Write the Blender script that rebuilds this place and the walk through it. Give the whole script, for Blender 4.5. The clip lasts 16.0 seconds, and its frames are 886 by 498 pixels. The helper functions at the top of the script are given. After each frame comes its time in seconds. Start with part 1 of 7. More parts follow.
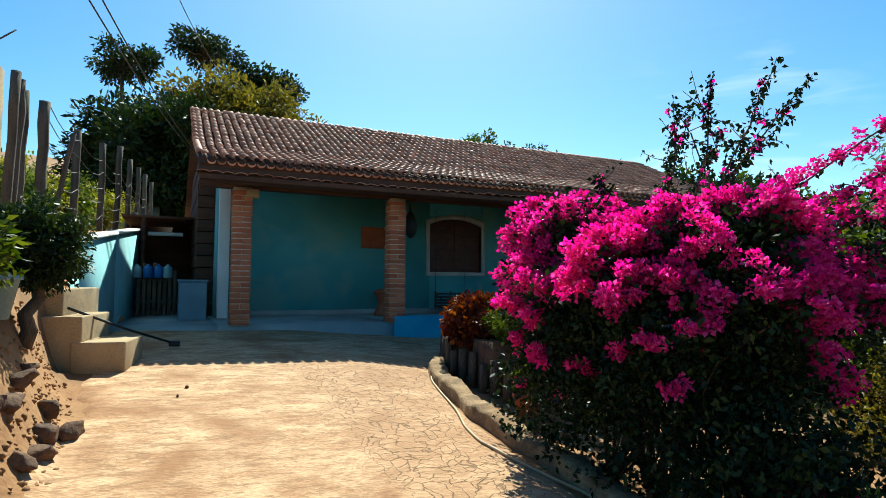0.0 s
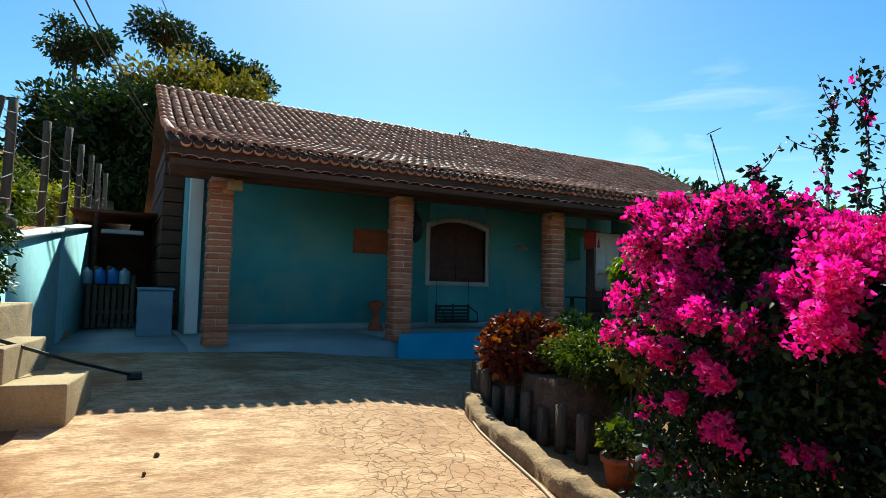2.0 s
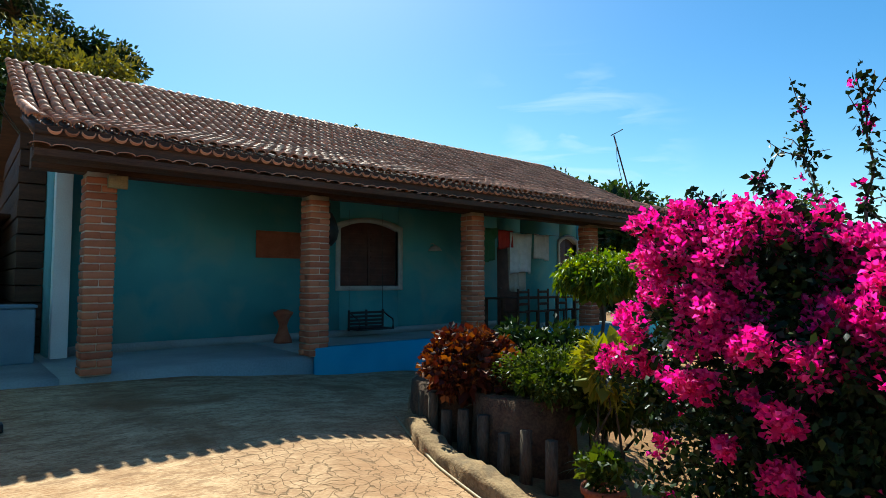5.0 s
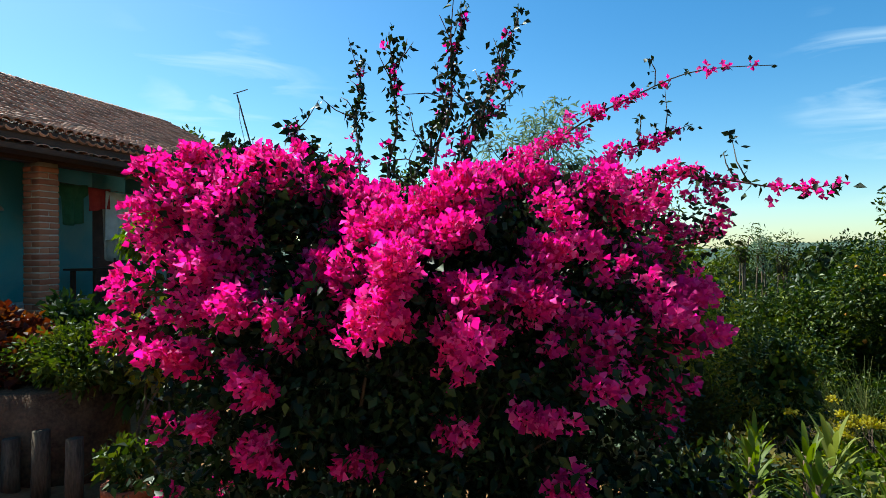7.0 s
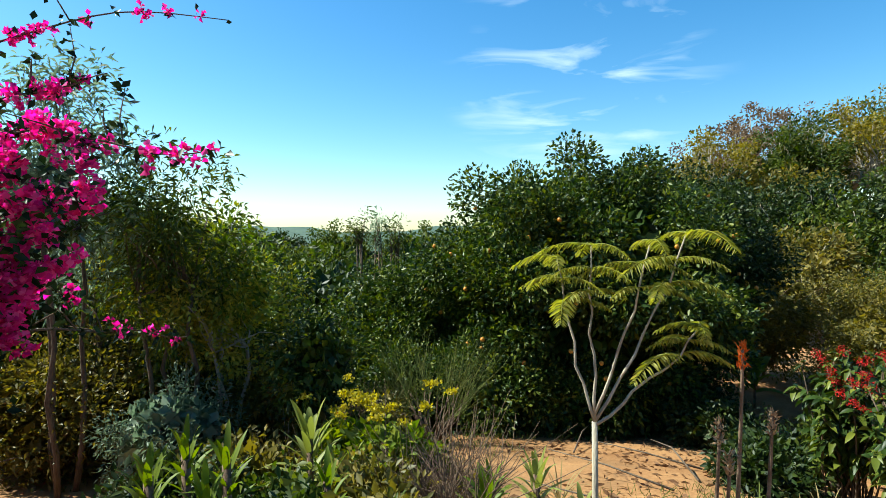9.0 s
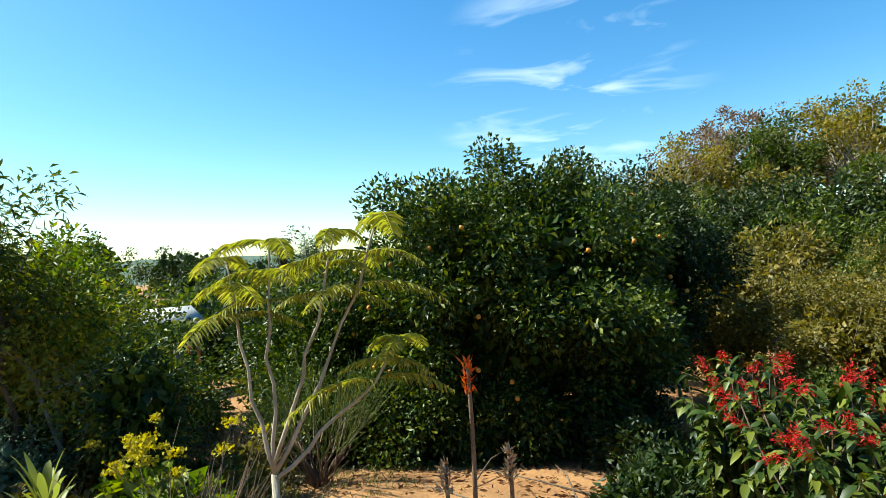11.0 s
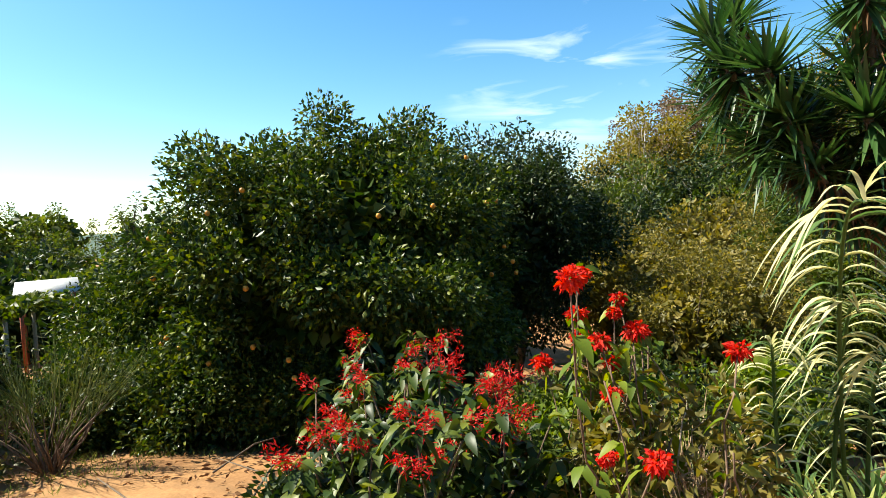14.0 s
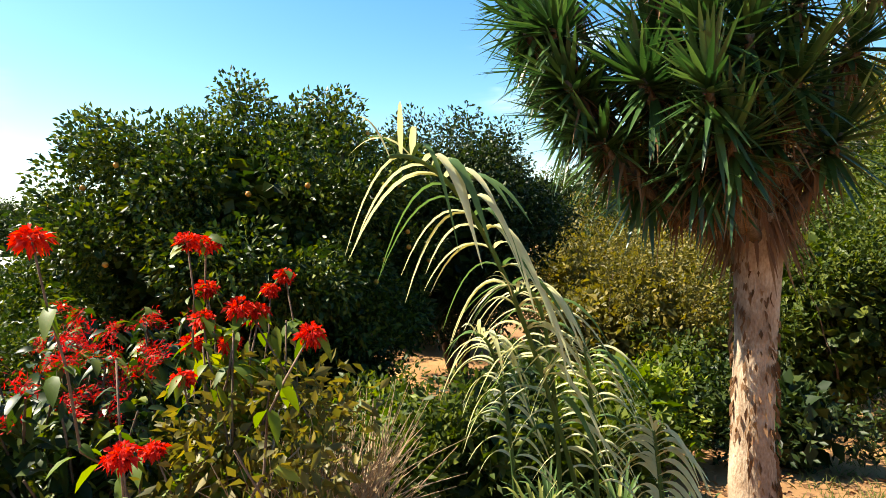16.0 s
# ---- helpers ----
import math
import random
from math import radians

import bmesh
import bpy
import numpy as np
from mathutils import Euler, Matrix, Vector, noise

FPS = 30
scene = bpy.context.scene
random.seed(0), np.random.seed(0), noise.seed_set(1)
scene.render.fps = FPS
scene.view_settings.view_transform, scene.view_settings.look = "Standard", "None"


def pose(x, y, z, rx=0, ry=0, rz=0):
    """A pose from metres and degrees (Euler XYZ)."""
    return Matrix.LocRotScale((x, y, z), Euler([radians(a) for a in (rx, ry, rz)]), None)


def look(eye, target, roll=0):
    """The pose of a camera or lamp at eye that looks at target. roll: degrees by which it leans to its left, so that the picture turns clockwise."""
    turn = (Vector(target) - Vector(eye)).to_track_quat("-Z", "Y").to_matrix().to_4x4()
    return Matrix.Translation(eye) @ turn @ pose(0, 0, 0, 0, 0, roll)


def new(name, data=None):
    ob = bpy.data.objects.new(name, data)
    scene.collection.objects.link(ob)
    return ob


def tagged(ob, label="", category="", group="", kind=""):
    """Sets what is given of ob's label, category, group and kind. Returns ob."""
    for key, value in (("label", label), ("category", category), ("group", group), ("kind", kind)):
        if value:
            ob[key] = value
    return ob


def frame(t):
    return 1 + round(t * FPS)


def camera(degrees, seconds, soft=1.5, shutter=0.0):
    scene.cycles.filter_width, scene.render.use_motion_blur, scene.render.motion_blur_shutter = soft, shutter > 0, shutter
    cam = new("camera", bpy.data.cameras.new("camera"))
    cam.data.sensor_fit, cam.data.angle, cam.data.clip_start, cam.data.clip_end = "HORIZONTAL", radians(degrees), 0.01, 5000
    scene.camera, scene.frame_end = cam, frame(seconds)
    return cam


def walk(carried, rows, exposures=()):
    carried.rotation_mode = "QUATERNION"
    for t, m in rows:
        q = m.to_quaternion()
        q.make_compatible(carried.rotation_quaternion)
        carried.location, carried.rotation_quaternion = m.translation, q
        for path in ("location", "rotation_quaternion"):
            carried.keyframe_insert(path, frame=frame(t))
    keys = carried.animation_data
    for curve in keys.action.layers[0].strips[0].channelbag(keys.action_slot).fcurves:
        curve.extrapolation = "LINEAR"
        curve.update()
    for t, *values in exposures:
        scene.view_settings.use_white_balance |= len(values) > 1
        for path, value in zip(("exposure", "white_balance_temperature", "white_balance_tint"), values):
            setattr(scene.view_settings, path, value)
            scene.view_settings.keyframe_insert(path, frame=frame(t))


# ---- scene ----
cam = camera(74.9, 16.0, soft=0.85)
# seconds, x, y, z, yaw, pitch, roll
ROWS = [
    (0.0, 0.0, 0.0, 1.496, -25.43, 3.18, -0.42), (0.5, -0.105, 0.476, 1.523, -26.93, 3.35, -0.97),
    (1.0, -0.149, 0.976, 1.516, -27.93, 3.56, -1.31), (1.5, -0.078, 1.444, 1.586, -28.51, 3.46, -1.26),
    (2.0, -0.081, 1.887, 1.641, -29.18, 3.59, -1.32), (2.5, -0.093, 2.167, 1.719, -30.66, 3.52, -1.5),
    (3.0, -0.225, 2.439, 1.731, -33.14, 4.01, -1.95), (5.5, -0.152, 2.804, 1.821, -44.9, 2.2, 0.31),
    (6.0, 0.097, 2.738, 1.805, -52.28, 0.66, -0.19), (6.5, 0.335, 2.597, 1.778, -61.85, 0.3, -0.21),
    (7.0, 0.636, 2.464, 1.732, -73.72, 0.25, 0.4), (7.5, 0.871, 2.234, 1.685, -85.11, 0.14, 0.91),
    (8.0, 0.968, 1.775, 1.674, -94.88, -0.65, 0.45), (8.5, 1.15, 1.309, 1.671, -99.67, -1.11, 0.22),
    (9.0, 1.374, 0.833, 1.687, -103.18, -1.7, 0.91), (11.5, 1.73, -1.204, 1.466, -103.54, 0.36, 4.12),
    (12.0, 1.637, -1.671, 1.431, -104.7, -0.78, 4.26), (12.5, 1.659, -2.133, 1.374, -104.7, -1.1, 5.01),
    (13.0, 1.724, -2.67, 1.332, -104.95, -1.66, 4.42), (13.5, 1.748, -3.153, 1.276, -105.02, -2.29, 4.74),
    (14.0, 1.807, -3.682, 1.225, -104.14, -2.34, 3.64), (14.5, 1.771, -4.205, 1.172, -103.64, -3.09, 3.76),
    (15.0, 1.756, -4.69, 1.12, -101.82, -3.05, 4.73), (15.5, 1.753, -5.245, 1.054, -101.08, -3.02, 2.8),
    (16.0, 1.713, -5.775, 0.987, -100.36, -2.87, 2.19),
]
EXPOSURES = [(0.0, 1.04, 6200, -7), (5.5, 0.96, 6200, -8), (7.0, 1.0, 6200, -8), (9.0, 1.33, 6350, -6), (12.0, 1.45, 6700, -4.5), (14.0, 1.6, 7200, 1.5), (16.0, 1.8, 7500, 5)]
walk(cam, [(t, pose(x, y, z, 90 + pitch, roll, yaw)) for t, x, y, z, yaw, pitch, roll in ROWS], EXPOSURES)

# ---- world and sun ----
SUN_AZ, SUN_EL = 25.0, 48.0
world = bpy.data.worlds.new("sky")
scene.world = world
world.use_nodes = True
wn, wl = world.node_tree.nodes, world.node_tree.links
wn.clear()
w_out = wn.new("ShaderNodeOutputWorld")
w_bg = wn.new("ShaderNodeBackground")
w_bg.inputs["Strength"].default_value = 0.086
w_sky = wn.new("ShaderNodeTexSky")
w_sky.sky_type = "NISHITA"
w_sky.sun_disc = False
w_sky.sun_elevation, w_sky.sun_rotation = radians(SUN_EL), radians(SUN_AZ)
w_sky.altitude, w_sky.air_density, w_sky.dust_density, w_sky.ozone_density = 700, 1.05, 0.9, 2.2
w_geo = wn.new("ShaderNodeTexCoord")
w_map = wn.new("ShaderNodeMapping")
w_map.inputs["Scale"].default_value = (2.2, 4.0, 16.0)
w_map.inputs["Rotation"].default_value = (0.25, 0.1, 0.5)
w_noise = wn.new("ShaderNodeTexNoise")
w_noise.inputs["Scale"].default_value = 1.35
w_noise.inputs["Detail"].default_value = 7
w_noise.inputs["Distortion"].default_value = 0.9
w_ramp = wn.new("ShaderNodeValToRGB")
w_ramp.color_ramp.elements[0].position, w_ramp.color_ramp.elements[1].position = 0.5, 0.85
w_mul = wn.new("ShaderNodeMath")
w_mul.operation = "MULTIPLY"
w_banks = []
for az, el, near in ((52.0, 10.5, 0.985), (117.0, 14.0, 0.982)):
    dot = wn.new("ShaderNodeVectorMath")
    dot.operation = "DOT_PRODUCT"
    dot.inputs[1].default_value = (math.sin(radians(az)) * math.cos(radians(el)), math.cos(radians(az)) * math.cos(radians(el)), math.sin(radians(el)))
    bank = wn.new("ShaderNodeMapRange")
    bank.interpolation_type = "SMOOTHSTEP"
    bank.inputs["From Min"].default_value, bank.inputs["From Max"].default_value = near - 0.012, near + 0.018
    wl.new(w_geo.outputs["Generated"], dot.inputs[0])
    wl.new(dot.outputs["Value"], bank.inputs["Value"])
    w_banks.append(bank)
w_both = wn.new("ShaderNodeMath")
w_both.operation = "MAXIMUM"
wl.new(w_banks[0].outputs["Result"], w_both.inputs[0])
wl.new(w_banks[1].outputs["Result"], w_both.inputs[1])
w_mix = wn.new("ShaderNodeMixRGB")
w_mix.inputs["Color2"].default_value = (5.6, 6.3, 7.3, 1)
w_sat = wn.new("ShaderNodeHueSaturation")
w_sat.inputs["Saturation"].default_value = 1.35
wl.new(w_geo.outputs["Generated"], w_map.inputs["Vector"])
wl.new(w_map.outputs["Vector"], w_noise.inputs["Vector"])
wl.new(w_noise.outputs["Fac"], w_ramp.inputs["Fac"])
wl.new(w_ramp.outputs["Color"], w_mul.inputs[0])
wl.new(w_both.outputs[0], w_mul.inputs[1])
wl.new(w_mul.outputs[0], w_mix.inputs["Fac"])
wl.new(w_sky.outputs["Color"], w_sat.inputs["Color"])
wl.new(w_sat.outputs["Color"], w_mix.inputs["Color1"])
wl.new(w_mix.outputs["Color"], w_bg.inputs["Color"])
wl.new(w_bg.outputs["Background"], w_out.inputs["Surface"])

sun_data = bpy.data.lights.new("sun", "SUN")
sun_data.energy, sun_data.angle, sun_data.color = 5.0, radians(0.53), (1.0, 0.965, 0.90)
sun = new("sun", sun_data)
SUN_DIR = Vector((math.sin(radians(SUN_AZ)) * math.cos(radians(SUN_EL)), math.cos(radians(SUN_AZ)) * math.cos(radians(SUN_EL)), math.sin(radians(SUN_EL))))
sun.matrix_world = look(SUN_DIR * 40, (0, 0, 0))


# ---- materials ----
def surface(name, low, high, scale=4.0, rough=0.8, bump=0.3, detail_scale=60.0, metal=0.0, stretch=(1, 1, 1), stain=None, stain_amount=0.5, stain_scale=0.8, island=0.0, spec=0.3):
    """Two scales of noise between two colours, fine relief, and patches of a third colour; coordinates in metres."""
    m = bpy.data.materials.new(name)
    m.use_nodes = True
    n, l = m.node_tree.nodes, m.node_tree.links
    b = n["Principled BSDF"]
    b.inputs["Roughness"].default_value, b.inputs["Metallic"].default_value = rough, metal
    b.inputs["Specular IOR Level"].default_value = spec
    geo = n.new("ShaderNodeNewGeometry")
    mp = n.new("ShaderNodeMapping")
    mp.inputs["Scale"].default_value = stretch
    l.new(geo.outputs["Position"], mp.inputs["Vector"])
    n1, n2 = n.new("ShaderNodeTexNoise"), n.new("ShaderNodeTexNoise")
    n1.inputs["Scale"].default_value, n2.inputs["Scale"].default_value = scale, detail_scale
    n1.inputs["Detail"].default_value = n2.inputs["Detail"].default_value = 6
    for x in (n1, n2):
        l.new(mp.outputs["Vector"], x.inputs["Vector"])
    add = n.new("ShaderNodeMath")
    add.operation = "MULTIPLY_ADD"
    add.inputs[1].default_value = 0.45
    l.new(n2.outputs["Fac"], add.inputs[0])
    half = n.new("ShaderNodeMath")
    half.operation = "MULTIPLY"
    half.inputs[1].default_value = 0.55
    l.new(n1.outputs["Fac"], half.inputs[0])
    l.new(half.outputs[0], add.inputs[2])
    fac = add
    if island:
        info = n.new("ShaderNodeObjectInfo")
        plus = n.new("ShaderNodeMath")
        plus.operation = "ADD"
        l.new(info.outputs["Random"], plus.inputs[0])
        l.new(geo.outputs["Random Per Island"], plus.inputs[1])
        fr = n.new("ShaderNodeMath")
        fr.operation = "FRACT"
        l.new(plus.outputs[0], fr.inputs[0])
        mx = n.new("ShaderNodeMix")
        mx.inputs["Factor"].default_value = island
        l.new(add.outputs[0], mx.inputs["A"])
        l.new(fr.outputs[0], mx.inputs["B"])
        fac = mx
    ramp = n.new("ShaderNodeValToRGB")
    e = ramp.color_ramp.elements
    e[0].position, e[1].position = (0.36, 0.66) if not island else (0.2, 0.8)
    e[0].color, e[1].color = (*low, 1), (*high, 1)
    l.new(fac.outputs["Result"] if island else fac.outputs[0], ramp.inputs["Fac"])
    colour = ramp.outputs["Color"]
    if stain:
        n3 = n.new("ShaderNodeTexNoise")
        n3.inputs["Scale"].default_value, n3.inputs["Detail"].default_value = stain_scale, 8
        n3.inputs["Distortion"].default_value = 0.6
        l.new(geo.outputs["Position"], n3.inputs["Vector"])
        r3 = n.new("ShaderNodeValToRGB")
        r3.color_ramp.elements[0].position, r3.color_ramp.elements[1].position = 0.5, 0.66
        r3.color_ramp.elements[1].color = (stain_amount,) * 3 + (1,)
        l.new(n3.outputs["Fac"], r3.inputs["Fac"])
        mix = n.new("ShaderNodeMixRGB")
        mix.inputs["Color2"].default_value = (*stain, 1)
        l.new(r3.outputs["Color"], mix.inputs["Fac"])
        l.new(colour, mix.inputs["Color1"])
        colour = mix.outputs["Color"]
    l.new(colour, b.inputs["Base Color"])
    if bump:
        bp = n.new("ShaderNodeBump")
        bp.inputs["Strength"].default_value, bp.inputs["Distance"].default_value = bump, 0.02
        l.new(add.outputs[0], bp.inputs["Height"])
        l.new(bp.outputs["Normal"], b.inputs["Normal"])
    return m


def foliage(name, dark, mid, light, translucent=0.35, rough=0.5, gloss=0.2):
    """Leaves: colour by leaf, light passing through."""
    m = bpy.data.materials.new(name)
    m.use_nodes = True
    n, l = m.node_tree.nodes, m.node_tree.links
    b = n["Principled BSDF"]
    b.inputs["Roughness"].default_value = rough
    b.inputs["Specular IOR Level"].default_value = gloss
    geo = n.new("ShaderNodeNewGeometry")
    ramp = n.new("ShaderNodeValToRGB")
    e = ramp.color_ramp.elements
    e[0].color, e[1].color = (*dark, 1), (*light, 1)
    e.new(0.55).color = (*mid, 1)
    big = n.new("ShaderNodeTexNoise")
    big.inputs["Scale"].default_value = 1.3
    l.new(geo.outputs["Position"], big.inputs["Vector"])
    mx = n.new("ShaderNodeMix")
    mx.inputs["Factor"].default_value = 0.3
    l.new(geo.outputs["Random Per Island"], mx.inputs["A"])
    l.new(big.outputs["Fac"], mx.inputs["B"])
    l.new(mx.outputs["Result"], ramp.inputs["Fac"])
    l.new(ramp.outputs["Color"], b.inputs["Base Color"])
    tr = n.new("ShaderNodeBsdfTranslucent")
    bright = n.new("ShaderNodeHueSaturation")
    bright.inputs["Value"].default_value, bright.inputs["Saturation"].default_value = 1.5, 1.15
    l.new(ramp.outputs["Color"], bright.inputs["Color"])
    l.new(bright.outputs["Color"], tr.inputs["Color"])
    mix = n.new("ShaderNodeMixShader")
    mix.inputs["Fac"].default_value = translucent
    l.new(b.outputs["BSDF"], mix.inputs[1])
    l.new(tr.outputs["BSDF"], mix.inputs[2])
    l.new(mix.outputs["Shader"], n["Material Output"].inputs["Surface"])
    return m


def concrete_drive():
    """Pale worn concrete with a web of cracks in one stretch and long thin ones elsewhere."""
    m = surface("drive_concrete", (0.30, 0.145, 0.06), (0.64, 0.42, 0.235), 2.2, 0.9, 0.9, 26.0, stretch=(1.0, 2.2, 1.0), stain=(0.25, 0.11, 0.04), stain_amount=0.9, stain_scale=1.1)
    n, l = m.node_tree.nodes, m.node_tree.links
    b = n["Principled BSDF"]
    base = b.inputs["Base Color"].links[0].from_socket
    geo = n.new("ShaderNodeNewGeometry")
    warp = n.new("ShaderNodeTexNoise")
    warp.inputs["Scale"].default_value, warp.inputs["Detail"].default_value = 2.5, 4
    l.new(geo.outputs["Position"], warp.inputs["Vector"])
    mad = n.new("ShaderNodeVectorMath")
    mad.operation = "MULTIPLY_ADD"
    mad.inputs[1].default_value = (0.5, 0.5, 0.0)
    l.new(warp.outputs["Color"], mad.inputs[0])
    l.new(geo.outputs["Position"], mad.inputs[2])
    cells = n.new("ShaderNodeTexVoronoi")
    cells.feature = "DISTANCE_TO_EDGE"
    cells.inputs["Scale"].default_value = 8.5
    l.new(mad.outputs["Vector"], cells.inputs["Vector"])
    thin = n.new("ShaderNodeValToRGB")
    thin.color_ramp.elements[0].color, thin.color_ramp.elements[1].color = (1, 1, 1, 1), (0, 0, 0, 1)
    thin.color_ramp.elements[0].position, thin.color_ramp.elements[1].position = 0.0, 0.04
    l.new(cells.outputs["Distance"], thin.inputs["Fac"])
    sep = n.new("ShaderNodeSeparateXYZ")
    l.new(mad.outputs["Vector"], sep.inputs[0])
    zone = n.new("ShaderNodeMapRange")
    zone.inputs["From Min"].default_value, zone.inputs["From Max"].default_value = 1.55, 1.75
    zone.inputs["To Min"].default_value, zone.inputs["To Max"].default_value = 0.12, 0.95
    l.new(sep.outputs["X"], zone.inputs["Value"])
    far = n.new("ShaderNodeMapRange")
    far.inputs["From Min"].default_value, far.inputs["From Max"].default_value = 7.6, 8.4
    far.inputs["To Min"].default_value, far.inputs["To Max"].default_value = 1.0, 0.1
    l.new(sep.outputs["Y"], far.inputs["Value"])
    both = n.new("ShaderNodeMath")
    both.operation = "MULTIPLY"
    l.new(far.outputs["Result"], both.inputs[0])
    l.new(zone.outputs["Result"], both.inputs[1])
    mask = n.new("ShaderNodeMath")
    mask.operation = "MULTIPLY"
    l.new(thin.outputs["Color"], mask.inputs[0])
    l.new(both.outputs[0], mask.inputs[1])
    long = n.new("ShaderNodeMapping")
    long.inputs["Scale"].default_value = (1.0, 2.4, 1.0)
    l.new(geo.outputs["Position"], long.inputs["Vector"])
    chips = n.new("ShaderNodeTexNoise")
    chips.inputs["Scale"].default_value, chips.inputs["Detail"].default_value, chips.inputs["Roughness"].default_value = 6.0, 9, 0.72
    l.new(long.outputs["Vector"], chips.inputs["Vector"])
    worn = n.new("ShaderNodeValToRGB")
    worn.color_ramp.elements[0].position, worn.color_ramp.elements[1].position = 0.5, 0.57
    worn.color_ramp.elements[1].color = (0.6, 0.6, 0.6, 1)
    l.new(chips.outputs["Fac"], worn.inputs["Fac"])
    chipped = n.new("ShaderNodeMixRGB")
    chipped.inputs["Color2"].default_value = (0.20, 0.095, 0.04, 1)
    l.new(worn.outputs["Color"], chipped.inputs["Fac"])
    l.new(base, chipped.inputs["Color1"])
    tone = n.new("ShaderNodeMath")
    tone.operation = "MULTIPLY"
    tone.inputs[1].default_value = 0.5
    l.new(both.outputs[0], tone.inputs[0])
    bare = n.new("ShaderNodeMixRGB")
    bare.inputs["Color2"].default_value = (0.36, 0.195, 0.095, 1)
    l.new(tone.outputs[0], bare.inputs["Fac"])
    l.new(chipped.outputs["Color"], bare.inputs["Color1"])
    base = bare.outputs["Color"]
    mix = n.new("ShaderNodeMixRGB")
    mix.inputs["Color2"].default_value = (0.14, 0.075, 0.03, 1)
    l.new(mask.outputs[0], mix.inputs["Fac"])
    l.new(base, mix.inputs["Color1"])
    l.new(mix.outputs["Color"], b.inputs["Base Color"])
    old = b.inputs["Normal"].links[0].from_node
    bump = n.new("ShaderNodeBump")
    bump.invert = True
    bump.inputs["Strength"].default_value, bump.inputs["Distance"].default_value = 0.7, 0.012
    l.new(mask.outputs[0], bump.inputs["Height"])
    l.new(old.outputs["Normal"], bump.inputs["Normal"])
    l.new(bump.outputs["Normal"], b.inputs["Normal"])
    return m


M_DRIVE = concrete_drive()
M_SOIL = surface("red_soil", (0.19, 0.085, 0.03), (0.35, 0.185, 0.075), 1.2, 0.95, 0.8, 26.0, stain=(0.17, 0.09, 0.038), stain_amount=0.7, stain_scale=0.9)
M_WALL = surface("turquoise_paint", (0.072, 0.275, 0.29), (0.11, 0.365, 0.375), 1.2, 0.75, 0.12, 50.0, stain=(0.19, 0.34, 0.30), stain_amount=0.6, stain_scale=1.3)
M_LIMEWALL = surface("weathered_turquoise_paint", (0.17, 0.38, 0.40), (0.28, 0.50, 0.52), 1.6, 0.85, 0.3, 40.0, stretch=(1, 1, 0.25), stain=(0.16, 0.33, 0.34), stain_amount=0.8, stain_scale=1.6)
M_BLUE = surface("blue_paint", (0.035, 0.25, 0.40), (0.055, 0.32, 0.48), 2.0, 0.6, 0.15, 50.0)
M_WHITE = surface("white_paint", (0.66, 0.66, 0.62), (0.82, 0.82, 0.78), 2.0, 0.7, 0.12, 50.0)
M_FLOOR = surface("pale_floor_cement", (0.24, 0.27, 0.26), (0.36, 0.39, 0.37), 1.5, 0.45, 0.1, 40.0)
M_BRICK = surface("clay_brick", (0.34, 0.10, 0.05), (0.55, 0.20, 0.10), 9.0, 0.85, 0.4, 90.0, island=0.5)
M_MORTAR = surface("brick_mortar", (0.56, 0.40, 0.29), (0.70, 0.54, 0.42), 8.0, 0.95, 0.5, 90.0)
M_TILE = surface("clay_roof_tile", (0.40, 0.135, 0.065), (0.84, 0.37, 0.21), 5.0, 0.6, 0.3, 70.0, island=0.5, spec=0.16, stain=(0.16, 0.09, 0.06), stain_amount=0.4, stain_scale=2.2)
M_TIMBER = surface("dark_timber", (0.045, 0.02, 0.012), (0.12, 0.055, 0.03), 3.0, 0.7, 0.4, 40.0, stretch=(0.3, 3, 3))
M_GREYWOOD = surface("weathered_wood", (0.06, 0.042, 0.03), (0.16, 0.12, 0.085), 4.0, 0.9, 0.7, 60.0, stretch=(4, 4, 0.5))
M_CONCRETE = surface("grey_concrete", (0.27, 0.18, 0.09), (0.46, 0.33, 0.18), 2.2, 0.9, 0.4, 55.0, stain=(0.16, 0.13, 0.09), stain_amount=0.7, stain_scale=2.4)
M_CURB = surface("brown_cement_curb", (0.15, 0.082, 0.036), (0.37, 0.235, 0.115), 5.0, 0.95, 0.8, 40.0, stain=(0.12, 0.08, 0.045), stain_amount=0.7, stain_scale=3.0)
M_SURROUND = surface("grey_white_plaster", (0.34, 0.34, 0.31), (0.5, 0.5, 0.46), 3.0, 0.8, 0.2, 50.0)
M_ROCK = surface("brown_rock", (0.05, 0.026, 0.015), (0.17, 0.09, 0.048), 7.0, 0.9, 0.9, 40.0)
M_BARK = surface("brown_bark", (0.05, 0.034, 0.022), (0.15, 0.105, 0.07), 9.0, 0.95, 0.9, 50.0, stretch=(2, 2, 0.4))
M_PALEBARK = surface("pale_bark", (0.22, 0.18, 0.13), (0.40, 0.35, 0.27), 7.0, 0.9, 0.6, 60.0, stretch=(2, 2, 0.5))
M_YUCBARK = surface("yucca_bark", (0.20, 0.125, 0.075), (0.46, 0.35, 0.25), 7.0, 0.9, 0.9, 50.0, stretch=(1.5, 1.5, 0.6), stain=(0.16, 0.09, 0.05), stain_amount=0.6, stain_scale=4)
M_DRY = surface("dry_stalk", (0.22, 0.13, 0.07), (0.45, 0.32, 0.19), 12.0, 0.9, 0.3, 80.0)
M_TWIG = surface("dry_twig", (0.08, 0.048, 0.032), (0.19, 0.125, 0.08), 12.0, 0.9, 0.3, 80.0)
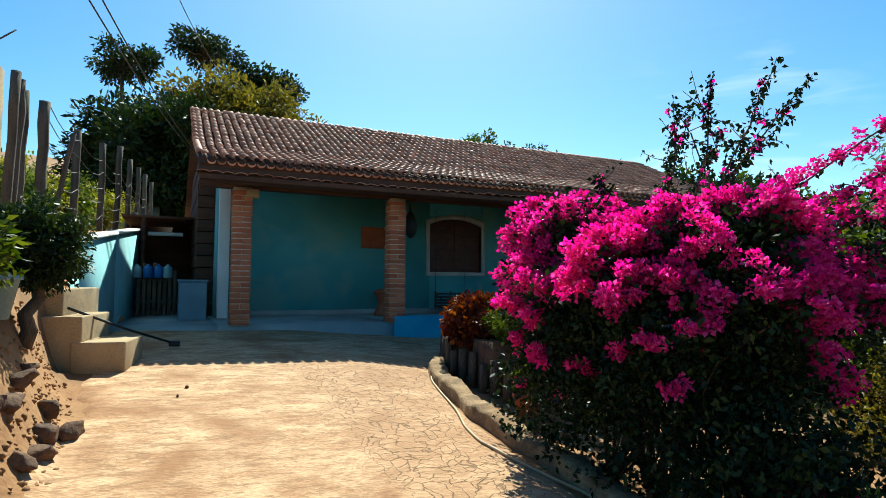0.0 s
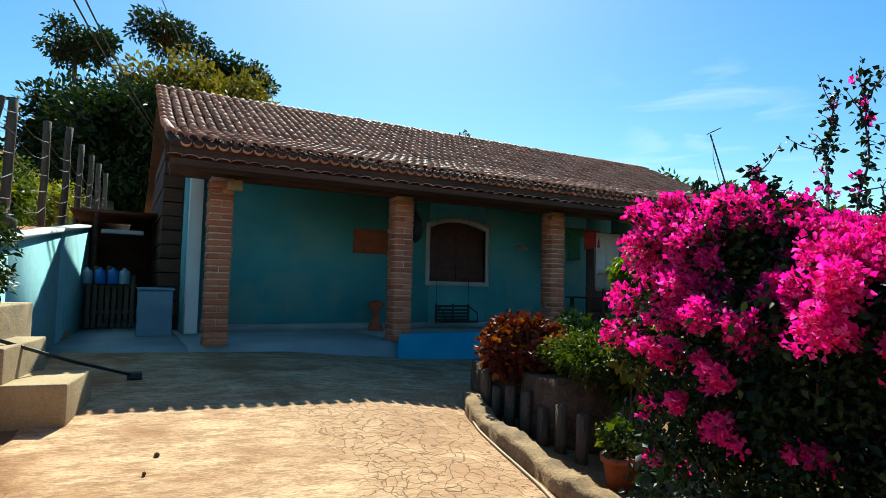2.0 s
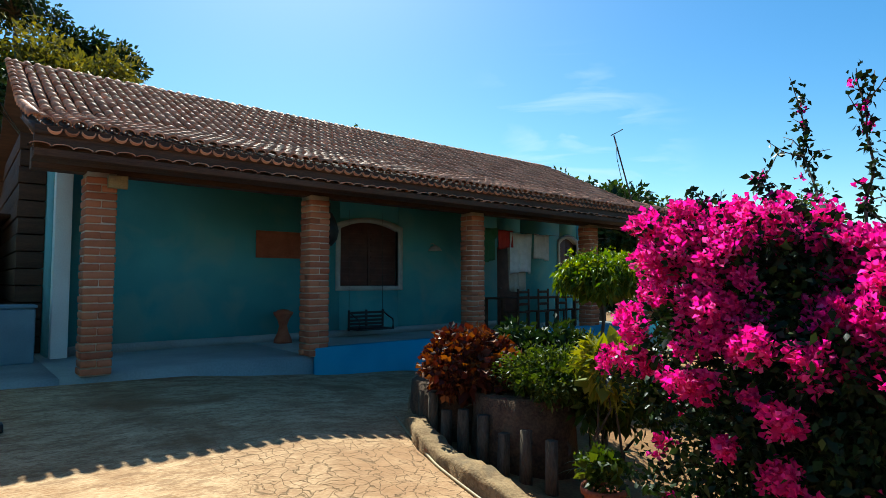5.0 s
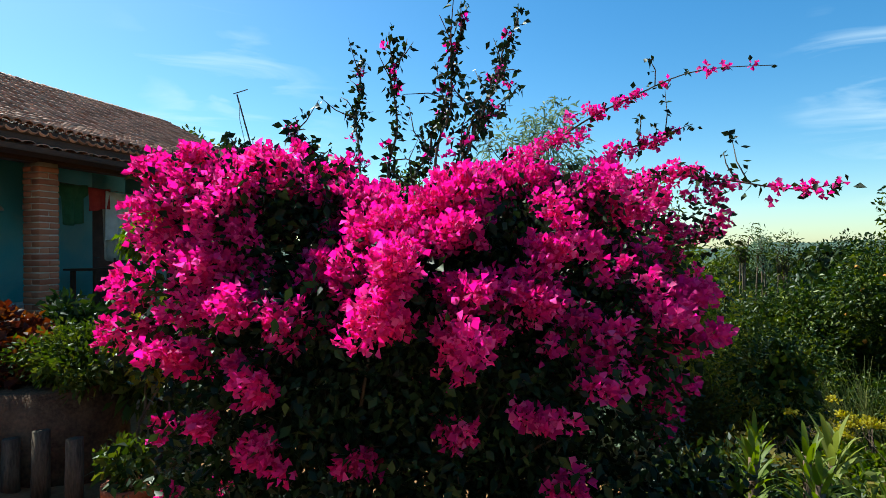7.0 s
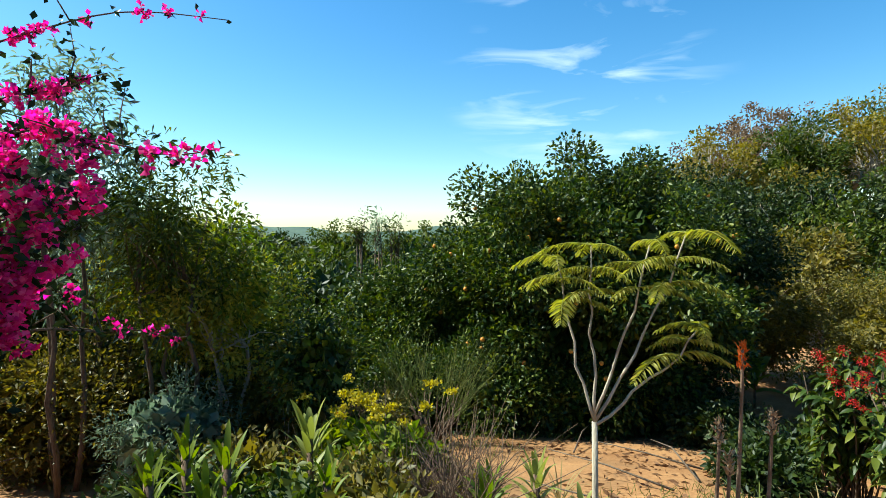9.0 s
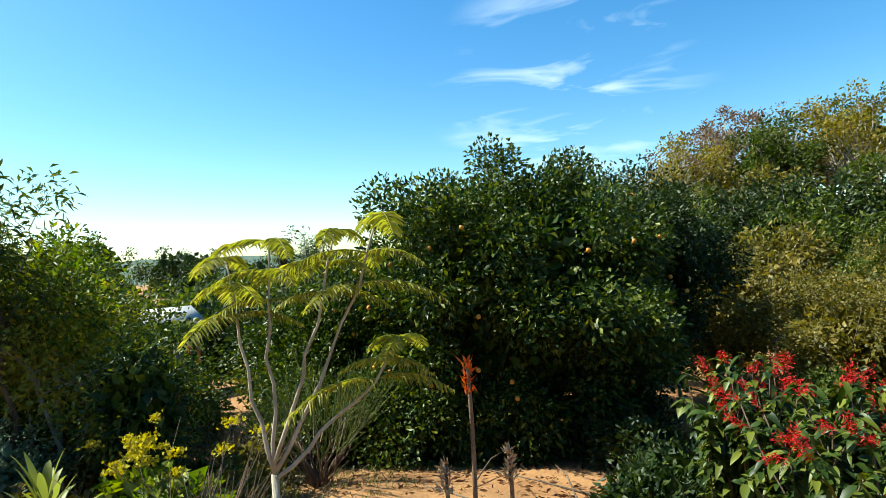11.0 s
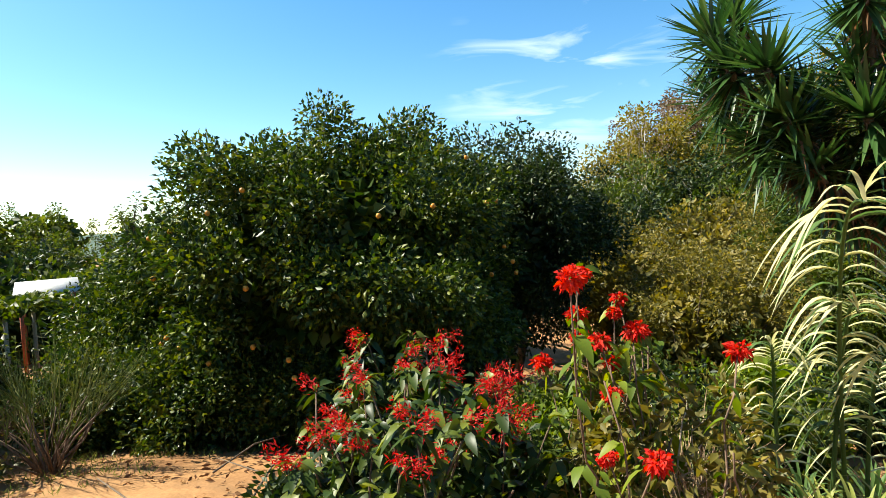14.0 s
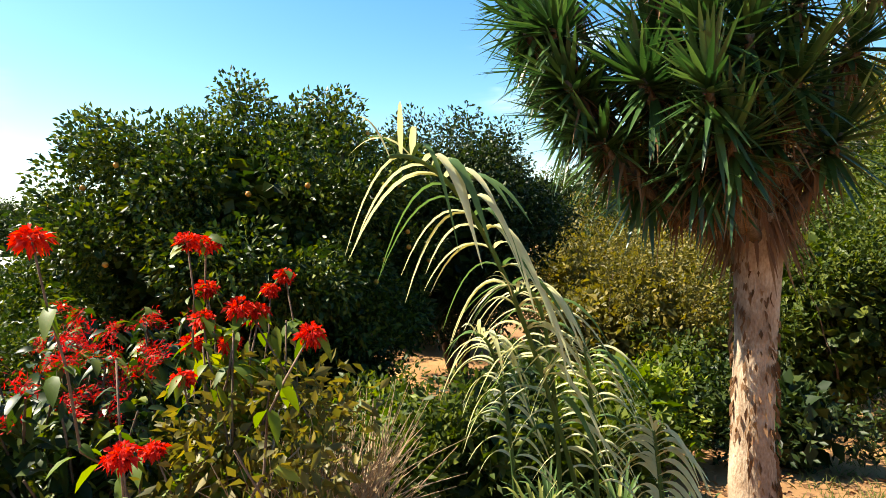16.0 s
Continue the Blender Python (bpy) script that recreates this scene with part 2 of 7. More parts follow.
M_BLACK = surface("black_metal", (0.01, 0.01, 0.01), (0.03, 0.03, 0.03), 6.0, 0.5, 0.1, 60.0)
M_DARKGLASS = surface("dark_window_shutter", (0.05, 0.02, 0.016), (0.11, 0.045, 0.035), 5.0, 0.45, 0.1, 60.0)
M_REDWOOD = surface("red_brown_board", (0.22, 0.05, 0.02), (0.40, 0.11, 0.05), 5.0, 0.7, 0.3, 60.0)
M_TERRA = surface("terracotta", (0.24, 0.06, 0.03), (0.40, 0.13, 0.065), 6.0, 0.85, 0.3, 60.0)
M_HOSE = surface("cream_hose", (0.30, 0.21, 0.11), (0.44, 0.33, 0.19), 4.0, 0.55, 0.1, 60.0)
M_PLASTIC_BLUE = surface("blue_plastic", (0.015, 0.08, 0.28), (0.022, 0.11, 0.35), 3.0, 0.45, 0.05, 60.0)
M_PLASTIC_GREY = surface("grey_blue_plastic", (0.13, 0.22, 0.28), (0.20, 0.31, 0.38), 3.0, 0.5, 0.05, 60.0)
M_ZINC = surface("white_roof_sheet", (0.30, 0.29, 0.28), (0.44, 0.43, 0.41), 2.0, 0.65, 0.15, 40.0)
M_CLOTH = surface("white_cloth", (0.55, 0.55, 0.55), (0.72, 0.72, 0.72), 7.0, 0.95, 0.5, 90.0)
M_BEIGECLOTH = surface("beige_cloth", (0.36, 0.31, 0.25), (0.5, 0.44, 0.37), 7.0, 0.95, 0.5, 90.0)
M_REDCLOTH = surface("red_cloth", (0.35, 0.03, 0.03), (0.5, 0.06, 0.05), 7.0, 0.95, 0.5, 90.0)
M_GREENCLOTH = surface("green_cloth", (0.03, 0.10, 0.05), (0.06, 0.16, 0.08), 7.0, 0.95, 0.5, 90.0)
M_STRING = surface("pale_cable", (0.55, 0.5, 0.42), (0.75, 0.7, 0.6), 7.0, 0.6, 0.1, 90.0)
M_WIRE = surface("grey_wire", (0.05, 0.045, 0.04), (0.13, 0.11, 0.10), 7.0, 0.7, 0.1, 90.0)
M_HILL = surface("distant_woodland", (0.03, 0.055, 0.04), (0.07, 0.105, 0.07), 0.12, 1.0, 0.0, 0.8)
M_ORANGE = surface("orange_peel", (0.42, 0.15, 0.015), (0.58, 0.26, 0.03), 20.0, 0.5, 0.2, 200.0)

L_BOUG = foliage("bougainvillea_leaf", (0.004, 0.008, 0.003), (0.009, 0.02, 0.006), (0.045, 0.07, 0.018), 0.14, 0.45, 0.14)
F_BOUG = foliage("magenta_bract", (0.396, 0.009, 0.095), (0.671, 0.036, 0.249), (0.800, 0.198, 0.447), 0.55, 0.7, 0.1)
L_CITRUS = foliage("citrus_leaf", (0.008, 0.017, 0.004), (0.03, 0.054, 0.008), (0.19, 0.20, 0.026), 0.24, 0.42, 0.2)
L_DARK = foliage("dark_evergreen_leaf", (0.006, 0.014, 0.004), (0.018, 0.034, 0.006), (0.064, 0.079, 0.013), 0.2, 0.5, 0.25)
L_SHRUB = foliage("shrub_leaf", (0.014, 0.027, 0.004), (0.050, 0.073, 0.010), (0.148, 0.153, 0.026), 0.32)
L_BRIGHT = foliage("bright_leaf", (0.031, 0.062, 0.008), (0.103, 0.146, 0.015), (0.269, 0.264, 0.035), 0.38)
L_FERN = foliage("ferny_yellow_green_leaf", (0.120, 0.135, 0.022), (0.232, 0.232, 0.038), (0.375, 0.323, 0.068), 0.45)
L_GREY = foliage("grey_green_leaf", (0.084, 0.126, 0.078), (0.147, 0.200, 0.126), (0.231, 0.284, 0.179), 0.3)
L_YELLOWTREE = foliage("yellowing_tree_leaf", (0.090, 0.075, 0.015), (0.180, 0.143, 0.022), (0.270, 0.203, 0.038), 0.35)
L_RUSTTREE = foliage("rusty_tree_leaf", (0.075, 0.045, 0.022), (0.143, 0.090, 0.053), (0.210, 0.150, 0.090), 0.35)
L_YUCCA = foliage("yucca_leaf", (0.010, 0.032, 0.010), (0.036, 0.080, 0.020), (0.128, 0.192, 0.056), 0.22, 0.35, 0.5)
L_DEADLEAF = foliage("dead_hanging_leaf", (0.090, 0.045, 0.022), (0.180, 0.098, 0.053), (0.285, 0.180, 0.098), 0.3, 0.8, 0.1)
L_CREAM = foliage("cream_striped_leaf", (0.255, 0.272, 0.102), (0.493, 0.468, 0.246), (0.663, 0.612, 0.408), 0.35, 0.5, 0.3)
L_STRIPE = foliage("yellow_striped_leaf", (0.090, 0.128, 0.022), (0.210, 0.225, 0.053), (0.375, 0.345, 0.120), 0.35, 0.5, 0.3)
L_OLIVE = foliage("olive_leaf", (0.046, 0.047, 0.010), (0.118, 0.099, 0.020), (0.270, 0.197, 0.037), 0.35, 0.5, 0.25)
L_CANE = foliage("cane_leaf", (0.038, 0.075, 0.022), (0.075, 0.128, 0.038), (0.150, 0.203, 0.075), 0.35)
F_RED = foliage("scarlet_flower", (0.383, 0.010, 0.010), (0.561, 0.025, 0.017), (0.663, 0.085, 0.051), 0.35, 0.7, 0.1)
F_ORANGE = foliage("orange_spike", (0.36, 0.05, 0.012), (0.52, 0.10, 0.02), (0.62, 0.18, 0.04), 0.3, 0.7, 0.1)
F_SPIKE = foliage("scarlet_spike", (0.289, 0.010, 0.013), (0.459, 0.025, 0.025), (0.595, 0.076, 0.060), 0.35, 0.7, 0.1)
F_YELLOW = foliage("yellow_flower", (0.26, 0.2, 0.02), (0.38, 0.31, 0.03), (0.52, 0.44, 0.07), 0.35, 0.7, 0.1)
L_COLEUS = foliage("orange_coleus_leaf", (0.040, 0.008, 0.008), (0.096, 0.020, 0.011), (0.320, 0.104, 0.024), 0.22)
L_CROTON = foliage("yellow_croton_leaf", (0.088, 0.117, 0.019), (0.254, 0.234, 0.029), (0.439, 0.370, 0.049), 0.3)
L_GRASS = foliage("grass_blade", (0.045, 0.068, 0.015), (0.105, 0.128, 0.030), (0.225, 0.210, 0.068), 0.35, 0.7, 0.2)
L_STRAW = foliage("straw_blade", (0.165, 0.120, 0.053), (0.255, 0.195, 0.090), (0.360, 0.300, 0.150), 0.3, 0.8, 0.1)


# ---- mesh helpers ----
class Build:
    """Collects vertices and faces, and becomes one mesh."""

    def __init__(self):
        self.v, self.f, self.n = [], [], 0

    def add(self, verts, faces):
        verts, faces = np.asarray(verts, float), np.asarray(faces, int)
        self.v.append(verts)
        self.f.append(faces + self.n)
        self.n += len(verts)
        return self

    def box(self, x0, y0, z0, x1, y1, z1, m=None):
        v = np.array([(x, y, z) for x in (x0, x1) for y in (y0, y1) for z in (z0, z1)], float)
        if m is not None:
            v = np.array([m @ Vector(p) for p in v])
        return self.add(v, [(0, 1, 3, 2), (4, 6, 7, 5), (0, 4, 5, 1), (2, 3, 7, 6), (0, 2, 6, 4), (1, 5, 7, 3)])

    def bevel_box(self, x0, y0, z0, x1, y1, z1, r=0.01, m=None):
        bm = bmesh.new()
        bmesh.ops.create_cube(bm, size=1)
        for v in bm.verts:
            v.co = ((x0 + x1) / 2 + v.co.x * (x1 - x0), (y0 + y1) / 2 + v.co.y * (y1 - y0), (z0 + z1) / 2 + v.co.z * (z1 - z0))
        bmesh.ops.bevel(bm, geom=list(bm.edges), offset=r, segments=2, profile=0.6, affect="EDGES")
        if m is not None:
            bmesh.ops.transform(bm, matrix=m, verts=list(bm.verts))
        self.bmesh(bm)
        return self

    def bmesh(self, bm):
        bm.verts.index_update()
        vs = np.array([v.co[:] for v in bm.verts])
        base = self.n
        self.v.append(vs)
        self.n += len(vs)
        for face in bm.faces:
            self.f.append(np.array([[v.index + base for v in face.verts]]))
        bm.free()

    def tube(self, path, radii, seg=7, cap=True):
        p = np.asarray(path, float)
        r = np.broadcast_to(np.asarray(radii, float), (len(p),))
        t = np.gradient(p, axis=0)
        t /= np.linalg.norm(t, axis=1)[:, None] + 1e-9
        ref = np.where(np.abs(t[:, 2:3]) > 0.9, np.array([[1.0, 0, 0]]), np.array([[0, 0, 1.0]]))
        a = np.cross(t, ref)
        a /= np.linalg.norm(a, axis=1)[:, None] + 1e-9
        b = np.cross(t, a)
        ang = np.linspace(0, 2 * math.pi, seg, endpoint=False)
        ring = p[:, None] + r[:, None, None] * (np.cos(ang)[None, :, None] * a[:, None] + np.sin(ang)[None, :, None] * b[:, None])
        k = len(p)
        i, j = np.meshgrid(np.arange(k - 1), np.arange(seg), indexing="ij")
        q = np.stack([i * seg + j, i * seg + (j + 1) % seg, (i + 1) * seg + (j + 1) % seg, (i + 1) * seg + j], -1).reshape(-1, 4)
        base = self.n
        self.add(ring.reshape(-1, 3), q)
        if cap:
            self.f.append(np.array([[base + s for s in range(seg)][::-1]]))
            self.f.append(np.array([[base + (k - 1) * seg + s for s in range(seg)]]))
        return self

    def lathe(self, profile, seg=20, m=None):
        pr = np.array(profile, float)
        ang = np.linspace(0, 2 * math.pi, seg, endpoint=False)
        v = np.stack([pr[:, 0:1] * np.cos(ang), pr[:, 0:1] * np.sin(ang), np.repeat(pr[:, 1:2], seg, 1)], -1).reshape(-1, 3)
        if m is not None:
            v = np.array([m @ Vector(p) for p in v])
        k = len(pr)
        i, j = np.meshgrid(np.arange(k - 1), np.arange(seg), indexing="ij")
        return self.add(v, np.stack([i * seg + j, i * seg + (j + 1) % seg, (i + 1) * seg + (j + 1) % seg, (i + 1) * seg + j], -1).reshape(-1, 4))

    def leaves(self, base, way, length, width, fold=0.25, rng=None, droop=0.0, wide=0.45):
        """One folded leaf of two faces at each base point, growing along way."""
        base, way = np.asarray(base, float), np.asarray(way, float)
        k = len(base)
        way = way / (np.linalg.norm(way, axis=1)[:, None] + 1e-9)
        ref = rng.normal(size=(k, 3))
        side = np.cross(way, ref)
        side /= np.linalg.norm(side, axis=1)[:, None] + 1e-9
        up = np.cross(side, way)
        length = np.broadcast_to(length, (k,))[:, None]
        width = np.broadcast_to(width, (k,))[:, None]
        mid = base + way * length * wide + up * width * fold
        tip = base + way * length
        tip[:, 2] -= (droop * length)[:, 0]
        v = np.stack([base, mid - side * width * 0.5, tip, mid + side * width * 0.5], 1).reshape(-1, 3)
        o = np.arange(k)[:, None] * 4
        return self.add(v, np.concatenate([o + np.array([[0, 2, 1]]), o + np.array([[0, 3, 2]])], 1).reshape(-1, 3))

    def broad_leaves(self, base, way, length, width, rng, droop=0.4):
        """Oval leaves with a folded midrib that bend down towards the tip."""
        base, way = np.asarray(base, float), np.asarray(way, float)
        k = len(base)
        way = way / (np.linalg.norm(way, axis=1)[:, None] + 1e-9)
        side = np.cross(way, np.array([0, 0, 1.0]) + rng.normal(0, 0.35, (k, 3)))
        side /= np.linalg.norm(side, axis=1)[:, None] + 1e-9
        up = np.cross(side, way)
        length, width = np.broadcast_to(length, (k,))[:, None], np.broadcast_to(width, (k,))[:, None]
        pts = []
        for u, w in ((0.0, 0.0), (0.22, 0.8), (0.5, 1.0), (0.78, 0.62), (1.0, 0.0)):
            mid = base + way * length * u
            mid[:, 2] -= (droop * length * u * u)[:, 0]
            pts += [mid] if w == 0 else [mid - side * width * w * 0.5 + up * width * 0.14 * w, mid, mid + side * width * w * 0.5 + up * width * 0.14 * w]
        tri = np.array([(0, 2, 1), (0, 3, 2), (1, 2, 5), (1, 5, 4), (2, 3, 6), (2, 6, 5), (4, 5, 8), (4, 8, 7), (5, 6, 9), (5, 9, 8), (7, 8, 10), (8, 9, 10)])
        return self.add(np.stack(pts, 1).reshape(-1, 3), (np.arange(k)[:, None, None] * 11 + tri).reshape(-1, 3))

    def blade(self, base, way, length, width, sag=0.5, k=6, lift=0.0, seg_w=(0.5, 1.0, 0.95, 0.75, 0.5, 0.05)):
        """A strap leaf that bows down: a folded ribbon."""
        base, way = np.array(base, float), np.array(way, float)
        way /= np.linalg.norm(way)
        flat = np.array([way[0], way[1], 0.0])
        flat /= np.linalg.norm(flat) + 1e-9
        side = np.array([-flat[1], flat[0], 0.0])
        s = np.linspace(0, 1, k)
        mid = base + way * (s * length)[:, None]
        mid[:, 2] -= sag * length * s ** 2
        w = np.interp(s, np.linspace(0, 1, len(seg_w)), seg_w) * width * 0.5
        up = np.zeros((k, 3))
        up[:, 2] = w * 0.35
        rows = np.stack([mid - side * w[:, None] + up, mid, mid + side * w[:, None] + up], 1).reshape(-1, 3)
        f = []
        for i in range(k - 1):
            a = i * 3
            f += [(a, a + 1, a + 4, a + 3), (a + 1, a + 2, a + 5, a + 4)]
        return self.add(rows, f)

    def mesh(self, name, mat, smooth=False):
        me = bpy.data.meshes.new(name)
        v = np.concatenate(self.v)
        total = np.concatenate([np.full(len(f), f.shape[1]) for f in self.f])
        loops = np.concatenate([f.ravel() for f in self.f])
        me.vertices.add(len(v))
        me.vertices.foreach_set("co", v.ravel())
        me.loops.add(len(loops))
        me.loops.foreach_set("vertex_index", loops.astype(np.int32))
        me.polygons.add(len(total))
        me.polygons.foreach_set("loop_start", np.concatenate([[0], np.cumsum(total)[:-1]]).astype(np.int32))
        me.polygons.foreach_set("loop_total", total.astype(np.int32))
        me.update(calc_edges=True)
        me.validate()
        if smooth:
            me.polygons.foreach_set("use_smooth", np.ones(len(me.polygons), bool))
        me.materials.append(mat)
        return me


def part(name, b, mat, parent, label="", smooth=False):
    ob = new(name, b.mesh(name, mat, smooth))
    ob.parent = parent
    return tagged(ob, label)


def single(name, b, mat, label, category, kind="", group="", smooth=False):
    return tagged(new(name, b.mesh(name, mat, smooth)), label, category, group, kind)


def thing(name, label, category, group="", kind=""):
    return tagged(new(name), label, category, group, kind)


def rnd(seed):
    return np.random.default_rng(seed)


def smoothstep(a, b, x):
    t = np.clip((np.asarray(x, float) - a) / (b - a), 0, 1)
    return t * t * (3 - 2 * t)


# ---- the lie of the land ----
def drive_z(x, y):
    return 0.37 - 0.028 * (x - 0.21) + 0.074 * (y - 6.49)


def ground_z(x, y):
    """The ground's height: a drive that climbs to the house, a garden that falls away to the east, a bank to the west."""
    x, y = np.asarray(x, float), np.asarray(y, float)
    line = np.interp(y, [-60, -12, -5.8, -3.7, -2.1, -1.2, 0.8, 2.0, 3.0], [-3.0, -1.0, -0.52, -0.28, -0.13, -0.05, 0.02, 0.02, 0.09])
    near = drive_z(np.minimum(x, 3.4), np.clip(y, 2.5, 9.5))
    w = smoothstep(1.0, 3.0, y)
    base = line * (1 - w) + near * w
    steep = 0.185 * (1 - smoothstep(4.0, 9.0, y)) + 0.075 * smoothstep(4.0, 9.0, y)
    drop = steep * np.clip(x - 2.3, 0, 10.5) + 0.012 * np.clip(x - 12.8, 0, 120)
    z = base - drop
    edge = np.interp(y, [-30, 0, 2.5, 4, 5, 6, 6.6, 7.4, 9, 15, 22], [-1.6, -1.3, -0.9, -0.62, -0.6, -0.72, -0.85, -1.0, -1.1, -0.72, -0.3])
    soft = np.interp(y, [2, 4, 6.6, 7.4, 8.2], [1.4, 0.8, 0.6, 0.5, 0.12])
    high = np.interp(y, [-8, 0, 4, 6.5, 8.5, 15, 40], [0.4, 0.7, 1.0, 1.5, 2.15, 2.5, 4.0])
    bank = smoothstep(0, 1, (edge - x) / soft) * np.clip(high - z, 0, 9)
    hill = 0.20 * np.clip(y - 24, 0, 60) * (1 - smoothstep(20, 60, x)) + 0.05 * np.clip(-x - 3, 0, 60)
    rough = 0.03 * np.sin(1.9 * x + 0.6 * y) * np.cos(1.3 * y - 0.8 * x) * smoothstep(2.6, 4.0, x)
    return z + bank + hill + rough


def gz(x, y):
    return float(ground_z(x, y))


def axis(lo, hi, step, far):
    mid = np.arange(lo, hi + 1e-6, step)
    out, s = [], step
    a = mid[0]
    while a > -far:
        s *= 1.22
        a -= s
        out.append(a)
    out = out[::-1]
    up, s, a = [], step, mid[-1]
    while a < far:
        s *= 1.22
        a += s
        up.append(a)
    return np.concatenate([out, mid, up])


def ground_sheet():
    xs, ys = axis(-3.0, 14.0, 0.14, 900), axis(-11.0, 16.0, 0.16, 900)
    gx, gy = np.meshgrid(xs, ys, indexing="ij")
    z = ground_z(gx, gy)
    rng = rnd(3)
    z = z + rng.normal(0, 0.006, z.shape) * (np.abs(gx) < 15)
    inside = (gx > 1.1) & (gx < 14.2) & (gy > 11.2) & (gy < 19)
    z = np.where(inside, np.minimum(z, 0.4), z)
    nx, ny = len(xs), len(ys)
    i, j = np.meshgrid(np.arange(nx - 1), np.arange(ny - 1), indexing="ij")
    q = np.stack([i * ny + j, (i + 1) * ny + j, (i + 1) * ny + j + 1, i * ny + j + 1], -1).reshape(-1, 4)
    b = Build().add(np.stack([gx, gy, z], -1).reshape(-1, 3), q)
    single("ground", b, M_SOIL, "red earth garden ground with dry patches and thin grass", "ground", "structure", smooth=True)


ground_sheet()


def drive_sheet():
    ys = np.arange(-3.0, 11.02, 0.1)
    left = np.interp(ys, [-3, 3.5, 4.3, 5.0, 5.7, 6.7, 7.4, 8.2, 11], [-0.7, -0.75, -0.78, -0.8, -0.62, -0.8, -0.75, -0.95, -0.85])
    right = np.interp(ys, [-3, 1.0, 3.0, 4.2, 5.0, 5.8, 6.6, 7.2, 7.8, 8.4, 9.5, 11], [1.9, 2.0, 2.6, 2.72, 2.75, 2.92, 3.1, 3.28, 3.6, 4.4, 5.4, 6.4])
    rng = rnd(5)
    left = left + rng.normal(0, 0.025, len(ys))
    u = np.linspace(0, 1, 46)
    gx = left[:, None] + (right - left)[:, None] * u
    gy = np.repeat(ys[:, None], 46, 1)
    z = ground_z(gx, gy) + 0.02
    z[:, 0] -= 0.05
    z[:, -1] -= 0.05
    i, j = np.meshgrid(np.arange(len(ys) - 1), np.arange(45), indexing="ij")
    q = np.stack([i * 46 + j, i * 46 + j + 1, (i + 1) * 46 + j + 1, (i + 1) * 46 + j], -1).reshape(-1, 4)
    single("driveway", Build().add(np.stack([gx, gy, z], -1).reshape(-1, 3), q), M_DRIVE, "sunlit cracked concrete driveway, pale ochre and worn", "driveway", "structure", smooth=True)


drive_sheet()

# ---- house shell ----
FLOOR_Z, WALL_Y, FRONT_Y = 0.67, 13.5, 11.0
X0, X1 = 0.98, 14.3


def wall_with_openings(name, x0, x1, y0, y1, z0, z1, holes, mat, label):
    """A wall along x with rectangular holes (x0, z0, x1, z1) that go through it."""
    b = Build()
    xs = sorted({x0, x1, *[h[0] for h in holes], *[h[2] for h in holes]})
    for a, c in zip(xs, xs[1:]):
        inside = sorted([h for h in holes if h[0] <= a + 1e-6 and h[2] >= c - 1e-6], key=lambda h: h[1])
        z = z0
        for h in inside:
            if h[1] > z:
                b.box(a, y0, z, c, y1, h[1])
            z = h[3]
        b.box(a, y0, z, c, y1, z1)
    return single(name, b, mat, label, "wall", "structure")


WINDOWS = [(6.03, 1.73, 7.55, 3.12), (13.35, 1.55, 14.15, 3.1)]
DOORS = [(10.75, FLOOR_Z, 11.65, 2.75)]
wall_with_openings("wall_front", X0, X1, WALL_Y, WALL_Y + 0.2, 0.3, 4.5, WINDOWS + DOORS, M_WALL, "turquoise painted house wall behind the veranda")
single("wall_west", Build().box(X0 - 0.05, WALL_Y - 0.1, 0.3, X0, 19.2, 4.6), M_LIMEWALL, "light blue painted end wall of the house", "wall", "structure")
single("wall_east", Build().box(X1, WALL_Y, -0.3, X1 + 0.2, 19.2, 4.6), M_WALL, "turquoise painted end wall of the house", "wall", "structure")
single("wall_back", Build().box(X0, 19.0, -0.3, X1, 19.2, 4.2), M_WALL, "plain turquoise back wall of the house", "wall", "structure")
single("floor", Build().box(X0 - 0.15, FRONT_Y, -0.4, 4.13, 19.0, FLOOR_Z).box(4.13, FRONT_Y + 0.12, -0.4, X1 + 0.1, 19.0, FLOOR_Z), M_FLOOR, "pale cement veranda floor slab", "floor", "structure")
single("floor_annex", Build().box(-0.95, FRONT_Y + 0.02, 0.0, X0 - 0.16, 19.0, FLOOR_Z - 0.006), M_FLOOR, "pale cement yard floor beside the house", "floor", "structure")
single("wall_veranda_low", Build().box(4.14, FRONT_Y - 0.06, -0.6, X1 + 0.1, FRONT_Y + 0.118, 0.79), M_BLUE, "bright blue painted low wall along the veranda edge", "low wall", "structure")
single("baseboard", Build().box(X0 + 0.002, WALL_Y - 0.02, FLOOR_Z, 10.7, WALL_Y - 0.001, FLOOR_Z + 0.14), M_FLOOR, "pale cement baseboard under the turquoise wall", "baseboard", "structure")
single("ceiling", Build().box(X0, WALL_Y + 0.2, 3.5, X1, 19.0, 3.56), M_WHITE, "plain white ceiling inside the house", "ceiling", "structure")
single("wall_corner_post", Build().bevel_box(X0 - 0.02, WALL_Y - 0.32, FLOOR_Z, X0 + 0.2, WALL_Y - 0.1, 3.6, 0.01), M_WHITE, "white painted corner post of the house", "post", "structure")

# roof: eave, change of slope, ridge
EAVE = (10.2, 3.50)
KNEE = (11.9, 4.03)
RIDGE = (14.95, 5.52)
RX0, RX1 = 0.42, 14.55


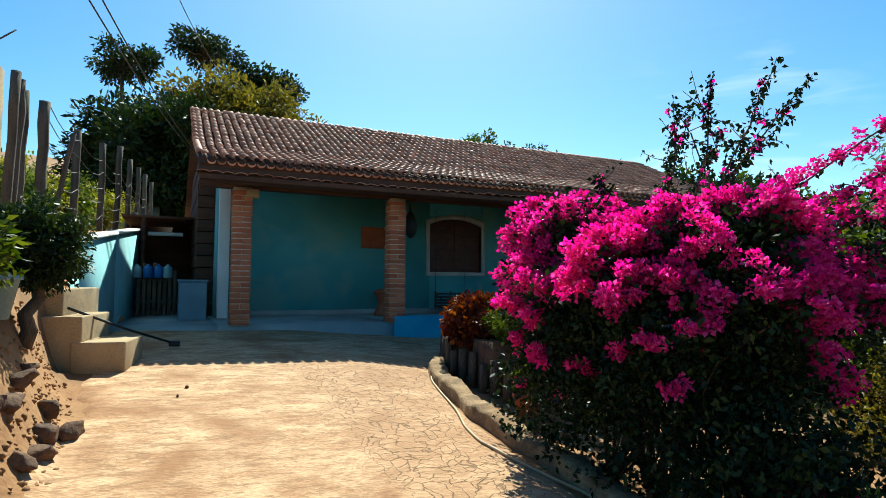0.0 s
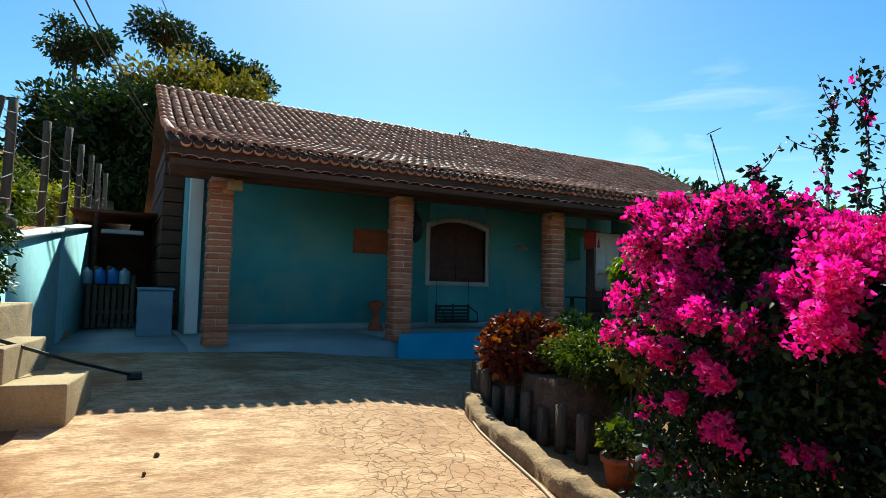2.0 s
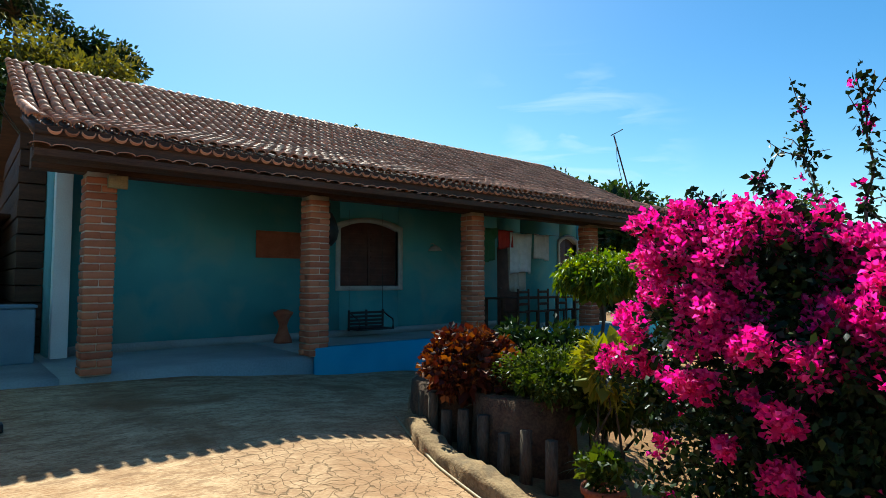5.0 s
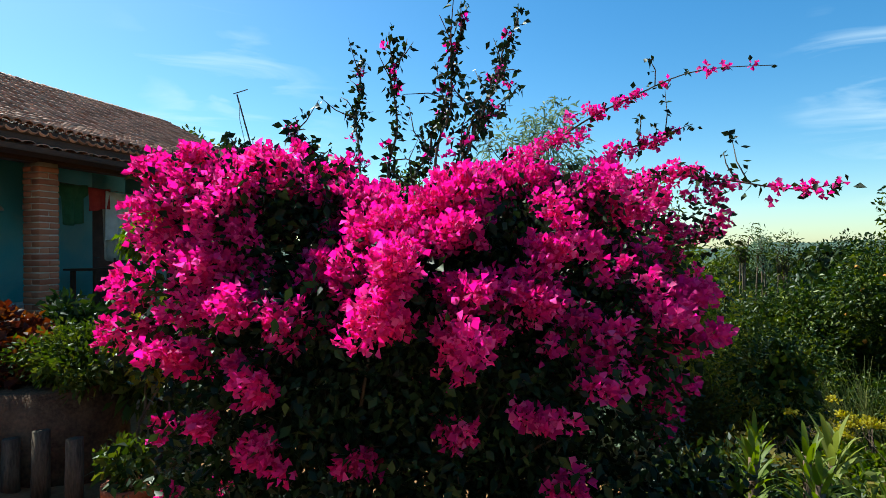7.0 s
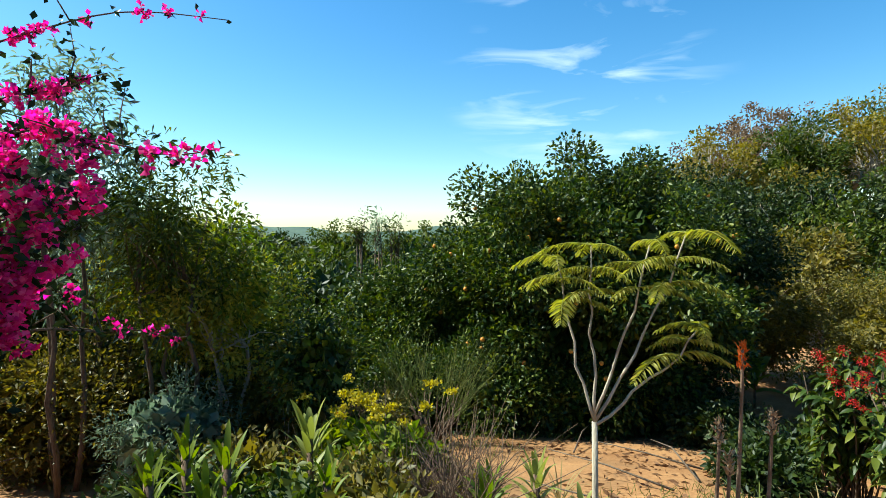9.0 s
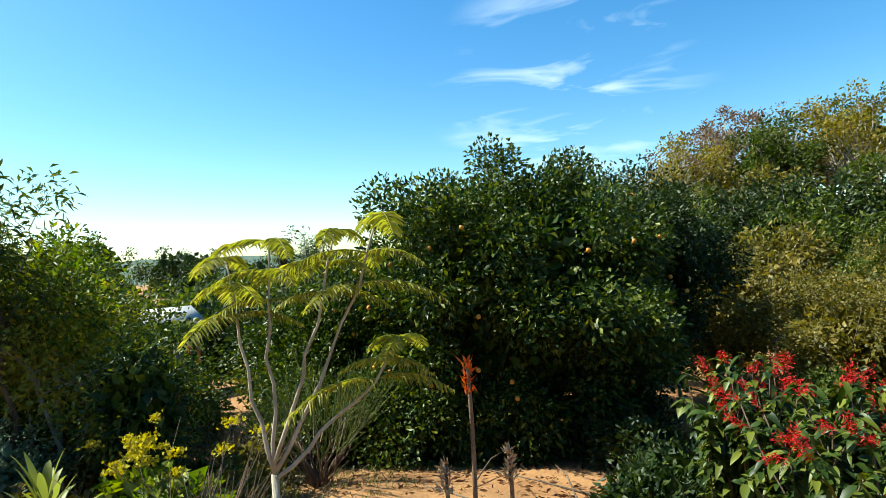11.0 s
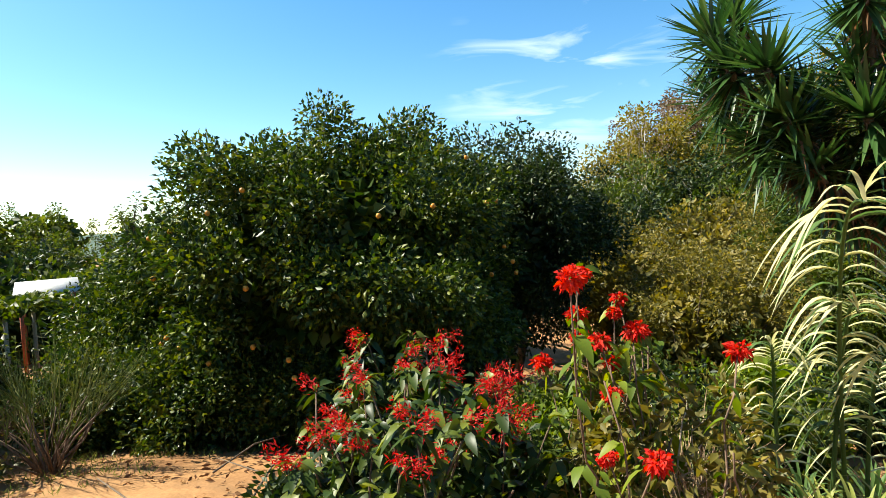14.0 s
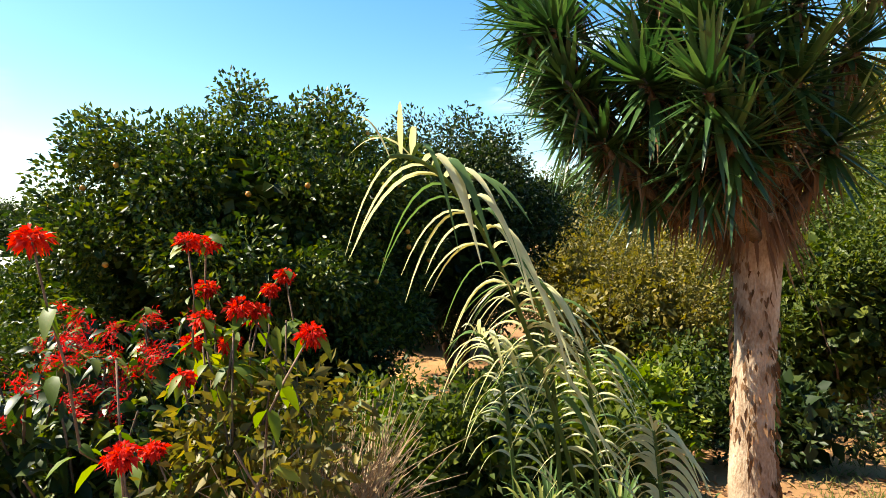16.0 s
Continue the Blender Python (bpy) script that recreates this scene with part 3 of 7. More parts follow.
def roof_point(s):
    """Height and depth at a distance s up the slope from the eave."""
    a = math.dist(EAVE, KNEE)
    c = math.dist(KNEE, RIDGE)
    if s < a:
        t = s / a
        return EAVE[0] + (KNEE[0] - EAVE[0]) * t, EAVE[1] + (KNEE[1] - EAVE[1]) * t
    t = (s - a) / c
    return KNEE[0] + (RIDGE[0] - KNEE[0]) * t, KNEE[1] + (RIDGE[1] - KNEE[1]) * t


SLOPE_LENGTH = math.dist(EAVE, KNEE) + math.dist(KNEE, RIDGE)


def roof_deck():
    b = Build()
    prof = [EAVE, KNEE, RIDGE, (18.0, 4.03), (19.7, 3.5)]
    for (y0, z0), (y1, z1) in zip(prof, prof[1:]):
        v = [(x, y, z - d) for x in (RX0, RX1) for (y, z) in ((y0, z0), (y1, z1)) for d in (0.05, 0.11)]
        b.add(v, [(0, 2, 3, 1), (4, 5, 7, 6), (0, 1, 5, 4), (2, 6, 7, 3), (0, 4, 6, 2), (1, 3, 7, 5)])
    return b


roof = thing("roof", "red-brown barrel-tiled roof with a sagging change of slope", "roof", kind="structure")
part("roof_deck", roof_deck(), M_TIMBER, roof, "dark timber decking under the tiles")
part("fascia", Build().bevel_box(RX0, EAVE[0] + 0.06, 3.27, RX1, EAVE[0] + 0.11, 3.44, 0.006), M_TIMBER, roof, "dark wooden fascia board")
part("beam", Build().bevel_box(RX0 + 0.05, 11.02, 3.16, RX1 - 0.05, 11.26, 3.42, 0.012), M_TIMBER, roof, "dark timber beam over the veranda posts")
for i, x in enumerate(np.arange(RX0 + 0.1, RX1, 0.82)):
    v = Build()
    m = pose(x, EAVE[0] + 0.12, EAVE[1] - 0.16, math.degrees(math.atan2(KNEE[1] - EAVE[1], KNEE[0] - EAVE[0])))
    v.box(0, 0, -0.05, 0.07, 3.45, 0.045, m)
    part("rafter", v, M_TIMBER, roof)


def tile_mesh(up):
    """One barrel tile, tapered, with a thickness at its lower rim."""
    n = 6
    b = Build()
    ang = np.linspace(0, math.pi, n + 1)
    rows = []
    for (y, r, lift) in ((0.0, 0.070, 0.024), (0.42, 0.054, 0.0)):
        rows.append(np.stack([np.cos(ang) * r, np.full(n + 1, y), np.sin(ang) * r * 0.85 + lift], 1))
    inner = rows[0] * np.array([0.86, 1, 0.8])
    v = np.concatenate([rows[0], rows[1], inner])
    k = n + 1
    f = [(i, i + 1, k + i + 1, k + i) for i in range(n)] + [(2 * k + i, 2 * k + i + 1, i + 1, i) for i in range(n)]
    b.add(v, f)
    return b


TILE = tile_mesh(True).mesh("roof_tile", M_TILE, True)
CORNICE_TILE = Build().add(np.concatenate(tile_mesh(True).v) * np.array([1.45, 0.9, 0.62]), np.concatenate(tile_mesh(True).f)).mesh("eave_tile", M_TILE, True)
TILE_V = np.concatenate(tile_mesh(True).v)
TILE_F = np.concatenate(tile_mesh(True).f)
pan_rest, tile_rest = Build(), Build()
rng = rnd(11)
tile_rows = np.arange(-0.03, SLOPE_LENGTH - 0.05, 0.335)
for ci, x in enumerate(np.arange(RX0 + 0.1, RX1 - 0.05, 0.158)):
    for ri, s in enumerate(tile_rows):
        (ya, za), (yb, zb) = roof_point(max(s, 0)), roof_point(min(s + 0.3, SLOPE_LENGTH))
        tilt = math.degrees(math.atan2(zb - za, yb - ya))
        if s < 0:
            ya += s * math.cos(radians(tilt))
            za += s * math.sin(radians(tilt))
        dx, dz, turn = rng.normal(0, 0.0035), rng.normal(0, 0.0035), rng.normal(0, 0.9)
        m = pose(x + dx, ya, za + dz + 0.012, tilt + 3.0, 0, turn)
        if x < 4.0 and ri < 15:
            ob = new("roof_tile", TILE)
            ob.parent = roof
            ob.matrix_basis = m
        else:
            tile_rest.add(np.array([m @ Vector(p) for p in TILE_V]), TILE_F)
        pm = pose(x + 0.079, ya + 0.005, za - 0.02, tilt + 3.0, 180, turn * 0.5)
        pan_rest.add(np.array([pm @ Vector((p[0], p[1], p[2] - 0.02)) for p in TILE_V]), TILE_F)
tagged(part("cover_tiles", tile_rest, M_TILE, roof, smooth=True), kind="stuff")
tagged(part("pan_tiles", pan_rest, M_TILE, roof, smooth=True), kind="stuff")
ridge_cap = Build()
for x in np.arange(RX0, RX1 - 0.1, 0.36):
    m = pose(x, RIDGE[0], RIDGE[1] + 0.0 + rng.normal(0, 0.006), 0, -1.5, -90 + rng.normal(0, 1.2))
    ridge_cap.add(np.array([m @ Vector((p[0] * 1.35, p[1] * 0.98, p[2] * 1.25)) for p in TILE_V]), TILE_F)
part("ridge_cap", ridge_cap, M_TILE, roof, "mortared ridge tiles", smooth=True)
rake = Build()
for s in tile_rows:
    y, z = roof_point(max(s, 0))
    for x in (RX0, RX1):
        rake.add(np.array([pose(x, y, z + 0.03, 26) @ Vector(p) for p in TILE_V]), TILE_F)
part("rake_tiles", rake, M_TILE, roof, smooth=True)
cornice = rnd(13)
for x in np.arange(RX0 + 0.03, RX1, 0.207):
    ob = new("eave_tile", CORNICE_TILE)
    ob.parent = roof
    ob.matrix_basis = pose(x + cornice.normal(0, 0.008), EAVE[0] - 0.08 + cornice.normal(0, 0.012), 3.232 + cornice.normal(0, 0.005), 7, 0, cornice.normal(0, 2))
part("eave_closure", Build().bevel_box(RX0, EAVE[0] + 0.02, 3.24, RX1, EAVE[0] + 0.058, 3.50, 0.006), M_TIMBER, roof, "dark board closing the eave behind the tile ends")
part("eave_board", Build().bevel_box(RX0, EAVE[0] - 0.055, 3.15, RX1, EAVE[0] + 0.36, 3.231, 0.006), M_TIMBER, roof, "dark board under the lower eave tiles")
gable = Build()
for x in (X0 - 0.05, X1):
    v = [(x + d, y, z) for d in (0, 0.05) for (y, z) in ((WALL_Y - 0.1, 4.55), (19.2, 3.6), (RIDGE[0], RIDGE[1] - 0.12))]
    gable.add(v, [(0, 1, 2)]).add(v, [(3, 5, 4)]).add(v, [(0, 2, 5, 3), (1, 4, 5, 2), (0, 3, 4, 1)])
single("wall_gable", gable, M_WALL, "painted gable ends under the roof", "wall", "structure")


def brick_pillar(x, base):
    """A square brick pillar: a mortar core and courses of bricks that stand proud."""
    t = thing("brick_pillar", "red clay brick veranda pillar with recessed mortar joints", "pillar", "veranda pillars")
    w = 0.34
    part("mortar_core", Build().box(x - w / 2 + 0.012, 11.13 - w / 2 + 0.012, base, x + w / 2 - 0.012, 11.13 + w / 2 - 0.012, 3.17), M_MORTAR, t)
    rr = rnd(int(x * 10))
    z, course = base + 0.01, 0
    while z < 3.08:
        for k in range(2):
            ob = new("brick", BRICKS[(course + k) % 3])
            ob.parent = t
            across = course % 2 == 0
            off = (-0.0865, 0.0865)[k]
            ob.matrix_basis = pose(x + (0 if across else off) + rr.normal(0, 0.004), 11.13 + (off if across else 0) + rr.normal(0, 0.004), z + 0.04, 0, rr.normal(0, 0.6), (0 if across else 90) + rr.normal(0, 0.8))
        z += 0.098
        course += 1
    return t


def brick_mesh(seed):
    bm = bmesh.new()
    bmesh.ops.create_cube(bm, size=1)
    r = random.Random(seed)
    for v in bm.verts:
        v.co = (v.co.x * 0.342 + r.uniform(-0.004, 0.004), v.co.y * 0.167 + r.uniform(-0.002, 0.002), v.co.z * 0.08 + r.uniform(-0.004, 0.004))
    bmesh.ops.bevel(bm, geom=list(bm.edges), offset=0.009, segments=1, affect="EDGES")
    b = Build()
    b.bmesh(bm)
    return b.mesh("brick", M_BRICK)


BRICKS = [brick_mesh(s) for s in range(3)]


# ---- plants ----
def clump_points(centre, radii, clumps, n, size, rng, bottom=-1.0, hollow=0.55, lumps=0.18):
    """Leaf places in clumps over a lumpy ellipsoid: places, outward ways, clump centres."""
    d = rng.normal(size=(clumps * 3, 3))
    d /= np.linalg.norm(d, axis=1)[:, None]
    d = d[d[:, 2] > bottom][:clumps]
    r = hollow + (1 - hollow) * rng.random(len(d)) ** 0.6
    r = np.clip(r * (1 + rng.normal(0, lumps, len(d))), 0.2, 1.07)
    cc = np.array(centre) + d * r[:, None] * np.array(radii)
    which = rng.integers(0, len(cc), n)
    off = rng.normal(size=(n, 3))
    off *= (rng.random(n) ** 0.45 * 1.55 / np.linalg.norm(off, axis=1))[:, None] * size
    p = cc[which] + off
    way = off / size * 0.55 + d[which] * 0.4 + rng.normal(0, 0.75, (n, 3))
    return p, way, cc


def limbs_to(b, root, targets, r0, r1, rng, sag=0.12, seg=5, k=5):
    for t in targets:
        s = np.linspace(0, 1, k)[:, None]
        path = np.array(root) * (1 - s) + np.array(t) * s
        path += rng.normal(0, 0.04, (k, 3)) * np.sin(s * math.pi) * np.linalg.norm(np.array(t) - np.array(root))
        path[:, 2] += np.sin(s[:, 0] * math.pi) * sag * 0.5
        b.tube(path, np.linspace(r0, r1, k), seg)


def tree(name, label, category, foot, crown_at, radii, n, leaf, mat, bark, clumps=60, size=0.25, trunk_r=0.08, stems=1, seed=0, limbs=14, group="", bottom=-1.0, hollow=0.5, width=0.45, droop=0.1, lumps=0.18, sway=0.05, inner=0.72):
    """A trunk that tapers, limbs, and a crown of single leaves in clumps."""
    rng = rnd(seed)
    t = thing(name, label, category, group)
    fx, fy = foot
    fz = gz(fx, fy) - 0.06
    p, way, cc = clump_points(crown_at, radii, clumps, n, size, rng, bottom, hollow, lumps)
    low = np.array(crown_at) - np.array([0, 0, radii[2] * 0.55])
    b = Build()
    for s in range(stems):
        a = s * 2.4 + seed
        start = np.array([fx + 0.12 * (stems > 1) * math.cos(a), fy + 0.12 * (stems > 1) * math.sin(a), fz])
        end = low + (stems > 1) * np.array([math.cos(a), math.sin(a), 0]) * radii[0] * 0.35
        k = np.linspace(0, 1, 6)[:, None]
        path = start * (1 - k) + end * k + rng.normal(0, sway, (6, 3)) * np.sin(k * math.pi) * np.array([1, 1, 0.2])
        b.tube(path, np.linspace(trunk_r, trunk_r * 0.55, 6), 8)
        take = cc[rng.permutation(len(cc))[: max(2, limbs // stems)]]
        limbs_to(b, end, take, trunk_r * 0.4, trunk_r * 0.08, rng)
    part("trunk", b, bark, t, smooth=True)
    ln = leaf * rng.uniform(0.6, 1.25, n)
    crown = Build().leaves(p, way, ln, ln * width, 0.22, rng, droop)
    if inner:
        k = n // 5
        d = rng.normal(size=(k, 3))
        d *= (rng.random(k) ** 0.33 * inner / np.linalg.norm(d, axis=1))[:, None]
        q = np.array(crown_at) + d * np.array(radii)
        crown.leaves(q, rng.normal(size=(k, 3)), leaf * 2.6, leaf * 1.7, 0.2, rng, 0.1)
    part("crown", crown, mat, t)
    return t, cc, rng


def strap_plant(name, label, category, at, n, length, width, mat, seed, up=0.9, sag=0.5, group="", stem=0.0, bark=None, spread=0.05):
    """A rosette of strap leaves, each leaf a part."""
    rng = rnd(seed)
    t = thing(name, label, category, group)
    x, y, z = at
    if stem:
        part("stem", Build().tube([(x, y, z - 0.05), (x, y, z + stem)], [0.03, 0.025], 7), bark or M_TWIG, t, smooth=True)
    for i in range(n):
        a = i * 2.399 + rng.normal(0, 0.15)
        e = up * (1 - 0.75 * i / n) + rng.normal(0, 0.08)
        way = (math.cos(a) * math.cos(e), math.sin(a) * math.cos(e), math.sin(e) + 0.05)
        ln = length * rng.uniform(0.75, 1.15)
        part("leaf", Build().blade((x + math.cos(a) * spread * 0.3, y + math.sin(a) * spread * 0.3, z + stem * (0.35 + 0.65 * (1 - i / n))), way, ln, width * rng.uniform(0.8, 1.15), sag * rng.uniform(0.6, 1.3)), mat, t)
    return t


# ---- west side: steps, bank, fence, gate ----
STEP_TURN = -10


def block_step(x, y, w, d, top, label):
    m = pose(x, y, 0, 0, 0, STEP_TURN)
    return single("block_step", Build().bevel_box(0, 0, 0.15, w, d, top, 0.018, m), M_CONCRETE, label, "step", group="garden steps")


block_step(-0.93, 7.42, 0.54, 0.82, 0.80, "lowest rough concrete block step with a worn top")
block_step(-1.52, 7.55, 0.70, 1.05, 1.08, "middle rough concrete block step against the bank")
block_step(-1.75, 7.75, 0.72, 1.3, 1.38, "top rough concrete block step beside the turquoise wall")

WALL_LINE = [(-1.20, 7.9, 1.88), (-1.06, 9.0, 1.97), (-0.86, 12.0, 2.3), (-0.64, 15.2, 2.62)]
retaining, coping = Build(), Build()
for (xa, ya, za), (xb, yb, zb) in zip(WALL_LINE, WALL_LINE[1:]):
    v = [(xa - 0.16, ya, 0), (xa, ya, 0), (xb, yb, 0), (xb - 0.16, yb, 0), (xa - 0.16, ya, za), (xa, ya, za), (xb, yb, zb), (xb - 0.16, yb, zb)]
    retaining.add(v, [(0, 3, 2, 1), (4, 5, 6, 7), (0, 1, 5, 4), (1, 2, 6, 5), (2, 3, 7, 6), (3, 0, 4, 7)])
    v = [(xa - 0.2, ya, za + 0.003), (xa + 0.035, ya, za + 0.003), (xb + 0.035, yb, zb + 0.003), (xb - 0.2, yb, zb + 0.003), (xa - 0.2, ya, za + 0.05), (xa + 0.035, ya, za + 0.05), (xb + 0.035, yb, zb + 0.05), (xb - 0.2, yb, zb + 0.05)]
    coping.add(v, [(0, 3, 2, 1), (4, 5, 6, 7), (0, 1, 5, 4), (1, 2, 6, 5), (2, 3, 7, 6), (3, 0, 4, 7)])
single("wall_retaining", retaining, M_LIMEWALL, "streaked turquoise retaining wall along the bank", "wall", "structure")
single("trim_coping", coping, M_WHITE, "white coping on the retaining wall", "coping", "structure")


def fence_post(x, y, base, top, r, lean, label, square=False):
    rng = rnd(int(abs(x * 100) + y * 10))
    b = Build()
    k = np.linspace(0, 1, 7)
    path = np.stack([x + lean * k + rng.normal(0, 0.008, 7), y + rng.normal(0, 0.008, 7), base + (top - base) * k], 1)
    if square:
        b.bevel_box(x - r, y - r, base, x + r, y + r, top, 0.015)
    else:
        b.tube(path, r * (1 + rng.normal(0, 0.05, 7)), 9)
    return single("fence_post", b, M_CONCRETE if square else M_GREYWOOD, label, "fence post", group="fence posts on the bank", smooth=not square)


POSTS = [(-1.50, 8.7, 2.0, 3.73, 0.062), (-1.50, 11.6, 2.1, 4.05, 0.062), (-1.33, 13.9, 2.2, 4.32, 0.062), (-1.17, 16.0, 2.3, 4.72, 0.065), (-1.05, 17.8, 2.3, 4.75, 0.065), (-0.92, 19.6, 2.3, 4.85, 0.065), (-0.8, 21.4, 2.4, 4.95, 0.065), (-0.66, 23.4, 2.5, 5.0, 0.065)]
for x, y, z0, z1, r in POSTS:
    fence_post(x, y, z0, z1, r, 0.03, "weathered round wooden fence post on the bank")
fence_post(-1.52, 6.35, 1.2, 3.4, 0.11, 0, "stained square concrete post at the fence corner", True)
for x, y, z1 in ((-1.50, 7.1, 3.6), (-1.52, 7.45, 3.62), (-1.54, 7.8, 3.6)):
    fence_post(x, y, 1.5, z1, 0.045, 0.04, "thin weathered fence stake beside the corner post")
fence_post(-1.42, 8.9, 2.0, 3.4, 0.03, 0.25, "leaning thin fence strut against a post")
for k, h in enumerate((0.35, 0.65, 0.95, 1.25, 1.5)):
    path = []
    for (x, y, z0, z1, r), (x2, y2, z20, z21, r2) in zip(POSTS, POSTS[1:]):
        for s in np.linspace(0, 1, 5)[:-1]:
            path.append((x + (x2 - x) * s + r, y + (y2 - y) * s, z0 + (z20 - z0) * s + h + 0.25 - 0.12 * math.sin(math.pi * s) + 0.03 * math.sin(k * 2 + y)))
    single("fence_wire", Build().tube(path, 0.006, 4), M_WIRE, "slack rusty wire strand between the fence posts", "wire", group="fence wires")

# slatted gate with jugs, white tub, lean-to
gate = thing("slatted_gate", "weathered wooden slat gate across the side yard", "gate")
rng = rnd(21)
for i, x in enumerate(np.arange(-0.62, 0.20, 0.105)):
    h = 1.76 + rng.normal(0, 0.06)
    part("slat", Build().bevel_box(x, 14.6, FLOOR_Z + 0.02, x + 0.075, 14.625, h, 0.004), M_GREYWOOD, gate)
for z in (0.95, 1.45):
    part("rail", Build().bevel_box(-0.64, 14.627, z, 0.22, 14.667, z + 0.07, 0.004), M_GREYWOOD, gate)


def jug(x, mat, label):
    b = Build().lathe([(0.0, 0), (0.09, 0), (0.1, 0.02), (0.1, 0.2), (0.085, 0.25), (0.03, 0.28), (0.03, 0.31), (0.0, 0.31)], 16, pose(x, 14.52, 1.52))
    single("plastic_jug", b, mat, label, "jug", group="jugs hung on the gate", smooth=True)


jug(-0.62, M_PLASTIC_GREY, "pale grey plastic jug hung on the slat gate")
jug(-0.40, M_PLASTIC_BLUE, "blue plastic jug hung on the slat gate")
jug(-0.19, M_PLASTIC_BLUE, "blue plastic jug hung on the slat gate")
jug(0.0, M_PLASTIC_GREY, "pale grey plastic jug hung on the slat gate")
tub = thing("washing_tub", "pale blue covered wash tub standing in the side yard", "tub")
part("body", Build().bevel_box(0.2, 12.85, FLOOR_Z - 0.01, 0.74, 13.35, 1.44, 0.03), M_PLASTIC_GREY, tub)
part("lid", Build().bevel_box(0.18, 12.83, 1.443, 0.76, 13.37, 1.49, 0.02), M_PLASTIC_GREY, tub)
shed = thing("lean_to", "dark timber lean-to roof over the side yard", "lean-to")
part("roof_sheet", Build().box(-1.0, 15.3, 0, 0.76, 19.0, 0.05, pose(0, 0, 2.95, 0, 0, 0)), M_TIMBER, shed)
part("roof_edge", Build().bevel_box(-0.45, 15.1, 2.52, 0.3, 15.32, 2.6, 0.008), M_ZINC, shed, "sunlit corrugated sheet edge")
for i in range(13):
    part("side_board", Build().bevel_box(0.55 + 0.012 * (i % 2), 14.0, 0.69 + i * 0.27, 0.92, 18.9, 0.69 + i * 0.27 + 0.25, 0.008), M_TIMBER, shed)
part("back_wall", Build().box(-0.95, 17.9, 0.5, 0.76, 18.0, 2.94), M_TIMBER, shed)
for x in (-0.55, 0.70):
    part("post", Build().tube([(x, 15.35, 0.5), (x, 15.35, 2.95)], 0.05, 8), M_TIMBER, shed)

# stick lying against the step
single("long_stick", Build().tube([(-0.98, 7.55, 1.17), (-0.44, 8.23, 0.87), (0.1, 8.9, gz(0.1, 8.9) + 0.06)], 0.016, 7).bevel_box(0.04, 8.84, gz(0.1, 8.9) + 0.021, 0.18, 8.98, gz(0.1, 8.9) + 0.09, 0.01), M_BLACK, "dark broom stick leaning from the step to the driveway", "stick")


aerial = thing("roof_aerial", "thin branching metal aerial on the corner post", "aerial")
part("mast", Build().tube([(-1.52, 6.35, 3.39), (-1.52, 6.35, 3.64)], 0.012, 6), M_WIRE, aerial)
for tip in ((-1.53, 6.35, 3.79), (-1.33, 6.4, 3.78), (-1.62, 6.3, 3.7)):
    part("rod", Build().tube([(-1.52, 6.35, 3.58), tip], 0.008, 5), M_WIRE, aerial)
single("clay_jar", Build().lathe([(0.0, 0), (0.09, 0), (0.15, 0.08), (0.16, 0.16), (0.11, 0.24), (0.07, 0.26), (0.08, 0.30), (0.0, 0.29)], 18, pose(-1.17, 9.1, 2.03)), M_BARK, "dark round clay jar on the wall's coping", "jar", smooth=True)
single("planter_pot", Build().lathe([(0.0, 0), (0.13, 0), (0.19, 0.3), (0.21, 0.3), (0.21, 0.34), (0.18, 0.34), (0.17, 0.3), (0.0, 0.3)], 20, pose(-1.22, 5.45, gz(-1.22, 5.45) - 0.03)), M_PLASTIC_GREY, "grey-blue planter pot on the earth bank", "pot", smooth=True)

# rocks on the bank
def rock(x, y, s, seed):
    bm = bmesh.new()
    bmesh.ops.create_icosphere(bm, subdivisions=3, radius=1)
    cut = random.Random(seed)
    for _ in range(16):
        d = Vector((cut.gauss(0, 1), cut.gauss(0, 1), cut.gauss(0, 1))).normalized()
        h = cut.uniform(0.42, 0.8)
        for v in bm.verts:
            over = v.co.dot(d) - h
            if over > 0:
                v.co -= d * over
    off = Vector((seed * 3.1, seed * 1.7, 0))
    for v in bm.verts:
        k = 1 + 0.22 * noise.noise(v.co * 1.1 + off) + 0.1 * noise.noise(v.co * 2.6 + off) + 0.08 * noise.noise(v.co * 7 + off)
        v.co = Vector((v.co.x * s * k, v.co.y * s * 0.8 * k, v.co.z * s * 0.62 * k))
    bmesh.ops.rotate(bm, verts=list(bm.verts), matrix=Matrix.Rotation(seed * 1.3, 3, "Z"))
    bmesh.ops.translate(bm, verts=list(bm.verts), vec=(x, y, gz(x, y) + s * 0.25))
    b = Build()
    b.bmesh(bm)
    single("rock", b, M_ROCK, "rough brown field stone at the foot of the bank", "rock", group="stones at the bank")


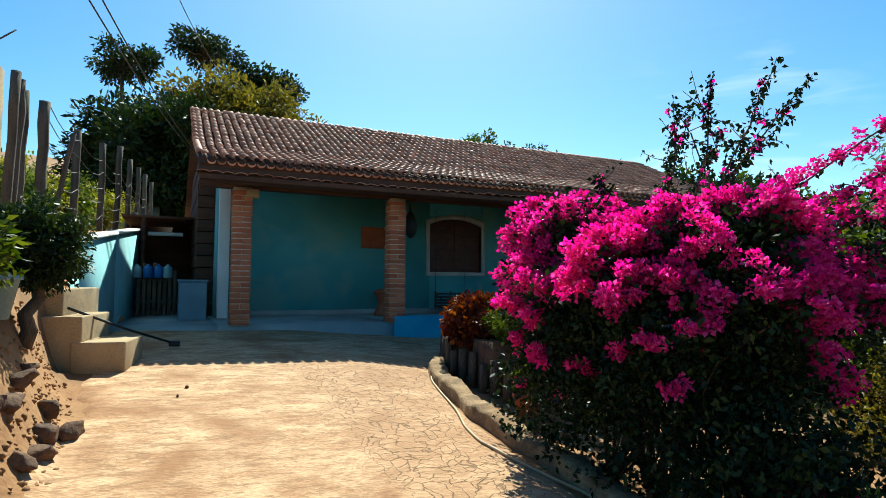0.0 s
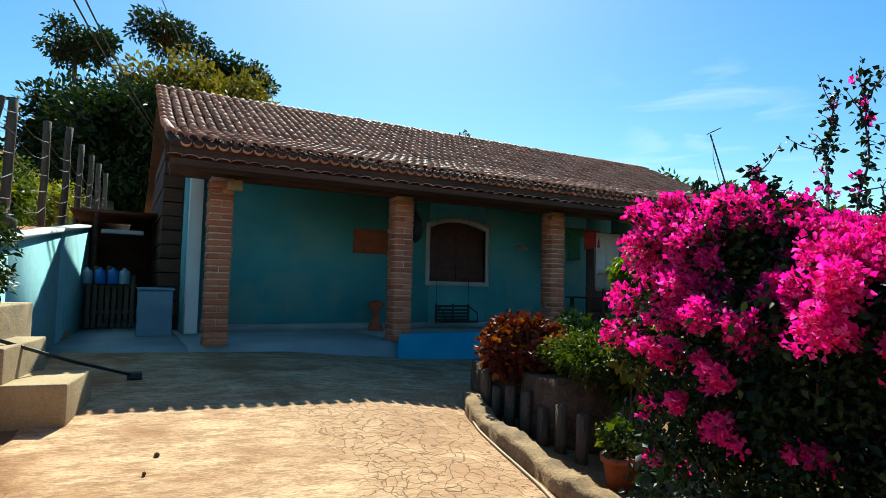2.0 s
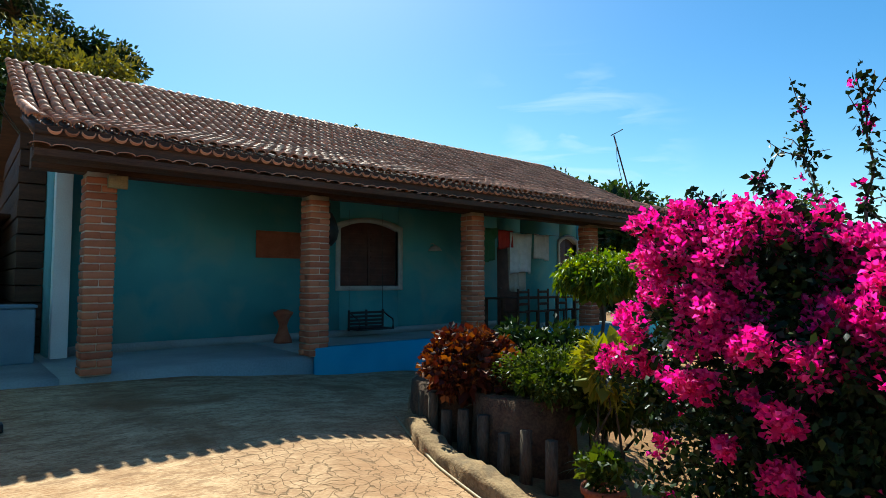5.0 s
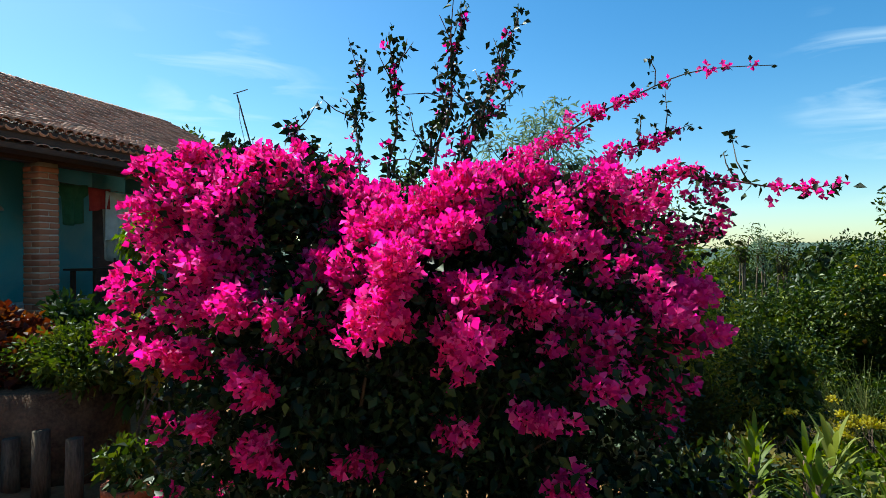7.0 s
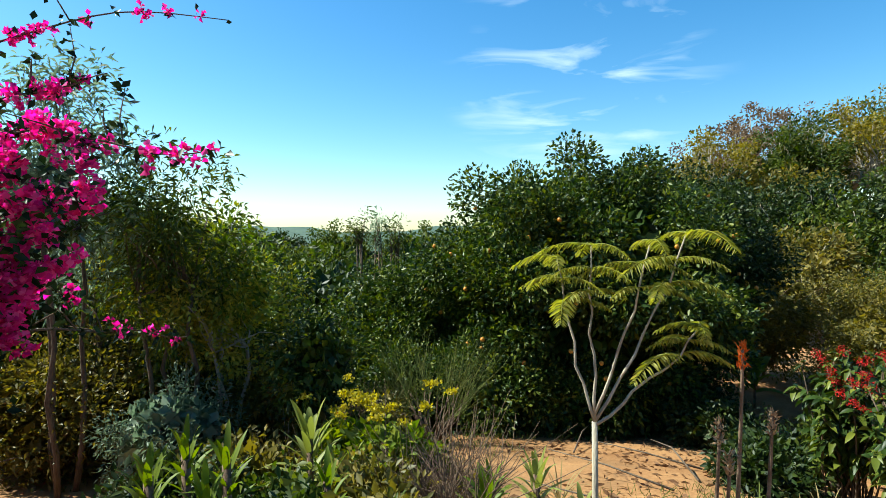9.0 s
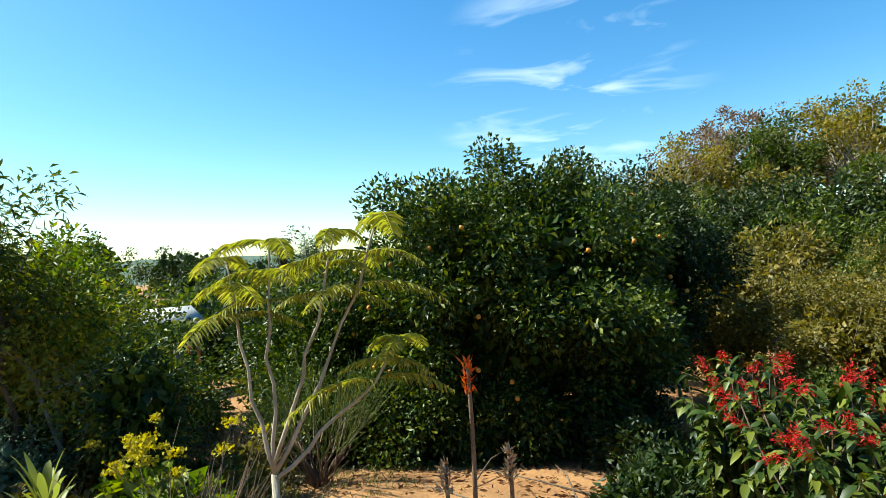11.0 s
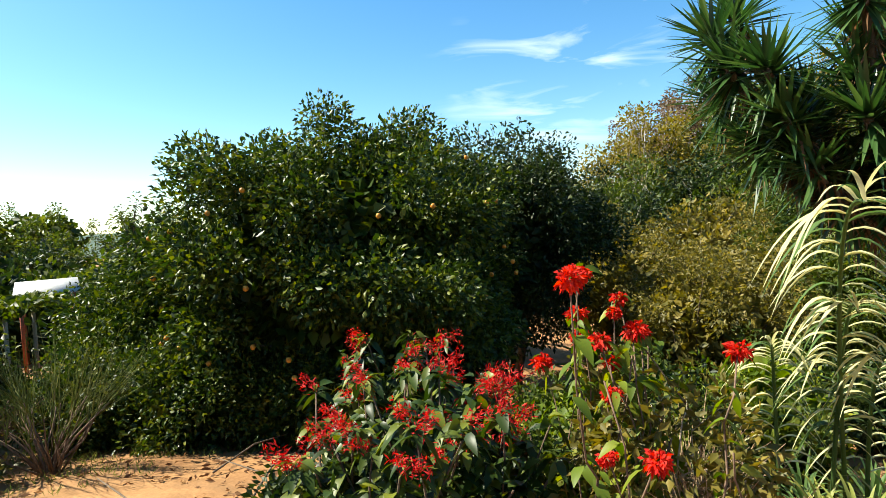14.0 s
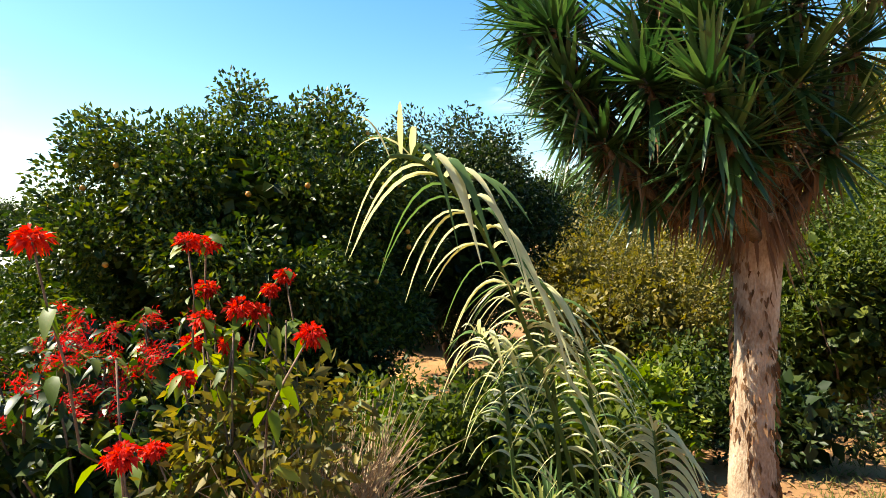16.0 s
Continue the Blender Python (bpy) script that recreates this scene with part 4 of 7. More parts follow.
for i, (x, y, s) in enumerate([(-0.62, 5.15, 0.17), (-0.8, 5.3, 0.15), (-0.74, 4.9, 0.16), (-0.95, 5.1, 0.18), (-0.72, 4.62, 0.15), (-0.92, 4.75, 0.17), (-0.78, 4.35, 0.13), (-1.0, 4.45, 0.15), (-0.98, 5.5, 0.13)]):
    rock(x, y, s, i + 1)
clods = rnd(77)
clod_mesh = Build()
for i in range(420):
    y = clods.uniform(4.0, 7.3)
    x = float(np.interp(y, [4, 5, 6, 7.3], [-0.6, -0.62, -0.72, -0.98])) - abs(clods.normal(0, 0.28))
    rr = clods.uniform(0.01, 0.03)
    d = clods.normal(0, 1, (14, 3))
    bm = bmesh.new()
    for q in d / np.linalg.norm(d, axis=1)[:, None]:
        bm.verts.new((x + q[0] * rr, y + q[1] * rr, gz(x, y) + q[2] * rr * 0.8 + rr * 0.3))
    bmesh.ops.convex_hull(bm, input=list(bm.verts))
    clod_mesh.bmesh(bm)
single("soil_clods", clod_mesh, M_SOIL, "crumbled red soil clods on the bank", "soil", "stuff")
for i, (x, y) in enumerate(((0.21, 6.49), (0.12, 6.15))):
    single("pebble", Build().lathe([(0, -0.005), (0.02 - i * 0.008, 0.004), (0.016 - i * 0.006, 0.022), (0, 0.028)], 9, pose(x, y, gz(x, y) + 0.022)), M_ROCK, "small dark pebble lying on the driveway", "pebble", smooth=True)

# ---- curb and hose ----
CURB = [(4.35, 8.6), (3.95, 8.15), (3.62, 7.75), (3.38, 7.3), (3.22, 6.8), (3.1, 6.3), (3.0, 5.7), (2.9, 5.1), (2.87, 4.5), (2.84, 3.9), (2.8, 3.3), (2.74, 2.7), (2.62, 2.1), (2.5, 1.6)]


def curb_line():
    pts = np.array(CURB)
    s = np.concatenate([[0], np.cumsum(np.linalg.norm(np.diff(pts, axis=0), axis=1))])
    u = np.linspace(0, s[-1], 110)
    x, y = np.interp(u, s, pts[:, 0]), np.interp(u, s, pts[:, 1])
    t = np.stack([np.gradient(x), np.gradient(y)], 1)
    t /= np.linalg.norm(t, axis=1)[:, None]
    nrm = np.stack([-t[:, 1], t[:, 0]], 1)
    rng = rnd(8)
    rows = []
    for i in range(len(u)):
        base = gz(x[i], y[i])
        top = base + 0.16 + 0.02 * math.sin(u[i] * 5) + rng.normal(0, 0.008)
        w = 0.105 + 0.012 * math.sin(u[i] * 7.3) + rng.normal(0, 0.004)
        for a, z in ((-w - 0.015, base - 0.15), (-w, top - 0.03), (-w + 0.025, top), (w - 0.025, top + rng.normal(0, 0.006)), (w, top - 0.03), (w + 0.015, base - 0.15)):
            rows.append((x[i] + nrm[i, 0] * a, y[i] + nrm[i, 1] * a, z))
    q = [(i * 6 + j, i * 6 + j + 1, (i + 1) * 6 + j + 1, (i + 1) * 6 + j) for i in range(len(u) - 1) for j in range(5)]
    single("curb", Build().add(rows, q), M_CURB, "low rough cement border round the flower bed", "curb", "structure")


curb_line()
HOSE = np.array([(3.62, 8.1), (3.3, 7.35), (3.05, 6.7), (2.86, 6.0), (2.68, 5.3), (2.5, 4.75), (2.40, 4.3), (2.45, 3.95), (2.56, 3.65), (2.68, 3.3), (2.6, 2.7), (2.45, 2.2)])
u = np.linspace(0, len(HOSE) - 1, 70)
hx = np.interp(u, np.arange(len(HOSE)), HOSE[:, 0])
hy = np.interp(u, np.arange(len(HOSE)), HOSE[:, 1])
single("garden_hose", Build().tube(np.stack([hx + 0.01 * np.sin(u * 2.1), hy, ground_z(hx, hy) + 0.034], 1), 0.012, 8), M_HOSE, "cream garden hose lying along the curb", "hose", smooth=True)

# ---- veranda ----
for x in (1.19, 4.2, 7.64, 11.45, 14.0):
    brick_pillar(x, FLOOR_Z if x < 4.1 else 0.66)


def window(name, x0, z0, x1, z1, bars):
    t = thing(name, "arched house window with dark shutters and a white surround", "window", kind="structure")
    n = 18
    cx, w = (x0 + x1) / 2, (x1 - x0) / 2

    def outline(grow):
        pts = [(x0 - grow, z0 - grow)]
        for a in np.linspace(0, 1, n):
            x = x0 - grow + (2 * w + 2 * grow) * a
            pts.append((x, z1 - 0.17 + grow + 0.17 * (1 - ((x - cx) / (w + grow)) ** 2)))
        pts.append((x1 + grow, z0 - grow))
        return np.array(pts)

    o, i = outline(0.10), outline(0.0)
    k = len(o)
    b = Build()
    v = np.concatenate([np.stack([p[:, 0], np.full(k, y), p[:, 1]], 1) for p, y in ((o, WALL_Y - 0.03), (i, WALL_Y - 0.03), (o, WALL_Y + 0.0), (i, WALL_Y + 0.1))])
    f = [(j, (j + 1) % k, k + (j + 1) % k, k + j) for j in range(k)] + [(2 * k + j, 2 * k + (j + 1) % k, (j + 1) % k, j) for j in range(k)] + [(k + j, k + (j + 1) % k, 3 * k + (j + 1) % k, 3 * k + j) for j in range(k)]
    b.add(v, f)
    part("window_frame", b, M_SURROUND, t, "pale plaster surround")
    head = Build()
    for j in range(1, k - 2):
        head.add([(i[j, 0], WALL_Y - 0.002, i[j, 1]), (i[j + 1, 0], WALL_Y - 0.002, i[j + 1, 1]), (i[j + 1, 0], WALL_Y - 0.002, z1 + 0.05), (i[j, 0], WALL_Y - 0.002, z1 + 0.05)], [(0, 1, 2, 3)])
    part("arch_head", head, M_WALL, t)
    half = (x1 - x0) / 2
    for s in range(2):
        a = x0 + s * half
        pane = part("shutter", Build().bevel_box(a + 0.005, WALL_Y + 0.1, z0 + 0.005, a + half - 0.005, WALL_Y + 0.14, z1, 0.006), M_DARKGLASS, t)
        for q in range(bars):
            z = z0 + 0.08 + (z1 - z0 - 0.2) * q / bars
            part("louvre", Build().bevel_box(a + 0.06, WALL_Y + 0.083, z, a + half - 0.06, WALL_Y + 0.1, z + 0.05, 0.004), M_DARKGLASS, pane)


window("window_1", *WINDOWS[0], 9)
window("window_2", *WINDOWS[1], 9)
d = DOORS[0]
door = thing("door_1", "dark closed wooden house door", "door", kind="structure")
part("door_leaf", Build().bevel_box(d[0], WALL_Y + 0.08, d[1], d[2], WALL_Y + 0.13, d[3], 0.006), M_DARKGLASS, door)
part("door_handle", Build().tube([(d[0] + 0.08, WALL_Y + 0.03, 1.65), (d[0] + 0.2, WALL_Y + 0.03, 1.65)], 0.012, 8), M_WIRE, door)

board = thing("wall_plaque", "red-brown carved wooden board on the turquoise wall", "plaque")
part("board", Build().bevel_box(4.2, WALL_Y - 0.045, 2.28, 5.14, WALL_Y - 0.004, 2.8, 0.012), M_REDWOOD, board)
part("rim", Build().bevel_box(4.24, WALL_Y - 0.06, 2.32, 5.10, WALL_Y - 0.047, 2.36, 0.004).bevel_box(4.24, WALL_Y - 0.06, 2.72, 5.10, WALL_Y - 0.047, 2.76, 0.004), M_REDWOOD, board)
single("wall_lamp", Build().lathe([(0.0, 0.0), (0.16, 0.0), (0.15, 0.03), (0.10, 0.09), (0.03, 0.13), (0.0, 0.13)], 18, pose(8.5, WALL_Y - 0.16, 2.55)).tube([(8.5, WALL_Y, 2.72), (8.5, WALL_Y - 0.08, 2.73), (8.5, WALL_Y - 0.16, 2.68)], 0.012, 7), M_ZINC, "small metal wall lamp with a shallow shade", "wall lamp", smooth=True)
single("terracotta_stand", Build().lathe([(0.0, 0), (0.17, 0), (0.165, 0.06), (0.10, 0.2), (0.075, 0.32), (0.11, 0.44), (0.18, 0.54), (0.185, 0.58), (0.13, 0.585), (0.10, 0.62), (0.0, 0.63)], 22, pose(4.62, 13.15, FLOOR_Z)), M_TERRA, "hourglass-shaped red clay stand on the veranda floor", "clay stand", smooth=True)
swing = thing("porch_swing", "black slatted porch swing hanging on thin ropes", "swing")
for z in (0.86, 0.93, 1.0, 1.08, 1.16):
    part("slat", Build().bevel_box(6.02, 13.05, z, 6.84, 13.075, z + 0.048, 0.004), M_BLACK, swing)
part("seat", Build().bevel_box(6.0, 12.68, 0.84, 6.86, 13.08, 0.87, 0.006), M_BLACK, swing)
for x in (6.0, 6.42, 6.83):
    part("upright", Build().bevel_box(x, 13.08, 0.82, x + 0.04, 13.11, 1.24, 0.004), M_BLACK, swing)
for x in (6.02, 6.84):
    part("arm_rest", Build().tube([(x, 13.08, 1.2), (x, 12.9, 1.12), (x, 12.7, 1.05), (x, 12.7, 0.86)], 0.016, 7), M_BLACK, swing)
    part("rope", Build().tube([(x, 13.09, 1.22), (x, 13.12, 3.3)], 0.004, 6), M_BLACK, swing)
single("hanging_gourd", Build().lathe([(0.0, 0), (0.05, 0.02), (0.13, 0.12), (0.16, 0.27), (0.11, 0.45), (0.05, 0.56), (0.012, 0.6), (0.012, 0.75), (0.0, 0.75)], 16, pose(4.72, 11.6, 2.42)), M_BLACK, "dark drop-shaped ornament hanging from the veranda beam", "ornament", smooth=True)
single("junction_box", Build().bevel_box(1.24, 10.86, 2.98, 1.46, 10.945, 3.14, 0.008), M_CONCRETE, "pale box lamp fixed at the pillar's top", "box lamp")

def garment(x, y, z, w, h, mat, label, sleeves=True):
    """A cloth with folds, hung by its top edge."""
    b = Build()
    n, k = 14, 10
    rows = []
    rng = rnd(int(x * 37))
    ph = rng.uniform(0, 6)
    for j in range(k):
        t = j / (k - 1)
        ww = w * (1.0 if not sleeves else (1.45 if t < 0.3 else 1.0)) * (1 - 0.06 * t)
        for i in range(n):
            s = i / (n - 1) - 0.5
            rows.append((x + s * ww, y + 0.05 * math.sin(s * 14 + ph) * (0.3 + t) + 0.02 * math.sin(s * 31), z - h * t + 0.03 * math.sin(s * 5 + ph) * t + (0.05 * abs(s) if t == 0 else 0)))
    q = [(j * n + i, j * n + i + 1, (j + 1) * n + i + 1, (j + 1) * n + i) for j in range(k - 1) for i in range(n - 1)]
    b.add(rows, q)
    ob = single("hanging_garment", b, mat, label, "laundry", group="laundry on the line", smooth=True)
    mod = ob.modifiers.new("thickness", "SOLIDIFY")
    mod.thickness = 0.006


single("clothes_line", Build().tube([(8.6, 12.3, 3.08), (11.0, 12.35, 3.0), (14.2, 12.4, 3.05)], 0.006, 6), M_WIRE, "thin clothes line across the veranda", "clothes line")
garment(8.72, 12.31, 3.06, 0.34, 1.2, M_BEIGECLOTH, "long beige towel hung on the line", False)
garment(9.2, 12.31, 3.05, 0.5, 0.75, M_GREENCLOTH, "dark green shirt hung on the line")
garment(9.85, 12.33, 3.03, 0.55, 0.42, M_REDCLOTH, "dark red cloth hung on the line", False)
garment(10.35, 12.28, 2.98, 0.8, 0.95, M_CLOTH, "long white shirt hung on the line", False)
garment(10.3, 12.42, 2.95, 0.66, 1.35, M_BEIGECLOTH, "pale towel hung behind a white shirt", False)
garment(11.2, 12.36, 3.0, 0.55, 0.62, M_CLOTH, "small white shirt hung on the line", False)


def dining_chair(x, y, turn):
    t = thing("dining_chair", "dark wooden dining chair with a slatted back", "chair", "veranda chairs")
    t.matrix_basis = pose(x, y, FLOOR_Z, 0, 0, turn)
    part("seat", Build().bevel_box(-0.21, -0.21, 0.43, 0.21, 0.21, 0.46, 0.008), M_TIMBER, t)
    for lx in (-0.19, 0.16):
        part("leg", Build().bevel_box(lx, -0.19, 0, lx + 0.035, -0.155, 0.43, 0.004), M_TIMBER, t)
        part("leg", Build().bevel_box(lx, 0.16, 0, lx + 0.035, 0.195, 0.98, 0.004), M_TIMBER, t)
    for z in (0.6, 0.74, 0.88):
        part("back_slat", Build().bevel_box(-0.155, 0.165, z, 0.16, 0.188, z + 0.06, 0.004), M_TIMBER, t)


table = thing("dining_table", "long dark wooden veranda table", "table")
part("tabletop", Build().bevel_box(9.6, 12.2, 1.40, 12.6, 13.0, 1.44, 0.008), M_TIMBER, table)
for x in (9.7, 12.42):
    for y in (12.28, 12.86):
        part("leg", Build().bevel_box(x, y, FLOOR_Z, x + 0.08, y + 0.07, 1.398, 0.006), M_TIMBER, table)
for x in (9.9, 10.6, 11.3, 12.0):
    dining_chair(x, 12.0, 180)

# antenna, cables
mast = thing("tv_antenna", "leaning thin television antenna mast behind the eave", "antenna")
part("mast", Build().tube([(14.35, 11.5, 3.3), (12.95, 11.35, 5.66)], 0.022, 6), M_WIRE, mast)
part("boom", Build().tube([(12.75, 11.3, 5.62), (13.45, 11.4, 5.92)], 0.014, 5), M_WIRE, mast)
part("cable", Build().tube([(12.98, 11.3, 5.5), (12.85, 11.2, 5.0), (13.2, 11.25, 4.3), (13.55, 11.35, 3.75)], 0.008, 5), M_WIRE, mast)
for k, (a, c) in enumerate([((-1.4, 6.2, 5.2), (0.75, 16.5, 4.6)), ((-1.36, 6.3, 5.5), (0.75, 16.7, 4.7)), ((-0.9, 9.0, 7.6), (1.3, 22.0, 9.2))]):
    s = np.linspace(0, 1, 14)[:, None]
    path = np.array(a) * (1 - s) + np.array(c) * s
    path[:, 2] -= 0.25 * np.sin(s[:, 0] * math.pi)
    single("power_cable", Build().tube(path, 0.011, 5), M_WIRE, "slack overhead cable running to the house", "cable", group="overhead cables")


# ---- west plants ----
tree("clipped_bush", "small-leaved clipped green bush on a short stem", "bush", (-1.08, 5.9), (-1.02, 5.95, 1.78), (0.34, 0.34, 0.33), 9000, 0.05, L_DARK, M_BARK, 60, 0.08, 0.07, 1, 41, 16, width=0.5, hollow=0.6)
tree("bank_bush", "leafy bright shrub at the driveway bank", "bush", (-1.5, 5.2), (-1.3, 5.0, 1.65), (0.26, 0.3, 0.22), 1200, 0.09, L_SHRUB, M_BARK, 40, 0.12, 0.03, 2, 42, 10)
for i, (x, y, s) in enumerate([(-2.6, 9.2, 0.9), (-2.4, 11.5, 0.8), (-2.9, 13.5, 1.1), (-2.4, 16.0, 1.0), (-2.8, 19.0, 1.3), (-2.2, 22.0, 1.3)]):
    tree("bank_shrub", "dry tangled shrub on the bank behind the fence", "shrub", (x, y), (x, y, gz(x, y) + 0.6 * s), (0.8 * s, 0.9 * s, 0.6 * s), 3200, 0.10, (L_SHRUB, L_GRASS, L_CROTON)[i % 3], M_TWIG, 36, 0.2, 0.03, 3, 50 + i, 14, group="bank shrubs")
BIG = [((3.0, 36.0), (3.2, 36.0, 9.9), (3.6, 3.8, 3.2), 17000, 0.38, L_OLIVE, 60), ((0.0, 33.0), (-0.1, 33.0, 7.6), (3.0, 3.2, 3.4), 16000, 0.34, L_DARK, 61), ((5.5, 40.0), (6.0, 40.0, 9.6), (3.4, 3.4, 2.8), 10000, 0.4, L_OLIVE, 62), ((-3.5, 38.0), (-2.6, 38.0, 8.0), (2.4, 2.8, 3.2), 8000, 0.38, L_DARK, 63)]
for foot, at, rad, n, leaf, mat, sd in BIG:
    tree("broadleaf_tree", "large dense dark green tree on the rise behind the house", "tree", foot, at, rad, n, leaf, mat, M_BARK, 85, 0.75, 0.3, 1, sd, 20, group="trees behind the house", lumps=0.16)
for k, (foot, at, rad, sd) in enumerate([((-3.03, 42.0), (-3.03, 42.0, 15.41), (2.0, 2.0, 0.9), 64), ((2.00, 42.0), (2.00, 42.0, 17.19), (2.1, 2.1, 1.0), 65), ((6.68, 42.0), (6.68, 42.0, 14.98), (1.6, 1.6, 1.0), 66), ((4.95, 42.0), (4.95, 42.0, 15.48), (1.3, 1.3, 0.8), 67)]):
    tree("gum_tree", "tall thin-crowned tree rising above the others", "tree", foot, at, rad, 3000, 0.32, L_DARK, M_BARK, 24, 0.42, 0.2, 1, sd, 12, group="tall trees behind the house", lumps=0.3, inner=0)
for k, (az, dist, top, r) in enumerate([(29.5, 60, 15.8, 3.4), (33.5, 62, 15.4, 3.2), (48.5, 34, 6.9, 2.6), (54, 38, 6.6, 3.0), (60, 40, 6.2, 3.0), (51, 30, 5.9, 2.2)]):
    x, y = dist * math.sin(radians(az)), dist * math.cos(radians(az))
    tree("distant_tree", "rounded dark tree beyond the house roof", "tree", (x, y), (x, y, top - r * 0.6), (r * 1.2, r, r * 0.75), 5000, 0.36, L_DARK if k % 2 else L_SHRUB, M_BARK, 44, 0.5, 0.2, 1, 70 + k, 10, group="trees beyond the roof")

# ---- flower bed by the veranda ----
tree("coleus_bush", "rounded bush of orange and dark red coleus leaves", "bush", (4.05, 7.35), (4.02, 7.35, 0.9), (0.48, 0.5, 0.33), 4200, 0.085, L_COLEUS, M_BARK, 60, 0.09, 0.02, 4, 81, 16, width=0.8, bottom=-0.5)
tree("green_bed_bush", "low green leafy bush in the flower bed", "bush", (4.2, 6.4), (4.2, 6.4, 0.9), (0.4, 0.46, 0.22), 4200, 0.055, L_SHRUB, M_BARK, 50, 0.09, 0.02, 4, 82, 12, bottom=-0.4)
tree("croton_bush", "upright yellow-leaved croton bush", "bush", (4.22, 5.78), (4.22, 5.78, 1.08), (0.28, 0.28, 0.28), 2000, 0.075, L_CROTON, M_BARK, 26, 0.07, 0.015, 3, 83, 10, width=0.25)
tree("weeping_shrub", "small weeping light green tree in the bed", "tree", (5.75, 6.85), (5.72, 6.85, 1.86), (0.46, 0.46, 0.26), 5200, 0.075, L_BRIGHT, M_BARK, 46, 0.1, 0.03, 1, 84, 12, droop=0.7, bottom=-0.3)
tree("bed_underplant", "dark leafy plants under the flower bed bushes", "plant", (4.9, 6.2), (4.9, 6.2, 0.75), (0.6, 0.7, 0.3), 2400, 0.12, L_SHRUB, M_BARK, 40, 0.14, 0.02, 3, 85, 8, bottom=-0.6)
tree("bed_underplant", "dark leafy plants under the flower bed bushes", "plant", (5.6, 7.6), (5.6, 7.6, 0.8), (0.7, 0.7, 0.4), 2400, 0.12, L_DARK, M_BARK, 40, 0.14, 0.02, 3, 86, 8, bottom=-0.6)
for i, (x, y) in enumerate([(3.72, 7.75), (3.66, 7.5), (3.62, 7.25), (3.62, 7.0), (3.64, 6.75), (3.66, 6.5), (3.68, 6.25), (3.72, 6.0)]):
    single("log_stake", Build().tube([(x, y, gz(x, y) - 0.1), (x + 0.01, y, gz(x, y) + 0.42 + 0.06 * math.sin(i * 2.2))], [0.06, 0.055], 9), M_BARK, "upright weathered log edging the raised bed", "log", group="logs round the raised bed")
single("raised_bed", Build().tube([(4.2, 7.75, gz(4.2, 7.75) - 0.2), (4.2, 7.75, 0.72)], [0.55, 0.5], 14).tube([(4.22, 6.75, gz(4.2, 6.7) - 0.2), (4.22, 6.75, 0.72)], [0.55, 0.5], 14), M_ROCK, "dark stone and earth raised bed under the bushes", "raised bed", "structure")
pot_z = gz(3.62, 5.42) - 0.01
single("flower_pot", Build().lathe([(0.0, 0.0), (0.11, 0.0), (0.15, 0.24), (0.17, 0.24), (0.17, 0.29), (0.15, 0.29), (0.14, 0.25), (0.0, 0.25)], 22, pose(3.62, 5.42, pot_z)), M_TERRA, "terracotta flower pot in the bed", "flower pot", smooth=True)
rng = rnd(88)
tree("pot_plant", "small leafy green plant growing in the pot", "plant", (3.62, 5.42), (3.62, 5.42, pot_z + 0.42), (0.18, 0.18, 0.14), 420, 0.05, L_SHRUB, M_BARK, 16, 0.05, 0.008, 3, 88, 6)
strap_plant("spider_plant", "arching narrow-leaved plant in the flower bed", "plant", (4.0, 5.7, gz(4.0, 5.7) + 0.25), 26, 0.4, 0.022, L_GREY, 89, 1.1, 0.7)


# ---- bougainvillea ----
def ball(rng, k, r):
    d = rng.normal(size=(k, 3))
    return d * (rng.random(k) ** 0.42 / np.linalg.norm(d, axis=1))[:, None] * r


